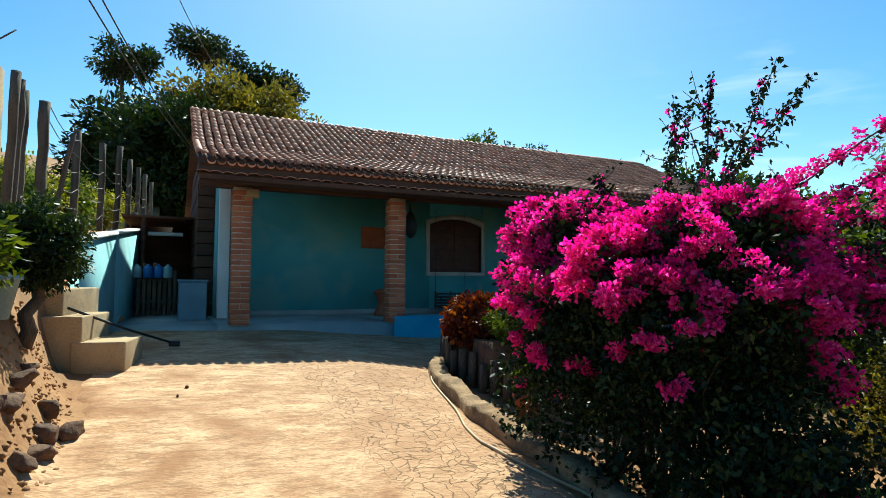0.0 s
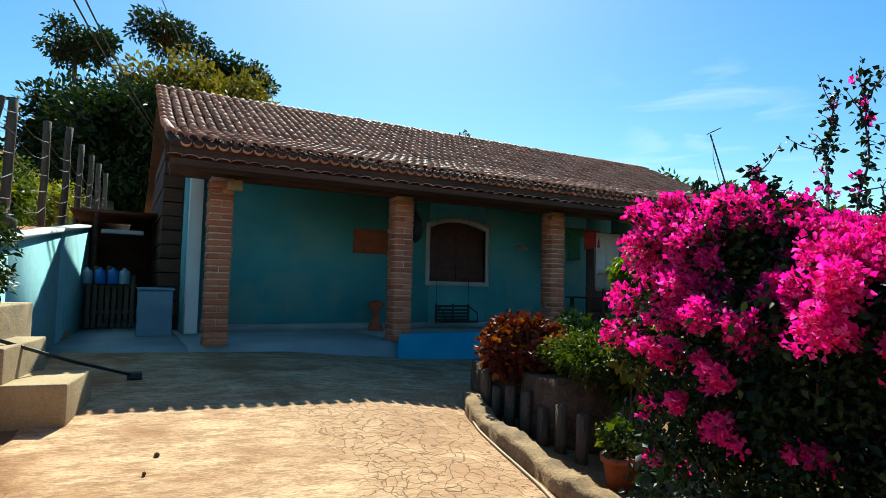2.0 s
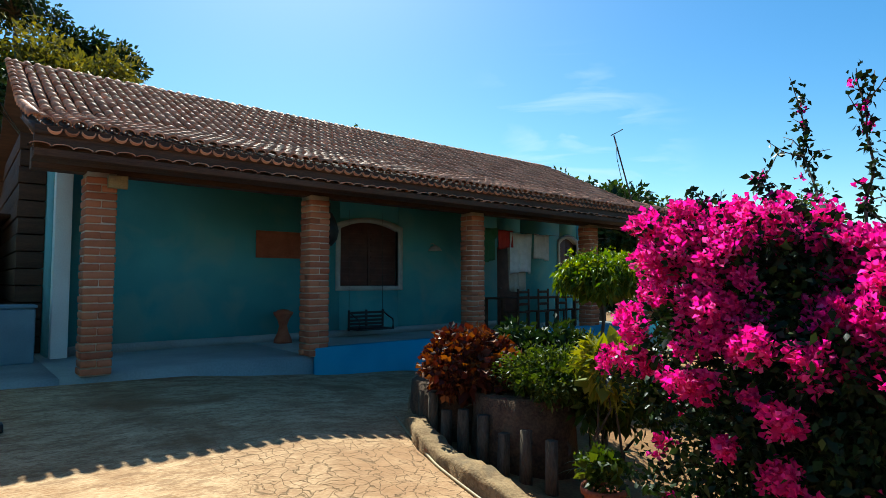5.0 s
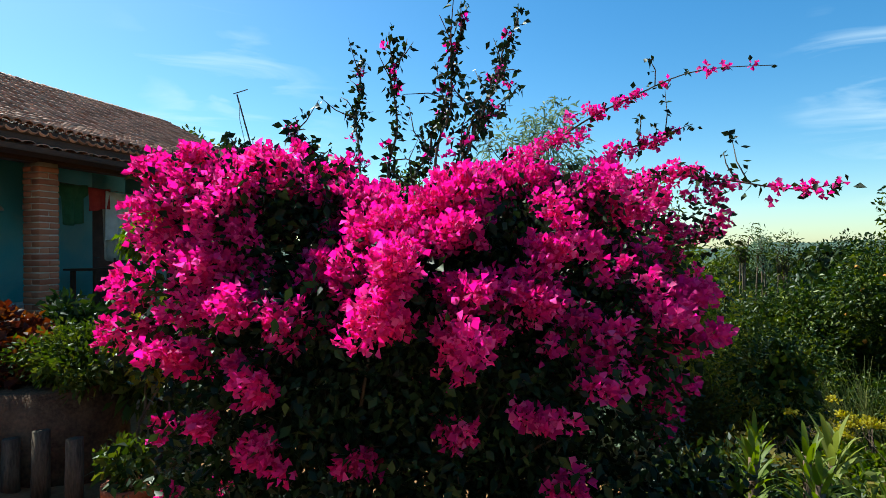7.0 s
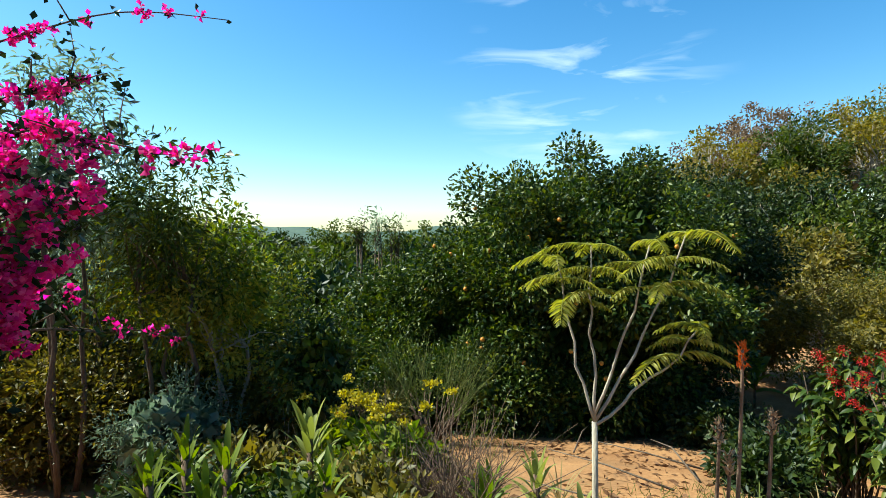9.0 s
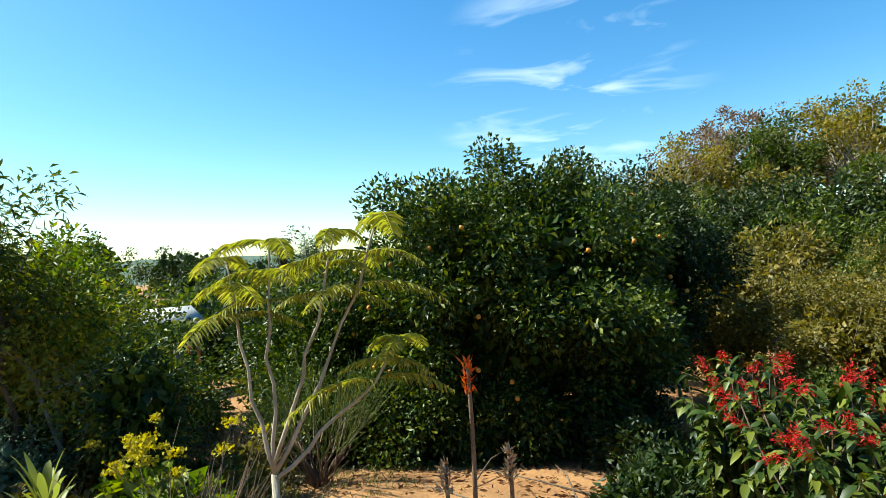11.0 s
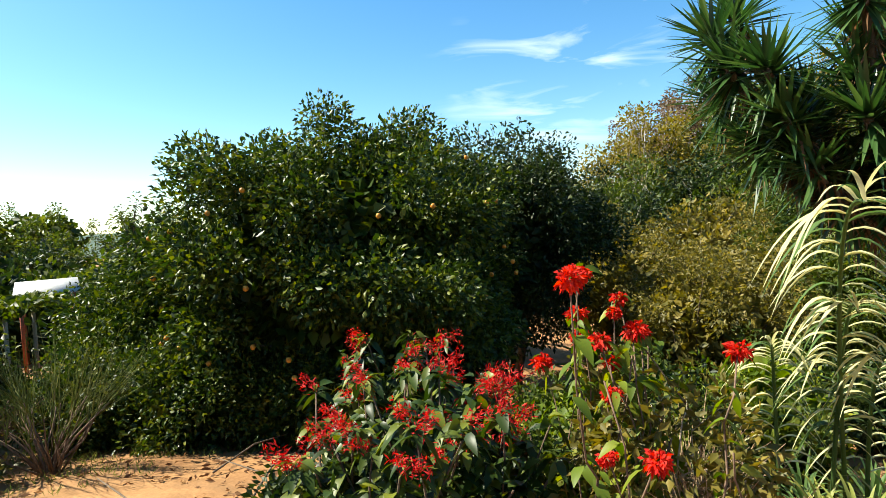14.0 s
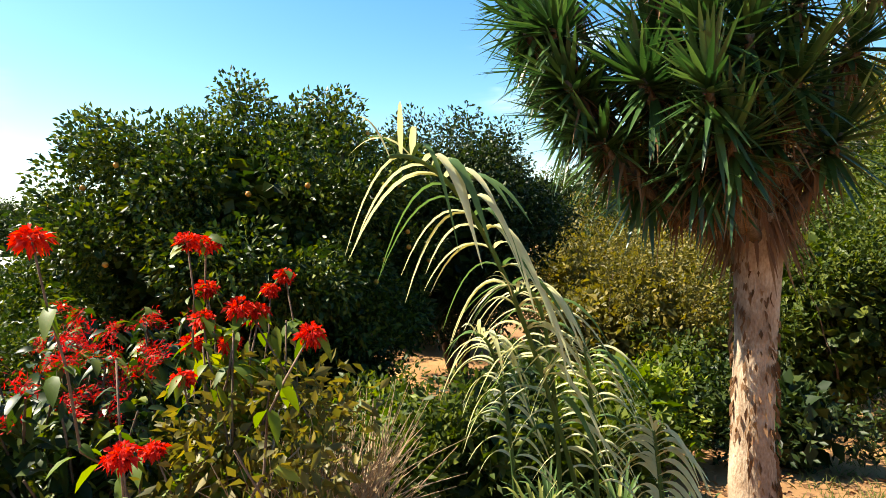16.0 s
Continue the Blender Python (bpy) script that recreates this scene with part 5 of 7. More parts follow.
def bougainvillea():
    t = thing("bougainvillea", "sprawling bougainvillea covered in magenta flowers", "shrub")
    rng = rnd(101)
    c, ax = np.array([3.55, 3.45, 1.12]), radians(112.0)
    e1, e2 = np.array([math.cos(ax), math.sin(ax), 0]), np.array([math.sin(ax), -math.cos(ax), 0])

    def spot(a, up, r):
        h = math.cos(up)
        lump = 1 + 0.09 * math.sin(3 * a + 1) + 0.08 * math.sin(5 * a + 4 * up) + 0.06 * math.sin(9 * a - 6 * up)
        p = c + r * lump * (e1 * 1.38 * math.cos(a) * h + e2 * 0.95 * math.sin(a) * h + np.array([0, 0, 0.76]) * math.sin(up))
        p[2] += 0.42 * r * math.sin(2 * max(up, 0)) * math.cos(a) ** 2
        p[2] = max(p[2], gz(p[0], p[1]) + 0.1)
        return p

    feet = [(3.5, 3.4), (3.35, 3.8), (3.7, 3.1), (3.6, 3.65), (3.3, 3.1)]
    for i in range(46):
        tip = spot(rng.uniform(0, 6.28), rng.uniform(-0.3, 1.4), rng.uniform(0.7, 1.0))
        fx, fy = feet[i % 5]
        root = np.array([fx, fy, gz(fx, fy) - 0.05])
        mid = root * 0.45 + tip * 0.55 + np.array([0, 0, 0.35])
        s = np.linspace(0, 1, 9)[:, None]
        path = root * (1 - s) ** 2 + 2 * mid * s * (1 - s) + tip * s ** 2
        part("stem", Build().tube(path, np.linspace(0.026 if i < 14 else 0.012, 0.004, 9), 6), M_BARK, t, smooth=True)
    lp, lw = [], []

    def bracts(b, p, out, r, k):
        q = p + ball(rng, k, 1.0) * np.array([r, r, r * 0.8])
        w = rng.normal(0, 0.6, (k, 3)) + out * 0.7 + (q - p) / r * 0.8
        ln = rng.uniform(0.026, 0.048, k)
        return b.leaves(q, w, ln, ln * 0.85, 0.35, rng, 0.0, 0.55)

    def panicle(p, size):
        """One flower head: a dome of bracts built from a few knots, with leaves under it."""
        out = (p - c) / np.linalg.norm(p - c)
        b = Build()
        for k in range(rng.integers(3, 7)):
            knot = p + rng.normal(0, 0.5, 3) * size * np.array([1, 1, 0.7]) + out * rng.uniform(-0.2, 0.5) * size
            r = size * rng.uniform(0.45, 0.8)
            bracts(b, knot, out, r, int(5200 * r ** 1.75))
        part("flower_cluster", b, F_BOUG, t)
        lp.append(p - out * 0.13 + ball(rng, 44, 0.2))
        lw.append(rng.normal(0, 0.8, (44, 3)) + out)

    count = 0
    while count < 215:
        a, up = rng.uniform(0, 6.283), rng.uniform(-0.5, 1.45)
        if math.sin(4 * a + 2.2 * up) + math.sin(7 * a - 5 * up + 1) < -0.15 - 0.7 * max(up, 0):
            continue
        if rng.random() > (1.0 if up > 0.28 else 0.6 if up > 0.05 else 0.34):
            continue
        p = spot(a, up, rng.uniform(0.9, 1.05))
        if p[2] < gz(p[0], p[1]) + 0.3:
            continue
        panicle(p, rng.uniform(0.07, 0.145) * (1.0 if up > 0.1 else 0.7))
        count += 1
    for i in range(15):
        panicle(spot(rng.uniform(math.pi * 1.45, math.pi * 2.08), rng.uniform(0.1, 0.95), rng.uniform(0.97, 1.06)), rng.uniform(0.07, 0.12))
    for i in range(16):
        panicle(spot(rng.uniform(math.pi * 0.98, math.pi * 1.42), rng.uniform(-0.15, 0.4), rng.uniform(0.97, 1.06)), rng.uniform(0.055, 0.1))
    for i in range(17):
        p = np.array([4.4 + rng.normal(0, 0.2), 2.15 + rng.normal(0, 0.16), rng.uniform(1.25, 2.1)])
        panicle(p, rng.uniform(0.06, 0.1))
    for i in range(9):
        a = rng.uniform(0, 6.28)
        p = c + e1 * 1.25 * math.cos(a) + e2 * 0.9 * math.sin(a)
        p[2] = gz(p[0], p[1]) + rng.uniform(0.2, 0.55)
        panicle(p, 0.06)
    for i in range(1500):
        p = spot(rng.uniform(0, 6.283), rng.uniform(-1.1, 1.45), rng.uniform(0.5, 0.99))
        lp.append(p + ball(rng, 24, 0.17))
        lw.append(rng.normal(0, 1, (24, 3)))
    for i in range(210):
        a = rng.uniform(0, 6.283)
        p = c + rng.uniform(0.5, 1.0) * (e1 * 1.45 * math.cos(a) + e2 * 0.95 * math.sin(a))
        p[2] = gz(p[0], p[1]) + rng.uniform(0.14, 0.7)
        lp.append(p + ball(rng, 26, 0.16) * np.array([1, 1, 0.8]))
        lw.append(rng.normal(0, 1, (26, 3)))
    for i in range(250):
        p = np.array([3.35, 2.3, 0.0]) + ball(rng, 1, 1.0)[0] * np.array([0.75, 0.75, 0])
        p[2] = gz(p[0], p[1]) + rng.uniform(0.05, 1.0) * (1.1 - 0.6 * math.hypot(p[0] - 3.35, p[1] - 2.3))
        lp.append(p + ball(rng, 26, 0.16))
        lw.append(rng.normal(0, 1, (26, 3)))
    # root, way points and tip of each long shoot, and how far it flowers
    shoots = [([(3.9, 3.8, 1.9), (4.12, 3.78, 2.6), (4.19, 3.86, 3.18)], 0.14), ([(4.0, 3.5, 1.9), (4.3, 3.2, 2.75), (4.49, 3.05, 3.36)], 0.06), ([(4.0, 3.5, 1.9), (4.65, 3.36, 2.75), (5.2, 3.2, 3.38)], 0.05), ([(3.9, 3.9, 1.9), (4.6, 4.3, 2.7), (5.2, 4.5, 3.4)], 0.12), ([(4.0, 3.6, 1.9), (4.12, 3.44, 2.6), (4.03, 3.32, 3.24)], 0.03), ([(3.5, 3.9, 1.9), (3.62, 4.1, 2.25), (3.65, 4.29, 2.47)], 0.2), ([(3.5, 4.3, 1.8), (3.6, 4.5, 2.2), (3.6, 4.65, 2.42)], 0.2), ([(3.7, 4.4, 1.8), (3.75, 4.8, 2.05), (3.75, 5.0, 2.2)], 0.2), ([(3.9, 3.7, 1.9), (4.2, 3.6, 2.4), (4.4, 3.5, 2.85)], 0.1), ([(3.9, 3.4, 1.9), (4.3, 3.4, 2.4), (4.7, 3.1, 2.9)], 0.1),
              ([(3.9, 3.2, 1.75), (4.5, 3.31, 2.05), (4.75, 3.11, 2.28), (4.95, 2.91, 2.53), (5.1, 2.51, 2.75), (5.16, 2.3, 2.91), (5.23, 1.88, 3.05), (5.39, 1.31, 3.09)], 1.0), ([(4.2, 2.9, 1.8), (4.6, 2.27, 2.18), (4.55, 2.02, 2.22), (4.4, 1.62, 2.09), (4.28, 1.22, 2.08)], 0.9), ([(4.0, 3.0, 1.8), (4.6, 2.7, 2.15), (4.95, 2.35, 2.45), (5.0, 1.9, 2.6)], 0.95), ([(3.8, 2.8, 1.2), (4.9, 2.1, 1.2), (5.9, 1.7, 0.95)], 0.3), ([(3.8, 2.7, 1.2), (4.4, 2.25, 1.55), (4.9, 2.05, 1.35)], 0.8), ([(3.8, 2.8, 1.5), (4.5, 2.4, 2.0), (4.95, 2.15, 1.95)], 0.8)]
    for way, flower in shoots:
        pts = np.array(way)
        at = np.linspace(0, len(pts) - 1, 26)
        path = np.stack([np.interp(at, np.arange(len(pts)), pts[:, d]) for d in range(3)], 1)
        for _ in range(3):
            path[1:-1] = path[1:-1] * 0.5 + (path[:-2] + path[2:]) * 0.25
        path += 0.015 * np.sin(np.linspace(0, 19, 26) + pts[0, 1] * 9)[:, None]
        shoot, spray = Build().tube(path, np.linspace(0.012, 0.003, 26), 6), Build()
        for side in range(6):
            i = rng.integers(6, 23)
            end = path[i] + rng.normal(0, 0.13, 3) + np.array([0, 0, 0.13])
            shoot.tube([path[i], (path[i] + end) / 2 + rng.normal(0, 0.02, 3), end], [0.005, 0.004, 0.002], 5)
            u = rng.random((11, 1))
            lp.append(path[i] * (1 - u) + end * u + rng.normal(0, 0.015, (11, 3)))
            lw.append(rng.normal(0, 1, (11, 3)))
        part("shoot", shoot, M_BARK, t, smooth=True)
        k = int(150 * (1.15 - 0.7 * flower))
        i = rng.integers(0, 26, k)
        lp.append(path[i] + rng.normal(0, 0.022, (k, 3)))
        lw.append(rng.normal(0, 0.8, (k, 3)) + np.array([0, 0, -0.2]))
        for j in range(int(34 * flower) + 3):
            u = rng.random() ** (0.85 if flower > 0.5 else 0.45)
            p = path[min(25, int(u * 25))] + rng.normal(0, 0.05 * (1 - u) + 0.012, 3)
            r = 0.024 + 0.075 * (1 - u) ** 1.4 * (flower > 0.5)
            bracts(spray, p, np.array([0, 0, 0.2]), r, int(6 + 75 * (1 - u) ** 1.6 * (flower > 0.5)))
        part("flower_spray", spray, F_BOUG, t)
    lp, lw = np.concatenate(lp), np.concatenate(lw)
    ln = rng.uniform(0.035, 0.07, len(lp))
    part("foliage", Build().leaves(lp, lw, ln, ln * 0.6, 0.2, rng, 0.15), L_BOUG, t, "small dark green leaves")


bougainvillea()

# ---- garden, middle distance ----
citrus, cc, rng = tree("orange_tree", "large dense orange tree with ripening fruit", "tree", (11.7, -4.1), (11.8, -4.35, 0.62), (2.7, 2.85, 2.4), 120000, 0.105, L_CITRUS, M_BARK, 190, 0.34, 0.10, 5, 201, 50, hollow=0.72, lumps=0.15, width=0.5)
fruit = rnd(9)
for i in range(46):
    d = fruit.normal(size=3)
    d[0] = -abs(d[0])
    d /= np.linalg.norm(d)
    p = np.array([11.8, -4.35, 0.62]) + d * np.array([2.7, 2.85, 2.4]) * fruit.uniform(1.0, 1.1)
    if p[2] < -0.9:
        continue
    part("orange", Build().lathe([(0, -0.038), (0.026, -0.029), (0.038, 0), (0.026, 0.029), (0, 0.038)], 9, pose(*p)), M_ORANGE, citrus, smooth=True)
tree("evergreen_tree", "dark rounded evergreen behind the orange tree", "tree", (14.6, -8.4), (14.6, -8.3, 0.8), (2.2, 2.4, 2.4), 42000, 0.12, L_DARK, M_BARK, 150, 0.33, 0.12, 3, 202, 24, hollow=0.7, lumps=0.08)
tree("orange_tree", "smaller citrus tree merging with its neighbour", "tree", (13.2, -0.9), (13.2, -1.0, -0.55), (1.4, 1.4, 1.4), 26000, 0.10, L_CITRUS, M_BARK, 130, 0.27, 0.06, 4, 203, 20, hollow=0.7, lumps=0.1)

MID = [
    (10.5, 2.1, 1.5, 1.5, 1.3, L_SHRUB, 9000, 0.10), (12.3, 3.0, 1.6, 1.8, 1.5, L_DARK, 9000, 0.12), (14.5, 2.4, 1.3, 1.2, 0.35, L_SHRUB, 9000, 0.14), (9.2, 3.8, 1.2, 1.2, 0.9, L_OLIVE, 7000, 0.08), (11.0, 5.5, 1.9, 2.0, 1.9, L_SHRUB, 8000, 0.13), (17.0, 6.6, 2.4, 2.6, 1.6, L_DARK, 8000, 0.16),
    (18.0, -1.2, 2.0, 2.0, 0.75, L_OLIVE, 8000, 0.14), (8.9, 1.3, 0.6, 0.7, 0.7, L_OLIVE, 4200, 0.07), (16.0, 8.0, 2.4, 2.6, 2.2, L_SHRUB, 7000, 0.16), (23.5, 2.6, 2.6, 2.6, 1.1, L_DARK, 7000, 0.18),
    (10.2, -10.3, 1.6, 1.5, 1.5, L_OLIVE, 11000, 0.085), (11.8, -12.4, 1.9, 1.9, 1.9, L_OLIVE, 12000, 0.09), (9.0, -12.8, 1.4, 1.5, 1.7, L_SHRUB, 10000, 0.10), (7.6, -14.2, 1.5, 1.5, 2.0, L_DARK, 9000, 0.11), (13.0, -15.5, 2.2, 2.2, 2.4, L_SHRUB, 9000, 0.14), (16.5, -12.5, 2.2, 2.2, 2.1, L_OLIVE, 9000, 0.12), (10.5, -17.0, 2.0, 2.0, 2.6, L_SHRUB, 8000, 0.14), (19.0, -8.0, 2.4, 2.4, 2.0, L_DARK, 8000, 0.16),
    (10.6, -2.1, 0.95, 0.9, 0.75, L_CITRUS, 8000, 0.10), (10.3, -3.5, 0.8, 0.9, 0.6, L_CITRUS, 7000, 0.10), (10.6, -5.6, 0.8, 0.9, 0.6, L_DARK, 7000, 0.10), (11.0, -0.7, 0.8, 0.8, 0.7, L_CITRUS, 6000, 0.10),
]
for i, (x, y, rx, ry, rz, mat, n, leaf) in enumerate(MID):
    tree("garden_shrub", ("dense mixed green shrub in the garden", "dark leafy garden shrub", "sunlit olive green garden shrub")[0 if mat is L_SHRUB else 1 if mat is L_DARK else 2], "shrub", (x, y), (x, y, gz(x, y) + rz * 0.95), (rx, ry, rz), int(n * 1.5), leaf * 0.85, mat, M_TWIG, 80, 0.22 + 0.02 * rz, 0.05, 4, 300 + i, 26, group="garden shrubs", hollow=0.55, lumps=0.19, inner=0.72)
for i, (x, y, z, rx, rz, n, mat) in enumerate([(8.15, 3.4, 2.35, 0.75, 1.25, 5200, L_GREY), (8.4, 2.35, 1.7, 0.9, 1.2, 4800, L_SHRUB), (9.6, 3.3, 1.6, 0.8, 1.0, 4200, L_GREY), (15.0, -0.35, 1.75, 0.22, 0.6, 420, L_SHRUB), (15.6, -0.85, 1.7, 0.2, 0.6, 420, L_GREY), (15.2, -1.2, 1.5, 0.25, 0.6, 480, L_SHRUB)]):
    tree("feathery_tree", "slender tree with feathery light grey-green leaves", "tree", (x, y), (x, y, z), (rx, rx, rz), n, 0.12, mat, M_BARK, 46 if i < 3 else 9, 0.2 if i < 3 else 0.15, 0.035, 3, 340 + i, 30, group="slender garden trees", width=0.2, lumps=0.4, inner=0, hollow=0.15, droop=0.3)
for i, (x, y, z, rx, rz) in enumerate([(8.7, 1.85, 0.75, 0.85, 0.75), (9.5, 2.6, 0.9, 0.9, 0.9)]):
    tree("olive_shrub", "loose olive-yellow shrub under the slender trees", "shrub", (x, y), (x, y, z), (rx, rx, rz), 5200, 0.075, L_CROTON, M_PALEBARK, 60, 0.17, 0.03, 4, 350 + i, 26, group="olive shrubs", lumps=0.3, inner=0, hollow=0.3)

# woodland to the east and south
WOOD = [(38, -27.5, 7.5, 4.2, L_YELLOWTREE), (42, -33, 9.6, 4.6, L_RUSTTREE), (36, -33, 8.6, 3.4, L_SHRUB), (44, -38, 11.5, 4.8, L_RUSTTREE), (34, -38, 10.0, 4.2, L_YELLOWTREE), (40, -45, 12.0, 5.0, L_SHRUB), (30, -22, 3.2, 3.4, L_SHRUB), (28, -28, 4.2, 3.6, L_DARK), (33, -20, 2.6, 3.0, L_DARK), (26, -33, 5.2, 3.6, L_SHRUB), (22, -38, 7.0, 4.0, L_DARK), (30, -46, 10, 5.0, L_SHRUB), (46, -22, 5.0, 4.0, L_SHRUB), (20, -30, 4.0, 3.4, L_SHRUB), (30, -26, 3.6, 3.2, L_DARK), (32, -30, 5.0, 3.6, L_OLIVE), (37, -24, 3.8, 3.4, L_DARK), (24, -24, 2.2, 3.0, L_SHRUB), (27, -20, 1.6, 2.6, L_DARK), (38, -30, 5.4, 3.4, L_DARK), (22, -20, 1.2, 2.4, L_OLIVE)]
for i, (x, y, top, r, mat) in enumerate(WOOD):
    t, c2, r2 = tree("woodland_tree", {id(L_YELLOWTREE): "tall tree with yellowing autumn crown", id(L_RUSTTREE): "tall sparse tree with rusty brown crown"}.get(id(mat), "tall green tree at the edge of the wood"), "tree", (x, y), (x, y, top - r * 0.85), (r, r, r * 0.95), 6500, 0.30, mat, M_PALEBARK, 70, 0.5, 0.2, 5, 400 + i, 60, group="woodland trees", lumps=0.25, sway=0.4, bottom=-0.3 if mat in (L_YELLOWTREE, L_RUSTTREE) else -0.6, inner=0 if mat in (L_YELLOWTREE, L_RUSTTREE) else 0.5)
FAR = [(72, 23, 5.4, 5), (68, 32, 5.0, 5), (80, 14, 3.6, 4), (60, 18, 1.6, 4), (55, 8, 1.2, 4), (75, 5, 2.0, 5), (64, -2, 1.6, 4), (50, 25, 2.4, 4), (90, 40, 6.0, 6), (70, -12, 1.6, 5), (58, -16, 2.0, 4), (46, 14, 0.8, 3.2), (40, 4, 0.6, 3), (42, 22, 1.6, 3.4), (34, 12, 0.9, 3.0), (30, 18, 1.6, 3.0), (36, 30, 2.6, 3.6), (24, 0.5, -0.1, 2.4), (28, 4.5, 0.1, 2.8), (22.5, 6.0, 0.2, 2.4), (27, -4.5, 0.4, 2.6), (32, -1, 0.2, 2.8), (21, -3.5, 0.2, 2.0)]
for i, (x, y, top, r) in enumerate(FAR):
    tree("distant_tree", "rounded dark green tree far down the valley", "tree", (x, y), (x, y, top - r * 0.6), (r * 1.25, r * 1.25, r * 0.75), 4200, 0.36, L_DARK if i % 3 else L_SHRUB, M_BARK, 46, 0.55, 0.18, 1, 450 + i, 8, group="distant valley trees")
hill = Build()
ha = np.linspace(radians(40), radians(175), 90)
rows = []
for k, (rad, hh) in enumerate(((150, -3), (200, 2.0), (260, 6.0), (330, 3.0))):
    for a in ha:
        rows.append((rad * math.sin(a), rad * math.cos(a), -4 + (hh + 4) * (0.85 + 0.18 * math.sin(a * 9 + k) + 0.08 * math.sin(a * 23 + 2 * k) + 0.05 * math.sin(a * 57))))
hill.add(rows, [(k * 90 + i, k * 90 + i + 1, (k + 1) * 90 + i + 1, (k + 1) * 90 + i) for k in range(3) for i in range(89)])
single("backdrop_hill", hill, M_HILL, "low wooded ridge on the horizon", "hill", "structure", smooth=True)

# shed with a white roof
shed2 = thing("garden_shed", "open garden shed with a pale sheet roof", "shed")
part("roof", Build().box(-0.9, -0.75, 0, 0.9, 0.75, 0.05, pose(19.9, 3.1, 0.2, 0, -9, 20)), M_ZINC, shed2)
for dx, dy in ((-0.7, -0.6), (0.7, -0.6), (-0.7, 0.6), (0.7, 0.6)):
    p = pose(19.9, 3.1, 0, 0, 0, 20) @ Vector((dx, dy, 0))
    part("post", Build().tube([(p.x, p.y, gz(p.x, p.y) - 0.1), (p.x, p.y, 0.2 + dx * 0.158)], 0.05, 8), M_TERRA, shed2)


# ---- garden, near: sapling, stalks, dry shrubs, grasses ----
def fern_sapling():
    t = thing("fern_leaf_sapling", "slender pale-stemmed sapling with ferny yellow-green leaves", "sapling")
    rng = rnd(501)
    foot = np.array([4.1, -0.55, gz(4.1, -0.55) - 0.05])
    fork = np.array([4.12, -0.61, 0.68])
    wood = Build()
    wood.tube([foot, foot * 0.5 + fork * 0.5 + np.array([0.01, -0.03, 0]), fork], [0.021, 0.017, 0.015], 9)
    tips = [(4.25, -0.46, 1.54), (4.2, -0.64, 1.6), (4.05, -0.9, 1.62), (3.98, -1.06, 1.66), (3.95, -1.12, 1.18)]
    starts = [fork + np.array([0, 0, z]) for z in (0, 0.02, 0.04, 0.0, -0.02)]
    fp, fw = [], []
    frond_count = 0
    for st, tip in zip(starts, tips):
        tip = np.array(tip)
        s = np.linspace(0, 1, 9)[:, None]
        out = (st + tip) / 2 + np.array([(tip - st)[0] * 0.08, (tip - st)[1] * 0.1, -0.04])
        path = st * (1 - s) ** 2 + 2 * out * s * (1 - s) + tip * s ** 2
        wood.tube(path + rng.normal(0, 0.012, (9, 3)) * np.sin(s * math.pi), np.linspace(0.0095, 0.004, 9), 7)
        for k in range(8):
            a = k * 0.85 + rng.uniform(0, 1)
            ln = rng.uniform(0.18, 0.38)
            s2 = np.linspace(0, 1, 30)
            spine = path[-1 - (k % 3)] + np.stack([np.cos(a) * s2 * ln, np.sin(a) * s2 * ln, 0.16 * s2 * ln * 2 - 0.55 * ln * s2 ** 2], 1)
            b = Build().tube(spine, np.linspace(0.004, 0.0012, 30), 4)
            d = np.gradient(spine, axis=0)
            d /= np.linalg.norm(d, axis=1)[:, None]
            side = np.cross(d, [0, 0, 1.0])
            for sg in (-1, 1):
                q = spine[2:]
                w = side[2:] * sg + d[2:] * 0.35 + rng.normal(0, 0.12, (len(q), 3)) + np.array([0, 0, -0.25])
                size = (0.2 * ln + 0.01) * np.sin(np.linspace(0.25, 0.95, 28) * math.pi) ** 0.6
                b.leaves(q, w, size, 0.010, 0.1, rng, 0.35)
            part("frond", b, L_FERN, t)
    part("trunk", wood, M_PALEBARK, t, "pale grey branching stem", smooth=True)


fern_sapling()


def dry_stalk(x, y, top, tip_mat, seed, label):
    rng = rnd(seed)
    t = thing("flower_stalk", label, "stalk", "aloe flower stalks")
    base = gz(x, y) - 0.05
    s = np.linspace(0, 1, 8)
    path = np.stack([x + 0.03 * np.sin(s * 3), y + 0.02 * np.cos(s * 4), base + (top - base) * s], 1)
    part("stem", Build().tube(path, np.linspace(0.014, 0.008, 8), 7), M_TWIG, t, smooth=True)
    k = 60
    p = np.repeat(path[-1:], k, 0) + np.stack([rng.normal(0, 0.008, k), rng.normal(0, 0.008, k), -rng.uniform(0, 0.13, k)], 1)
    part("spike", Build().leaves(p, rng.normal(0, 0.5, (k, 3)) + np.array([0, 0, 0.9]), 0.045, 0.012, 0.2, rng), tip_mat, t)


dry_stalk(3.96, -1.37, 1.06, F_ORANGE, 511, "dry brown flower stalk with an orange-red tip")
dry_stalk(3.9, -1.5, 0.72, M_DRY, 512, "withered brown flower stalk in the garden")
dry_stalk(4.0, -1.26, 0.66, M_DRY, 513, "withered brown flower stalk in the garden")
dry_stalk(3.85, -1.2, 0.55, M_DRY, 514, "withered brown flower stalk in the garden")


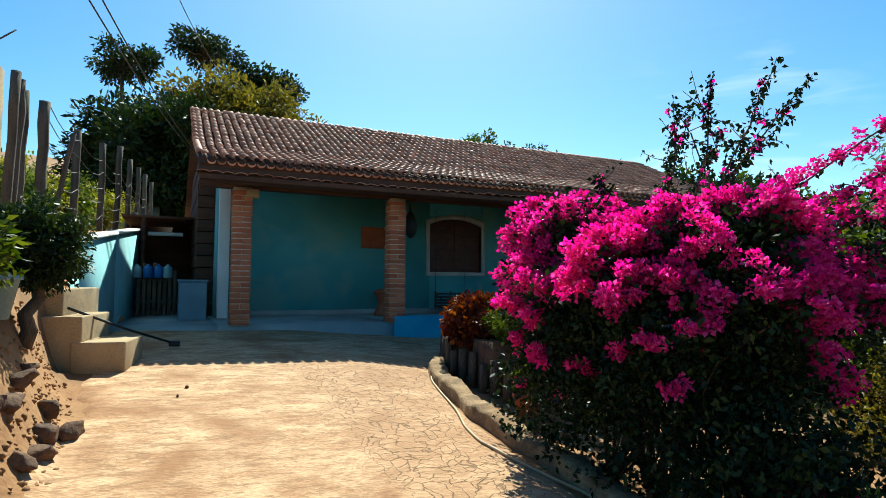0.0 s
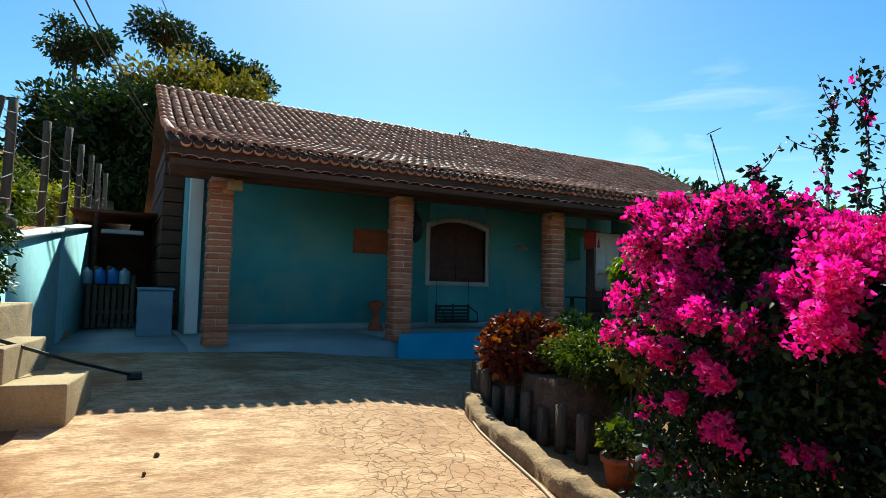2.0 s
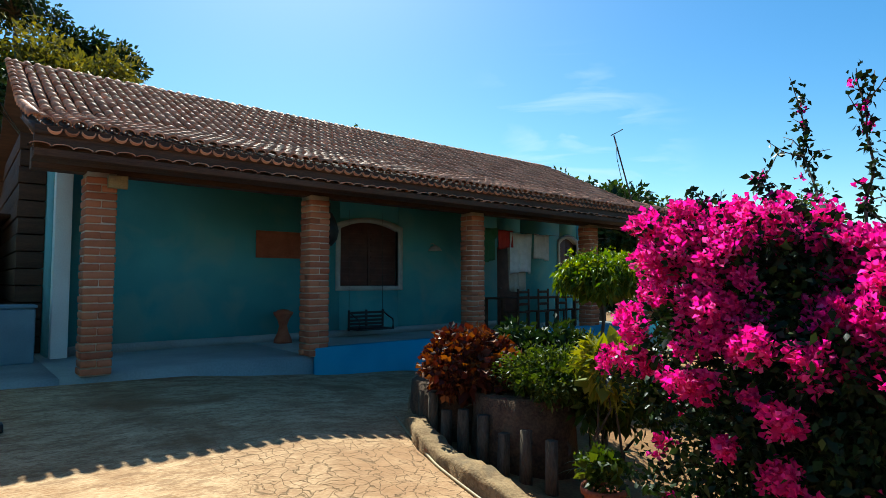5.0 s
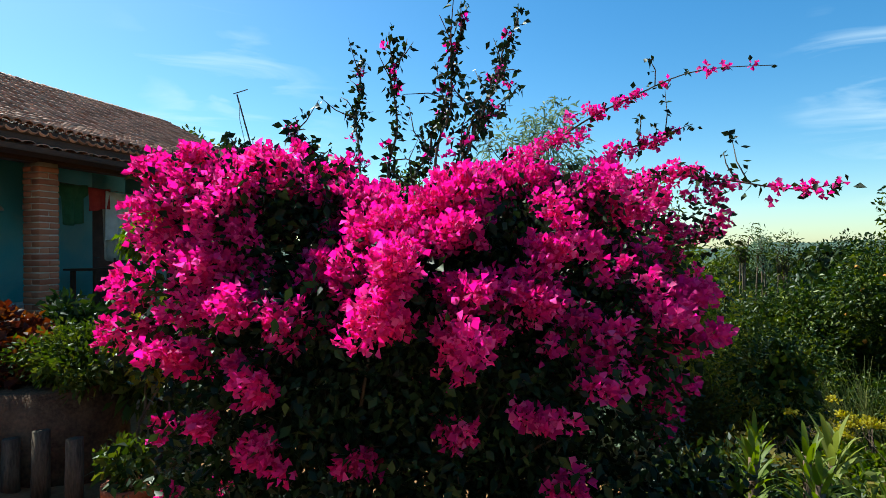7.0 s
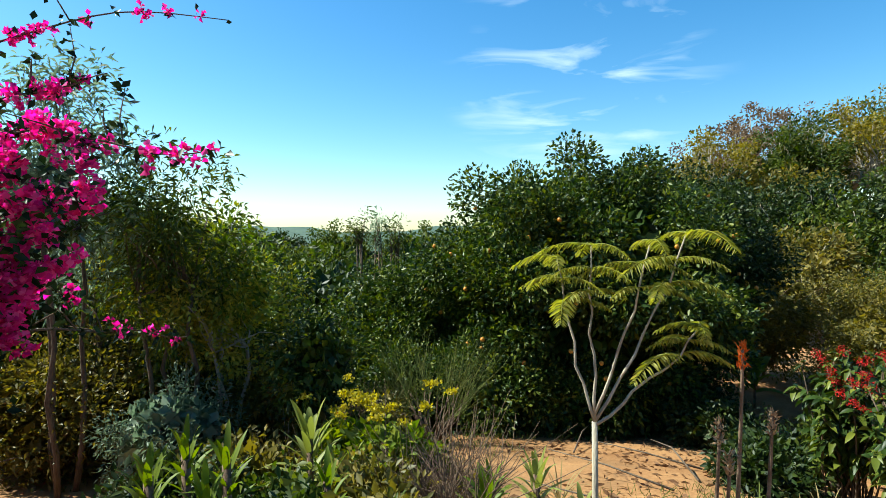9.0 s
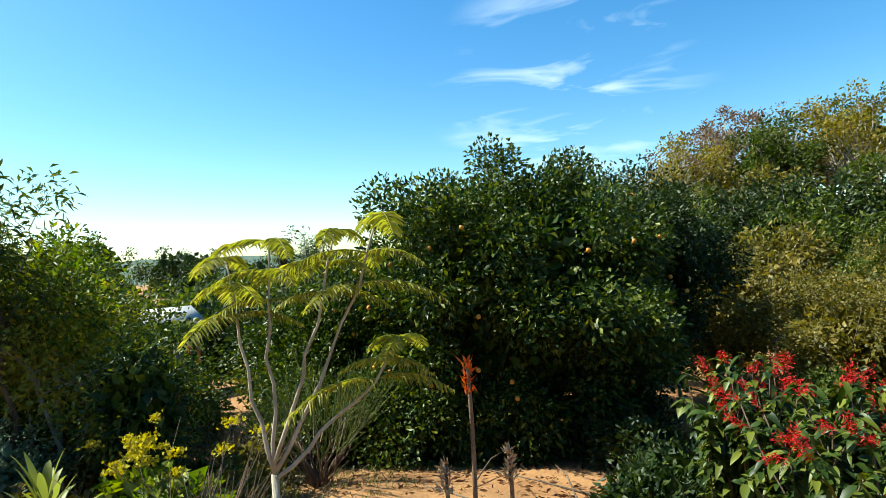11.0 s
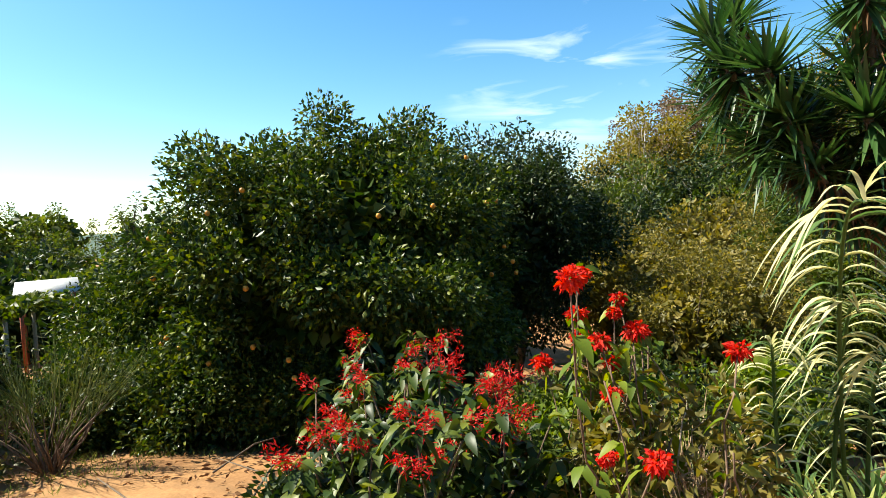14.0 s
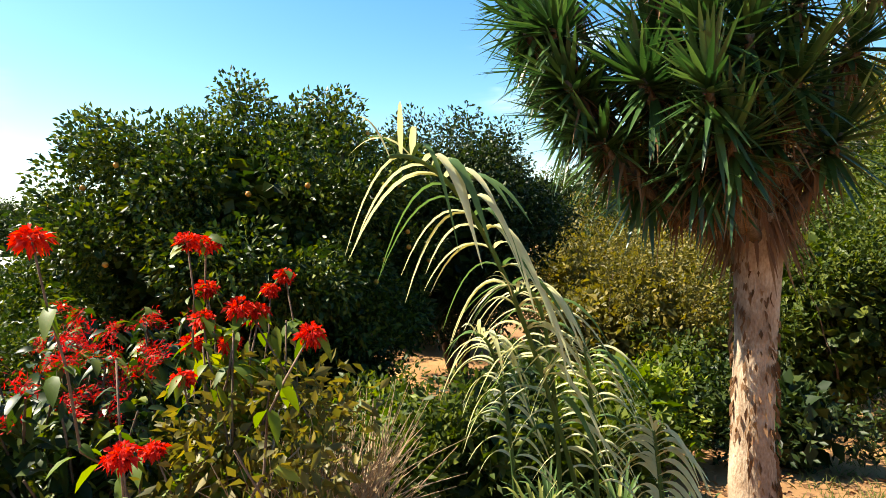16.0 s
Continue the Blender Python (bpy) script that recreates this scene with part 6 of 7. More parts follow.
def broom_shrub(name, label, x, y, h, r, n, seed, mats, lean=0.15):
    """A bare shrub: forking stems that split into many fine twigs."""
    rng = rnd(seed)
    t = thing(name, label, "shrub", "bare twiggy shrubs")
    z = gz(x, y)
    wood, fine = Build(), Build()
    for i in range(n):
        a = rng.uniform(0, 6.28)
        e = np.array([x + math.cos(a) * r * rng.uniform(0.2, 0.7), y + math.sin(a) * r * rng.uniform(0.2, 0.7), z + h * rng.uniform(0.35, 0.6)])
        root = np.array([x + rng.normal(0, 0.05), y + rng.normal(0, 0.05), z - 0.05])
        m = (root + e) / 2 + rng.normal(0, 0.05, 3)
        wood.tube([root, m, e], [0.014, 0.010, 0.007], 5)
        for j in range(9):
            tip = e + np.array([math.cos(a) * r * 0.3, math.sin(a) * r * 0.3, h * 0.42]) * rng.uniform(0.5, 1.25) + rng.normal(0, 0.2, 3) * np.array([1, 1, 0.6])
            q = m * 0.3 + e * 0.7 if j % 2 else e
            fine.tube([q, (q + tip) / 2 + rng.normal(0, 0.03, 3), tip], [0.0042, 0.003, 0.0014], 4, False)
    part("stem_clump", wood, mats[0], t)
    part("branchwork", fine, mats[1], t)


broom_shrub("broom_shrub", "bare twiggy grey-green broom shrub", 9.15, -0.8, 1.45, 1.0, 32, 521, (M_TWIG, L_GRASS))
for i, (x, y, h, rr) in enumerate([(5.15, -0.15, 0.85, 0.5), (5.5, 0.2, 0.65, 0.45), (6.3, 0.95, 0.6, 0.4)]):
    broom_shrub("dry_shrub", "bare dry brown shrub in the garden", x, y, h, rr, 20, 522 + 40 * i, (M_TWIG, M_TWIG))
broom_shrub("dry_shrub", "tangled bare grey shrub under the orange tree", 9.6, 0.4, 0.8, 0.8, 34, 524, (M_TWIG, M_TWIG))

for i, (x, y, n, ln, w, mat, up, st) in enumerate([(5.75, 0.85, 34, 0.46, 0.055, L_STRIPE, 1.3, 0.75), (5.55, 0.65, 26, 0.4, 0.05, L_STRIPE, 1.3, 0.45), (5.2, -0.72, 26, 0.32, 0.045, L_STRIPE, 1.3, 0.5), (4.75, -0.85, 22, 0.28, 0.04, L_STRIPE, 1.3, 0.35), (5.9, -0.6, 22, 0.3, 0.04, L_BRIGHT, 1.3, 0.3), (4.9, -0.25, 22, 0.36, 0.045, L_BRIGHT, 1.3, 0.45), (4.55, 1.65, 34, 0.3, 0.04, L_BRIGHT, 1.3, 0.85), (4.35, 1.35, 32, 0.28, 0.04, L_BRIGHT, 1.3, 0.75), (4.75, 1.3, 32, 0.3, 0.04, L_BRIGHT, 1.3, 0.85), (4.2, 1.8, 28, 0.28, 0.036, L_SHRUB, 1.3, 0.7), (5.0, 0.75, 26, 0.3, 0.036, L_BRIGHT, 1.3, 0.6), (4.95, 1.55, 32, 0.3, 0.04, L_BRIGHT, 1.3, 0.9), (4.1, 1.05, 28, 0.26, 0.036, L_BRIGHT, 1.3, 0.5), (4.7, 0.4, 26, 0.3, 0.036, L_SHRUB, 1.3, 0.45), (4.6, -0.95, 20, 0.4, 0.035, L_CREAM, 1.1, 0.05), (3.15, 1.7, 22, 0.22, 0.03, L_BRIGHT, 1.2, 0.5), (3.35, 1.5, 22, 0.22, 0.03, L_BRIGHT, 1.2, 0.45), (3.3, 1.85, 20, 0.2, 0.03, L_BRIGHT, 1.2, 0.4), (3.6, 1.6, 22, 0.24, 0.03, L_BRIGHT, 1.2, 0.4), (3.8, 1.2, 24, 0.3, 0.034, L_BRIGHT, 1.2, 0.35), (3.6, 0.9, 22, 0.3, 0.03, L_SHRUB, 1.2, 0.25)]):
    strap_plant("strap_leaf_plant", ("cream-edged upright strap-leaved plant" if mat in (L_CREAM, L_STRIPE) else "bright green upright strap-leaved plant"), "plant", (x, y, gz(x, y) + 0.02), n, ln, w, mat, 540 + i, up, 0.35, "strap-leaved plants", st)
for i, (x, y) in enumerate([(6.2, 0.35), (6.45, 0.55), (5.95, 0.1)]):
    z = gz(x, y)
    t, c2, r2 = tree("yellow_flower_bush", "leafy bush topped with yellow flower heads", "bush", (x, y), (x, y, z + 0.5), (0.28, 0.28, 0.3), 700, 0.08, L_BRIGHT, M_DRY, 20, 0.08, 0.012, 4, 560 + i, 10, group="yellow flower bushes")
    for j in range(7):
        k = 56
        p = np.array([x, y, z + 0.95]) + r2.normal(0, 1, 3) * np.array([0.18, 0.18, 0.09]) + r2.normal(0, 0.032, (k, 3)) * np.array([1, 1, 0.4])
        part("flower_head", Build().leaves(p, r2.normal(0, 0.6, (k, 3)) + np.array([0, 0, 0.6]), 0.03, 0.024, 0.2, r2), F_YELLOW, t, "flat yellow flower head")
tree("grey_sage_bush", "soft grey-green sage bush", "bush", (8.0, 2.3), (8.0, 2.3, gz(8.0, 2.3) + 0.6), (0.6, 0.6, 0.55), 4200, 0.07, L_GREY, M_TWIG, 50, 0.12, 0.02, 4, 571, 14, width=0.3)
tree("young_citrus", "young upright citrus bush with small leaves", "bush", (7.6, 0.8), (7.6, 0.8, 0.25), (0.5, 0.5, 0.75), 3600, 0.06, L_CITRUS, M_BARK, 50, 0.13, 0.025, 1, 572, 14)
tree("thin_tree", "thin straight tree at the garden edge", "tree", (8.9, 1.9), (8.8, 1.9, 1.3), (0.8, 0.8, 0.8), 2600, 0.09, L_BRIGHT, M_PALEBARK, 40, 0.18, 0.04, 1, 573, 12, lumps=0.3, inner=0)


def grass_tufts():
    rng = rnd(601)
    b, straw = Build(), Build()
    spots = []
    for _ in range(2600):
        x, y = rng.uniform(2.6, 12), rng.uniform(-12, 2.6)
        if (x - 3.5) ** 2 + (y - 3.5) ** 2 < 2.2:
            continue
        patch = math.sin(x * 1.7 + 0.8 * y) + math.cos(y * 1.3 - x * 0.6)
        bare = 5.6 < x < 9.5 and -6.5 < y < 0.5
        if patch < (0.9 if bare else -0.2):
            continue
        spots.append((x, y))
    sp = np.array(spots)
    k = 9
    p = np.repeat(sp, k, 0) + rng.normal(0, 0.06, (len(sp) * k, 2))
    z = ground_z(p[:, 0], p[:, 1]) - 0.01
    n = len(p)
    way = np.stack([rng.normal(0, 0.45, n), rng.normal(0, 0.45, n), np.ones(n)], 1)
    ln = rng.uniform(0.06, 0.2, n)
    b.leaves(np.column_stack([p, z]), way, ln, 0.008, 0.1, rng, 0.15, 0.3)
    single("grass", b, L_GRASS, "thin patchy garden grass", "grass", "stuff")
    n = 9000
    x, y = rng.uniform(2.7, 12.5, n), rng.uniform(-11, 2.5, n)
    keep = (np.sin(x * 2.3) + np.sin(y * 1.9 + x)) > -0.6
    x, y = x[keep], y[keep]
    way = np.stack([rng.normal(0, 1, len(x)), rng.normal(0, 1, len(x)), np.full(len(x), 0.12)], 1)
    ln = rng.uniform(0.04, 0.14, len(x))
    straw.leaves(np.column_stack([x, y, ground_z(x, y) + 0.01]), way, ln, ln * 0.3, 0.15, rng, 0.05)
    single("leaf_litter", straw, L_DEADLEAF, "dry fallen leaves scattered over the soil", "leaf litter", "stuff")


grass_tufts()
for i, (x, y) in enumerate([(3.55, -1.75), (3.7, -2.0), (3.5, -2.25), (3.9, -2.1), (3.4, -1.5), (3.2, -0.8), (3.32, -1.05), (3.1, -0.55), (3.4, -0.6), (3.6, -0.95), (3.5, -0.3), (4.6, -1.7), (4.9, -2.1), (4.7, -2.5), (5.2, -2.6), (5.0, -3.0), (4.5, -2.2), (6.3, -1.4), (6.8, -0.4), (6.9, 0.7)]):
    strap_plant("tall_grass", "arching clump of dry yellow-green grass", "grass clump", (x, y, gz(x, y)), 34, 0.6, 0.014, L_STRAW if i % 2 else L_GRASS, 620 + i, 1.35, 0.55, "grass clumps")
for i, (x, y, dx, dy) in enumerate([(6.3, -2.6, 1.2, 0.8), (6.6, -3.1, 1.5, -0.4), (5.6, -2.2, 0.6, 1.2), (7.2, -3.6, 1.0, 0.9), (8.5, -2.6, 1.1, -0.8)]):
    z = gz(x, y) + 0.03
    single("fallen_branch", Build().tube([(x, y, z), (x + dx * 0.5, y + dy * 0.5, z + 0.06), (x + dx, y + dy, gz(x + dx, y + dy) + 0.25)], [0.012, 0.009, 0.004], 6), M_GREYWOOD, "dry fallen branch lying on the soil", "branch", group="fallen branches")


# ---- red flowers, cane and yucca ----
def red_bush(name, label, centre, radii, stems, heads, seed, pom, leaf=0.13):
    """Upright stems with drooping leaves, and red heads at the tips."""
    rng = rnd(seed)
    t = thing(name, label, "bush")
    x, y, z = centre
    foot = gz(x, y)
    tips = []
    lp, lw = [], []
    for i in range(stems):
        a = rng.uniform(0, 6.28)
        q = rng.uniform(0.25, 1)
        tip = np.array([x + math.cos(a) * radii[0] * q, y + math.sin(a) * radii[1] * q, z + radii[2] * rng.uniform(-0.75, 1.0) * (1.15 - 0.4 * q)])
        root = np.array([x + rng.normal(0, 0.12), y + rng.normal(0, 0.12), foot - 0.05])
        s = np.linspace(0, 1, 8)[:, None]
        mid = root * 0.5 + tip * 0.5 + np.array([math.cos(a), math.sin(a), 0]) * rng.uniform(-0.05, 0.2) + rng.normal(0, 0.13, 3)
        path = root * (1 - s) ** 2 + 2 * mid * s * (1 - s) + tip * s ** 2
        part("stem", Build().tube(path, np.linspace(0.010, 0.005, 8), 6), M_DRY if pom else M_BARK, t, smooth=True)
        tips.append(tip)
        k = 16 if pom else 42
        at = path[rng.integers(3 if not pom else 4, 8, k)] + rng.normal(0, 0.02, (k, 3))
        lp.append(at)
        lw.append(rng.normal(0, 1, (k, 3)) * np.array([1, 1, 0.5]))
    lp, lw = np.concatenate(lp), np.concatenate(lw)
    ln = leaf * rng.uniform(0.6, 1.2, len(lp))
    part("foliage", Build().broad_leaves(lp, lw, ln, ln * 0.42, rng, 0.55), L_BRIGHT if pom else L_CITRUS, t)
    order = np.argsort([-(p[2] + rng.normal(0, 0.15)) for p in tips])[:heads]
    for i in order:
        p = tips[i]
        if pom:
            k = 80
            d = rng.normal(0, 1, (k, 3))
            d[:, 2] = np.abs(d[:, 2]) * 0.9
            part("flower", Build().leaves(p + rng.normal(0, 0.012, (k, 3)), d, rng.uniform(0.04, 0.075, k), 0.022, 0.25, rng, 0.15), F_RED, t, "double scarlet flower head")
        else:
            k = 85
            h = rng.uniform(0, 0.14, k)
            lean = np.array([p[0] - x, p[1] - y, 0.25]) + rng.normal(0, 0.25, 3)
            lean /= np.linalg.norm(lean)
            q = p + lean * h[:, None] * 1.1 + rng.normal(0, 0.02, (k, 3))
            part("flower", Build().leaves(q, rng.normal(0, 0.7, (k, 3)) + lean * 0.8, rng.uniform(0.018, 0.042, k), 0.008, 0.2, rng, 0.05), F_SPIKE, t, "scarlet flower spike")


red_bush("firespike_bush", "glossy green bush with scarlet flower spikes", (4.75, -4.2, -0.08), (0.78, 0.74, 0.5), 125, 44, 701, False, 0.125)
red_bush("firespike_bush", "glossy green bush with scarlet flower spikes", (5.95, -4.3, 0.0), (0.5, 0.5, 0.5), 46, 14, 702, False, 0.125)


def poinsettia():
    """Pale leggy stems that fork, sparse leaves, and round double heads at the ends."""
    t = thing("poinsettia", "leggy poinsettia with double scarlet flower heads", "bush")
    rng = rnd(703)
    heads = [(3.94, -4.73, 0.98), (4.59, -5.08, 0.94), (4.66, -5.15, 0.92), (4.69, -5.13, 0.70), (4.43, -5.32, 0.63), (4.5, -5.4, 0.6), (4.86, -5.49, 0.73), (4.8, -5.42, 0.66), (4.1, -5.65, 0.55), (3.82, -5.01, 0.23), (4.5, -5.15, 0.58), (4.55, -5.25, 0.45), (4.3, -5.1, 0.36), (4.2, -5.0, 0.1), (4.9, -5.0, 0.4), (5.0, -5.3, 0.5)]
    lp, lw = [], []
    for i in range(30):
        flower = i < len(heads)
        tip = np.array(heads[i]) if flower else np.array([4.4 + rng.normal(0, 0.3), -5.3 + rng.normal(0, 0.28), rng.uniform(0.0, 0.62)])
        fx, fy = 4.42 + rng.normal(0, 0.14), -5.22 + rng.normal(0, 0.14)
        root = np.array([fx, fy, gz(fx, fy) - 0.05])
        s = np.linspace(0, 1, 10)[:, None]
        mid = root * 0.6 + tip * 0.4 + np.array([(tip[0] - fx) * 0.35, (tip[1] - fy) * 0.35, -0.05]) + rng.normal(0, 0.2, 3)
        path = root * (1 - s) ** 2 + 2 * mid * s * (1 - s) + tip * s ** 2 + rng.normal(0, 0.03, (10, 3)) * np.sin(s * math.pi)
        part("stem", Build().tube(path, np.linspace(0.0085, 0.0042, 10), 6), M_TWIG, t, smooth=True)
        k = 20
        lp.append(path[rng.integers(3, 10, k)] + rng.normal(0, 0.02, (k, 3)))
        lw.append(rng.normal(0, 1, (k, 3)) * np.array([1, 1, 0.5]) + np.array([0, 0, -0.3]))
        if flower:
            k = 150
            d = rng.normal(0, 1, (k, 3))
            d /= np.linalg.norm(d, axis=1)[:, None]
            size = rng.uniform(0.75, 1.15)
            part("flower", Build().leaves(tip + d * np.array([0.05, 0.05, 0.035]) * size * rng.uniform(0.2, 1, (k, 1)), d + rng.normal(0, 0.5, (k, 3)), rng.uniform(0.02, 0.042, k) * size, 0.018, 0.3, rng, 0.3), F_RED, t, "double scarlet flower head")
    lp, lw = np.concatenate(lp), np.concatenate(lw)
    ln = rng.uniform(0.05, 0.13, len(lp))
    part("foliage", Build().broad_leaves(lp, lw, ln, ln * 0.5, rng, 0.6), L_BRIGHT, t)


poinsettia()
tree("leafy_underplant", "pale olive leafy plant among the poinsettia stems", "plant", (4.5, -5.45), (4.45, -5.4, 0.02), (0.45, 0.45, 0.36), 1500, 0.08, L_OLIVE, M_PALEBARK, 34, 0.12, 0.015, 4, 706, 16, lumps=0.3, inner=0)


def arching_cane(foot, tip, bow, n, length, width, seed, label):
    rng = rnd(seed)
    t = thing("striped_cane", label, "cane", "striped canes")
    root, tip = np.array(foot, float), np.array(tip, float)
    mid = np.array(bow, float)
    mid = 2 * mid - 0.5 * (root + tip)
    s = np.linspace(0, 1, 24)[:, None]
    path = root * (1 - s) ** 2 + 2 * mid * s * (1 - s) + tip * s ** 2
    part("stem", Build().tube(path, np.linspace(0.016, 0.008, 24), 7), L_CANE, t, smooth=True)
    for i in range(n):
        u = 0.25 + 0.75 * i / (n - 1)
        p = path[min(23, int(u * 23))]
        d = path[min(23, int(u * 23) + 0)] - path[max(0, int(u * 23) - 1)]
        d /= np.linalg.norm(d) + 1e-9
        side = np.cross(d, [0.0, 0.0, 1.0])
        side /= np.linalg.norm(side) + 1e-9
        sg = 1 if i % 2 else -1
        way = side * sg * rng.uniform(0.6, 1.1) * min(1.0, 5 * (1 - u) + 0.25) + d * rng.uniform(0.2, 0.6) + np.array([0, 0, 0.4 + 7.0 * max(0, u - 0.9)])
        part("leaf", Build().blade(p, way, length * (1.0 if u < 0.93 else 0.7) * rng.uniform(0.8, 1.15), width * (1.0 if u < 0.9 else 0.5) * rng.uniform(0.8, 1.1), (1.15 if u < 0.93 else 0.6) * rng.uniform(0.7, 1.3), 9), L_CREAM if rng.random() < (0.75 if seed != 714 else 1.0) else L_CANE, t)


arching_cane((4.98, -7.25, gz(4.98, -7.25)), (3.70, -5.96, 1.21), (4.36, -6.55, 0.70), 50, 0.46, 0.05, 711, "tall arching cane with cream-striped drooping leaves")
arching_cane((4.9, -7.0, gz(4.9, -7.0)), (4.25, -6.55, 0.62), (4.62, -6.85, 0.3), 44, 0.42, 0.042, 712, "arching cane with cream-striped leaves")
arching_cane((4.8, -7.2, gz(4.8, -7.2)), (4.4, -6.95, 0.3), (4.65, -7.1, -0.05), 38, 0.40, 0.04, 713, "arching cane with cream-striped leaves")
arching_cane((4.42, -7.42, gz(4.42, -7.42)), (4.36, -7.3, -0.12), (4.41, -7.36, -0.4), 30, 0.36, 0.05, 714, "low cane shoot with bold cream stripes")
arching_cane((5.1, -6.8, gz(5.1, -6.8)), (4.8, -6.5, 0.35), (5.0, -6.7, -0.05), 38, 0.38, 0.04, 715, "arching cane with cream-striped leaves")
for i, (x, y) in enumerate([(4.6, -7.2), (4.9, -7.4), (4.75, -6.8), (5.1, -7.0), (4.45, -6.75), (4.3, -7.5)]):
    strap_plant("cane_thicket", "green strappy undergrowth round the canes", "plant", (x, y, gz(x, y)), 30, 0.55, 0.026, L_CANE if i % 2 else L_STRIPE, 720 + i, 1.3, 0.5, "undergrowth round the canes", 0.3)


def yucca():
    t = thing("yucca_tree", "giant yucca with a thick trunk and spiky leaf rosettes", "yucca tree")
    rng = rnd(801)
    x, y = 5.42, -8.72
    foot = gz(x, y) - 0.1
    s = np.linspace(0, 1, 14)
    r = np.interp(s, [0, 0.08, 0.3, 0.7, 0.85, 1], [0.23, 0.165, 0.145, 0.14, 0.165, 0.21]) * (1 + rng.normal(0, 0.02, 14))
    top = 0.95
    path = np.stack([x + 0.02 * np.sin(s * 5), y + 0.02 * np.cos(s * 4), foot + (top - foot) * s], 1)
    part("trunk", Build().tube(path, r, 18), M_YUCBARK, t, "rough pale brown trunk", smooth=True)
    flakes = Build()
    k = 500
    a, h = rng.uniform(0, 6.28, k), rng.uniform(foot, top, k)
    p = np.column_stack([x + np.cos(a) * 0.142, y + np.sin(a) * 0.142, h])
    flakes.leaves(p, np.column_stack([np.cos(a) * 0.3, np.sin(a) * 0.3, -np.ones(k)]), rng.uniform(0.05, 0.12, k), 0.03, 0.3, rng)
    part("bark_flakes", flakes, L_DEADLEAF, t)
    heads = [(5.5, -7.35, 1.9), (5.12, -7.7, 1.83), (5.6, -7.3, 2.3), (5.45, -7.55, 1.5), (4.9, -8.0, 2.1), (4.85, -8.6, 1.8), (5.4, -8.1, 1.45), (4.9, -8.3, 2.05), (4.95, -9.0, 1.45), (5.6, -7.5, 1.75), (5.55, -7.85, 1.25), (4.85, -8.6, 2.3), (5.3, -8.75, 2.4), (5.5, -8.1, 2.5), (5.9, -8.0, 2.1), (5.8, -8.7, 2.7), (5.1, -9.3, 2.1), (5.6, -9.5, 1.9), (6.1, -9.1, 2.3), (6.2, -8.4, 1.9), (5.0, -8.9, 2.9), (5.2, -7.8, 2.8), (5.1, -9.5, 2.7), (5.35, -7.9, 2.15), (5.0, -8.5, 1.55), (5.2, -8.25, 1.75), (6.3, -7.4, 2.2), (6.15, -7.25, 2.7), (6.0, -7.5, 1.75), (6.4, -7.7, 3.0), (5.9, -7.2, 2.4), (4.8, -8.1, 1.4), (5.05, -8.0, 1.3), (5.25, -8.2, 1.3), (5.7, -8.2, 1.35), (4.75, -7.9, 1.7)]
    for hx, hy, hz in heads:
        tip = np.array([hx, hy, hz])
        root = np.array([x + rng.normal(0, 0.08), y + rng.normal(0, 0.08), 0.75])
        s = np.linspace(0, 1, 9)[:, None]
        mid = root * 0.5 + tip * 0.5 + np.array([(hx - x) * 0.18, (hy - y) * 0.18, -0.12])
        pth = root * (1 - s) ** 2 + 2 * mid * s * (1 - s) + tip * s ** 2
        part("branch", Build().tube(pth, np.linspace(0.05, 0.03, 9), 9), M_BARK, t, smooth=True)
        out = tip - root
        out /= np.linalg.norm(out)
        b = Build()
        for i in range(92):
            u = i / 92
            d = rng.normal(0, 1, 3)
            d -= out * (d @ out)
            d /= np.linalg.norm(d)
            way = out * (1.15 - 1.75 * u) + d * (0.35 + 0.9 * u)
            b.blade(tip - out * 0.16 * u, way, 0.46 * rng.uniform(0.8, 1.15), 0.043, 0.02 + 0.1 * u, 5, 0, (0.7, 1.0, 0.85, 0.55, 0.04))
        part("rosette", b, L_YUCCA, t, "spiky dark green leaf rosette")
        dead = Build()
        for i in range(40):
            d = rng.normal(0, 1, 3)
            d[2] = -abs(d[2]) - 0.6
            dead.blade(tip - out * rng.uniform(0.12, 0.45), d, rng.uniform(0.2, 0.42), 0.022, 0.25, 4, 0, (0.8, 1.0, 0.6, 0.05))
        part("dead_skirt", dead, L_DEADLEAF, t, "brown hanging dead leaves")
    skirt = Build()
    for i in range(240):
        a = rng.uniform(0, 6.28)
        h = rng.uniform(0.75, 1.35)
        skirt.blade((x + math.cos(a) * 0.24, y + math.sin(a) * 0.24, h), (math.cos(a) * 0.5, math.sin(a) * 0.5, -1 + rng.normal(0, 0.2)), rng.uniform(0.2, 0.4), 0.026, 0.15, 4, 0, (0.8, 1.0, 0.6, 0.05))
    part("leaf_skirt", skirt, L_DEADLEAF, t, "rust-brown skirt of dead leaves")


yucca()
strap_plant("banana_plant", "young banana plant with broad bright leaves", "banana plant", (19.5, -14.5, gz(19.5, -14.5)), 9, 1.9, 0.45, L_BRIGHT, 811, 1.2, 0.45, "", 1.0)
strap_plant("banana_plant", "young banana plant with broad bright leaves", "banana plant", (13.4, -9.8, gz(13.4, -9.8)), 8, 1.1, 0.28, L_BRIGHT, 812, 1.2, 0.45, "", 0.9)

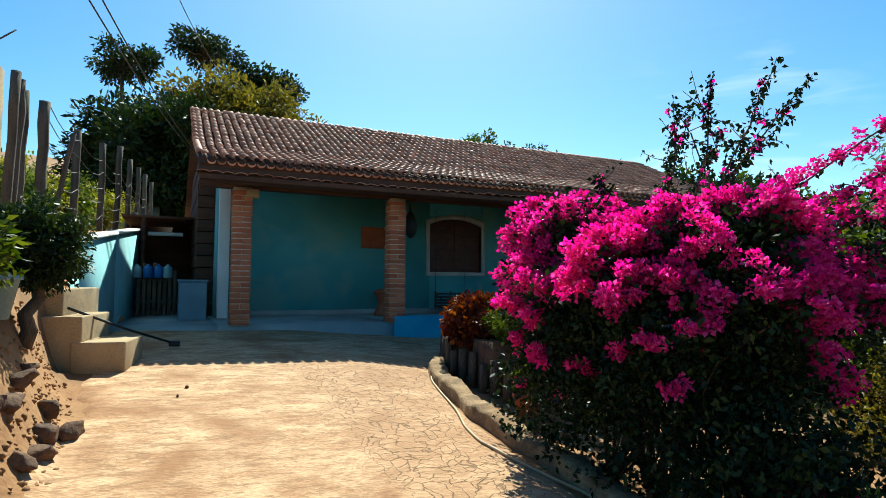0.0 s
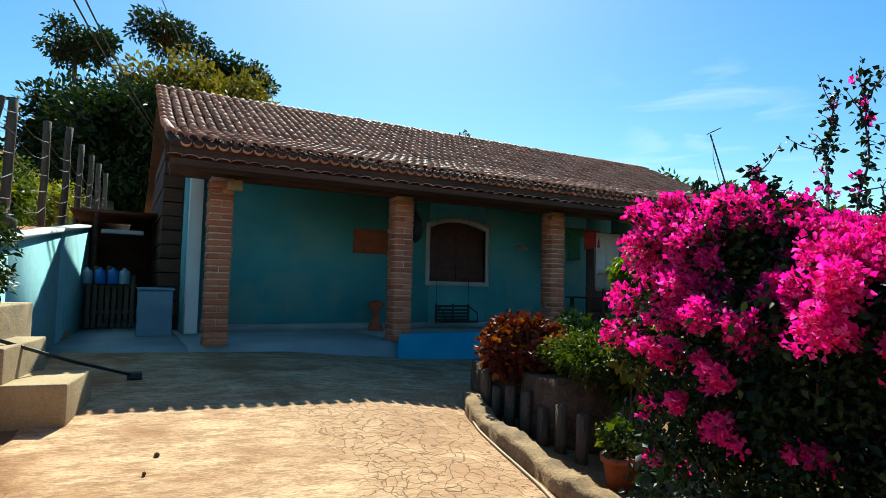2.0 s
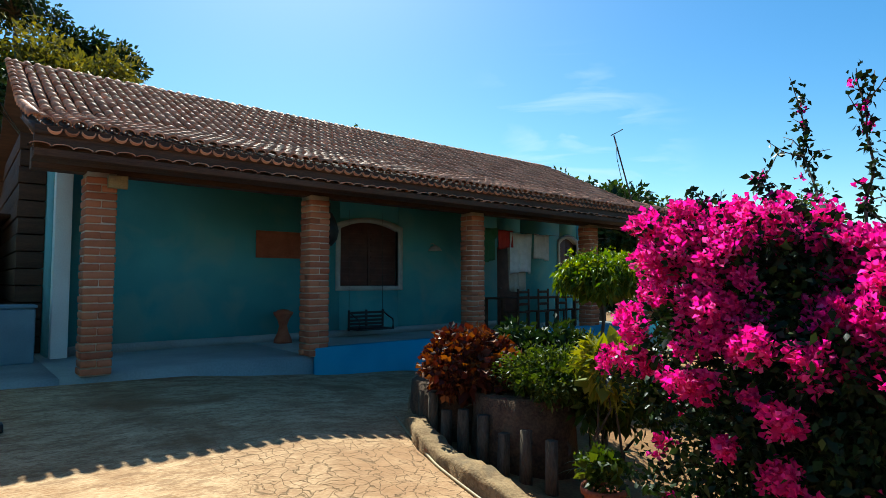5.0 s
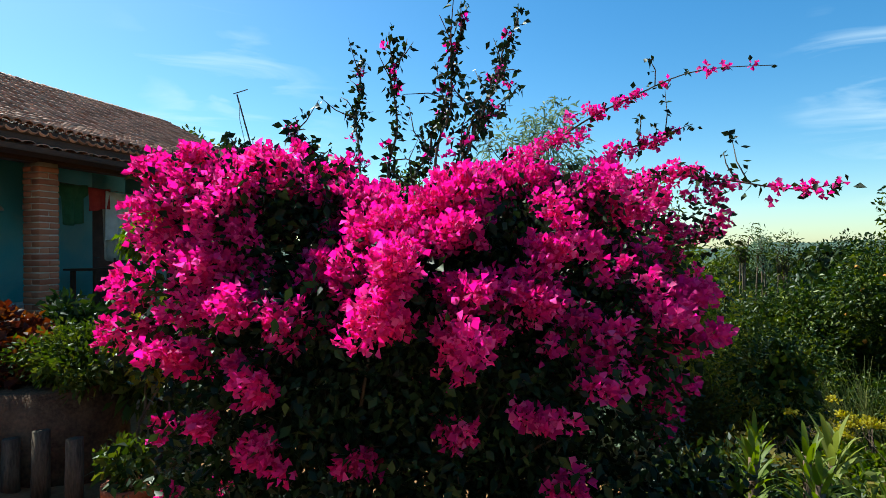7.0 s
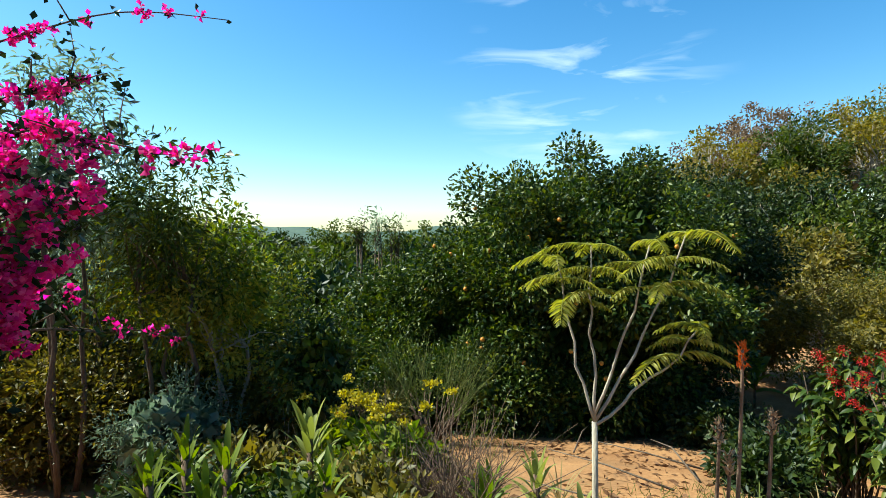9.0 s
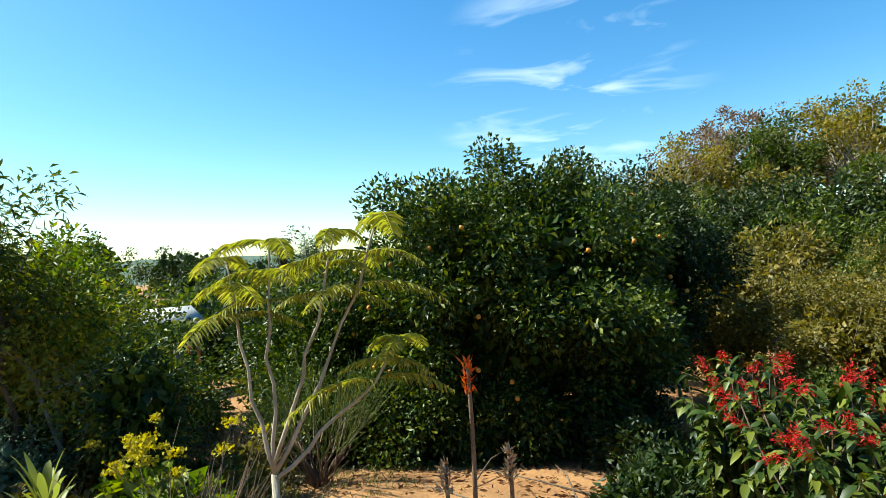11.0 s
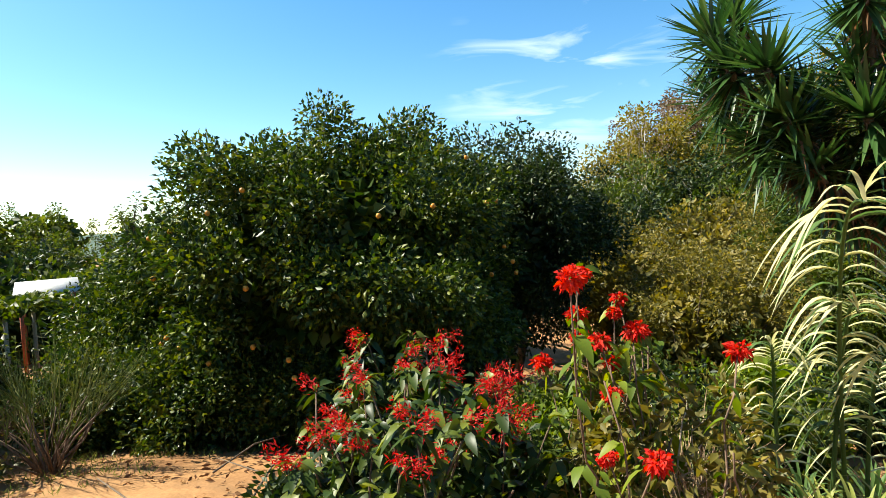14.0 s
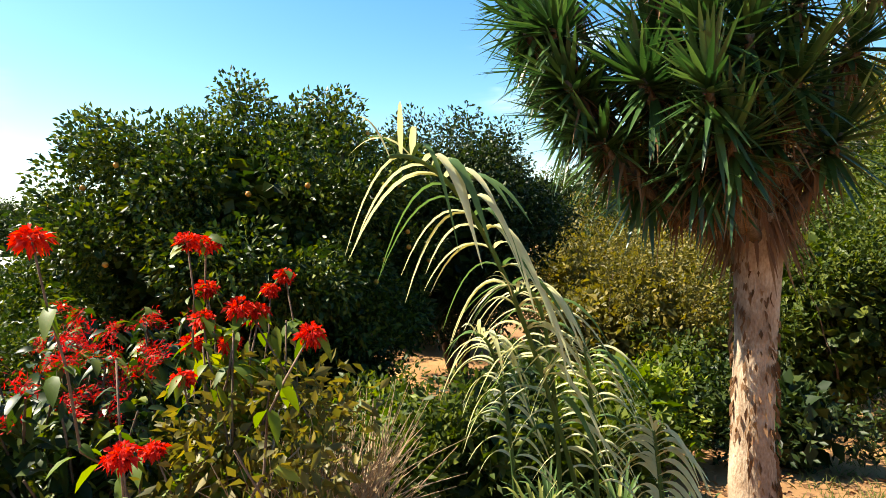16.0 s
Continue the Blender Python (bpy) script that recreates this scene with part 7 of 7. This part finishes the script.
# undergrowth between the flowers and the trees; low L_DARK ones near (6.95, -4.2) stand in for tree shade
UNDER = [(5.75, -5.3, 0.5, 0.4, L_SHRUB), (6.4, -5.9, 0.6, 0.45, L_BRIGHT), (6.0, -6.6, 0.55, 0.5, L_SHRUB), (6.9, -7.2, 0.7, 0.55, L_DARK), (7.6, -6.2, 0.7, 0.5, L_SHRUB), (6.3, -7.9, 0.6, 0.5, L_SHRUB), (7.2, -8.6, 0.8, 0.7, L_BRIGHT), (5.2, -4.7, 0.35, 0.3, L_BRIGHT), (8.4, -7.9, 0.8, 0.7, L_SHRUB), (7.0, -10.2, 0.8, 0.6, L_DARK), (8.3, -10.0, 0.8, 0.8, L_SHRUB), (5.5, -6.0, 0.4, 0.35, L_SHRUB), (6.35, -3.65, 0.42, 0.2, L_DARK), (6.95, -4.2, 0.5, 0.28, L_DARK), (8.7, -5.0, 0.6, 0.4, L_DARK), (6.8, 0.9, 0.4, 0.3, L_OLIVE), (7.2, 0.0, 0.35, 0.22, L_OLIVE), (5.2, 0.5, 0.3, 0.3, L_OLIVE), (4.9, 0.95, 0.35, 0.35, L_SHRUB), (6.0, 1.4, 0.45, 0.4, L_OLIVE), (5.3, 1.75, 0.4, 0.4, L_DARK), (5.85, -0.05, 0.28, 0.2, L_OLIVE), (7.9, 0.4, 0.4, 0.3, L_DARK), (4.45, 0.5, 0.25, 0.3, L_OLIVE), (8.7, 0.0, 0.45, 0.35, L_OLIVE)]
for i, (x, y, rr, h, mat) in enumerate(UNDER):
    tree("low_shrub", "low mixed undergrowth shrub in the garden, a few added as dark shade", "shrub", (x, y), (x, y, gz(x, y) + h * 0.8), (rr, rr, h), 2600, 0.085, mat, M_TWIG, 40, 0.14, 0.02, 4, 830 + i, 10, group="undergrowth", lumps=0.25)
broom_shrub("dry_shrub", "bare pale stems beside the poinsettia", 4.75, -5.75, 0.85, 0.35, 24, 851, (M_PALEBARK, M_DRY))
broom_shrub("dry_shrub", "bare pale stems beside the poinsettia", 4.35, -5.45, 0.8, 0.35, 18, 852, (M_PALEBARK, M_DRY))
for i, (x, y) in enumerate([(3.6, -4.4), (3.8, -5.0), (3.55, -5.4), (3.9, -6.2), (3.7, -3.6), (4.2, -3.2), (3.9, -6.9)]):
    strap_plant("low_grass", "low green grass tuft at the path edge", "grass clump", (x, y, gz(x, y)), 24, 0.22, 0.014, L_GRASS, 860 + i, 1.2, 0.5, "grass tufts at the path")
single("flat_stone", Build().bevel_box(10.6, 0.9, gz(10.9, 1.2) - 0.03, 11.4, 1.5, gz(10.9, 1.2) + 0.08, 0.02), M_ZINC, "pale flat slab lying under the trees", "slab")
feeder = thing("green_stool", "small green garden stool on the slab", "stool")
fz = gz(10.9, 1.2) + 0.08
part("seat", Build().bevel_box(10.85, 1.05, fz + 0.2, 11.1, 1.3, fz + 0.24, 0.01), L_BRIGHT, feeder)
for dx in (0.0, 0.2):
    for dy in (0.0, 0.2):
        part("leg", Build().bevel_box(10.86 + dx, 1.06 + dy, fz, 10.89 + dx, 1.09 + dy, fz + 0.2, 0.004), L_BRIGHT, feeder)

# vine over the pergola by the shed
pergola = thing("vine_pergola", "broad-leaved vine spreading over a thin pole pergola", "pergola")
for x, y in ((14.6, 1.9), (14.9, 3.4), (16.6, 2.2), (16.8, 3.8)):
    part("pole", Build().tube([(x, y, gz(x, y) - 0.1), (x + 0.05, y, 0.12)], [0.05, 0.04], 8), M_PALEBARK, pergola, smooth=True)
vr = rnd(871)
k = 1500
vp = np.column_stack([vr.uniform(14.2, 17.2, k), vr.uniform(1.6, 4.4, k), 0.14 + 0.07 * vr.normal(0, 1, k)])
vl = vr.uniform(0.12, 0.2, k)
part("vine", Build().leaves(vp, vr.normal(0, 1, (k, 3)) * np.array([1, 1, 0.4]), vl, vl * 0.85, 0.2, vr, 0.2, 0.5), L_SHRUB, pergola)
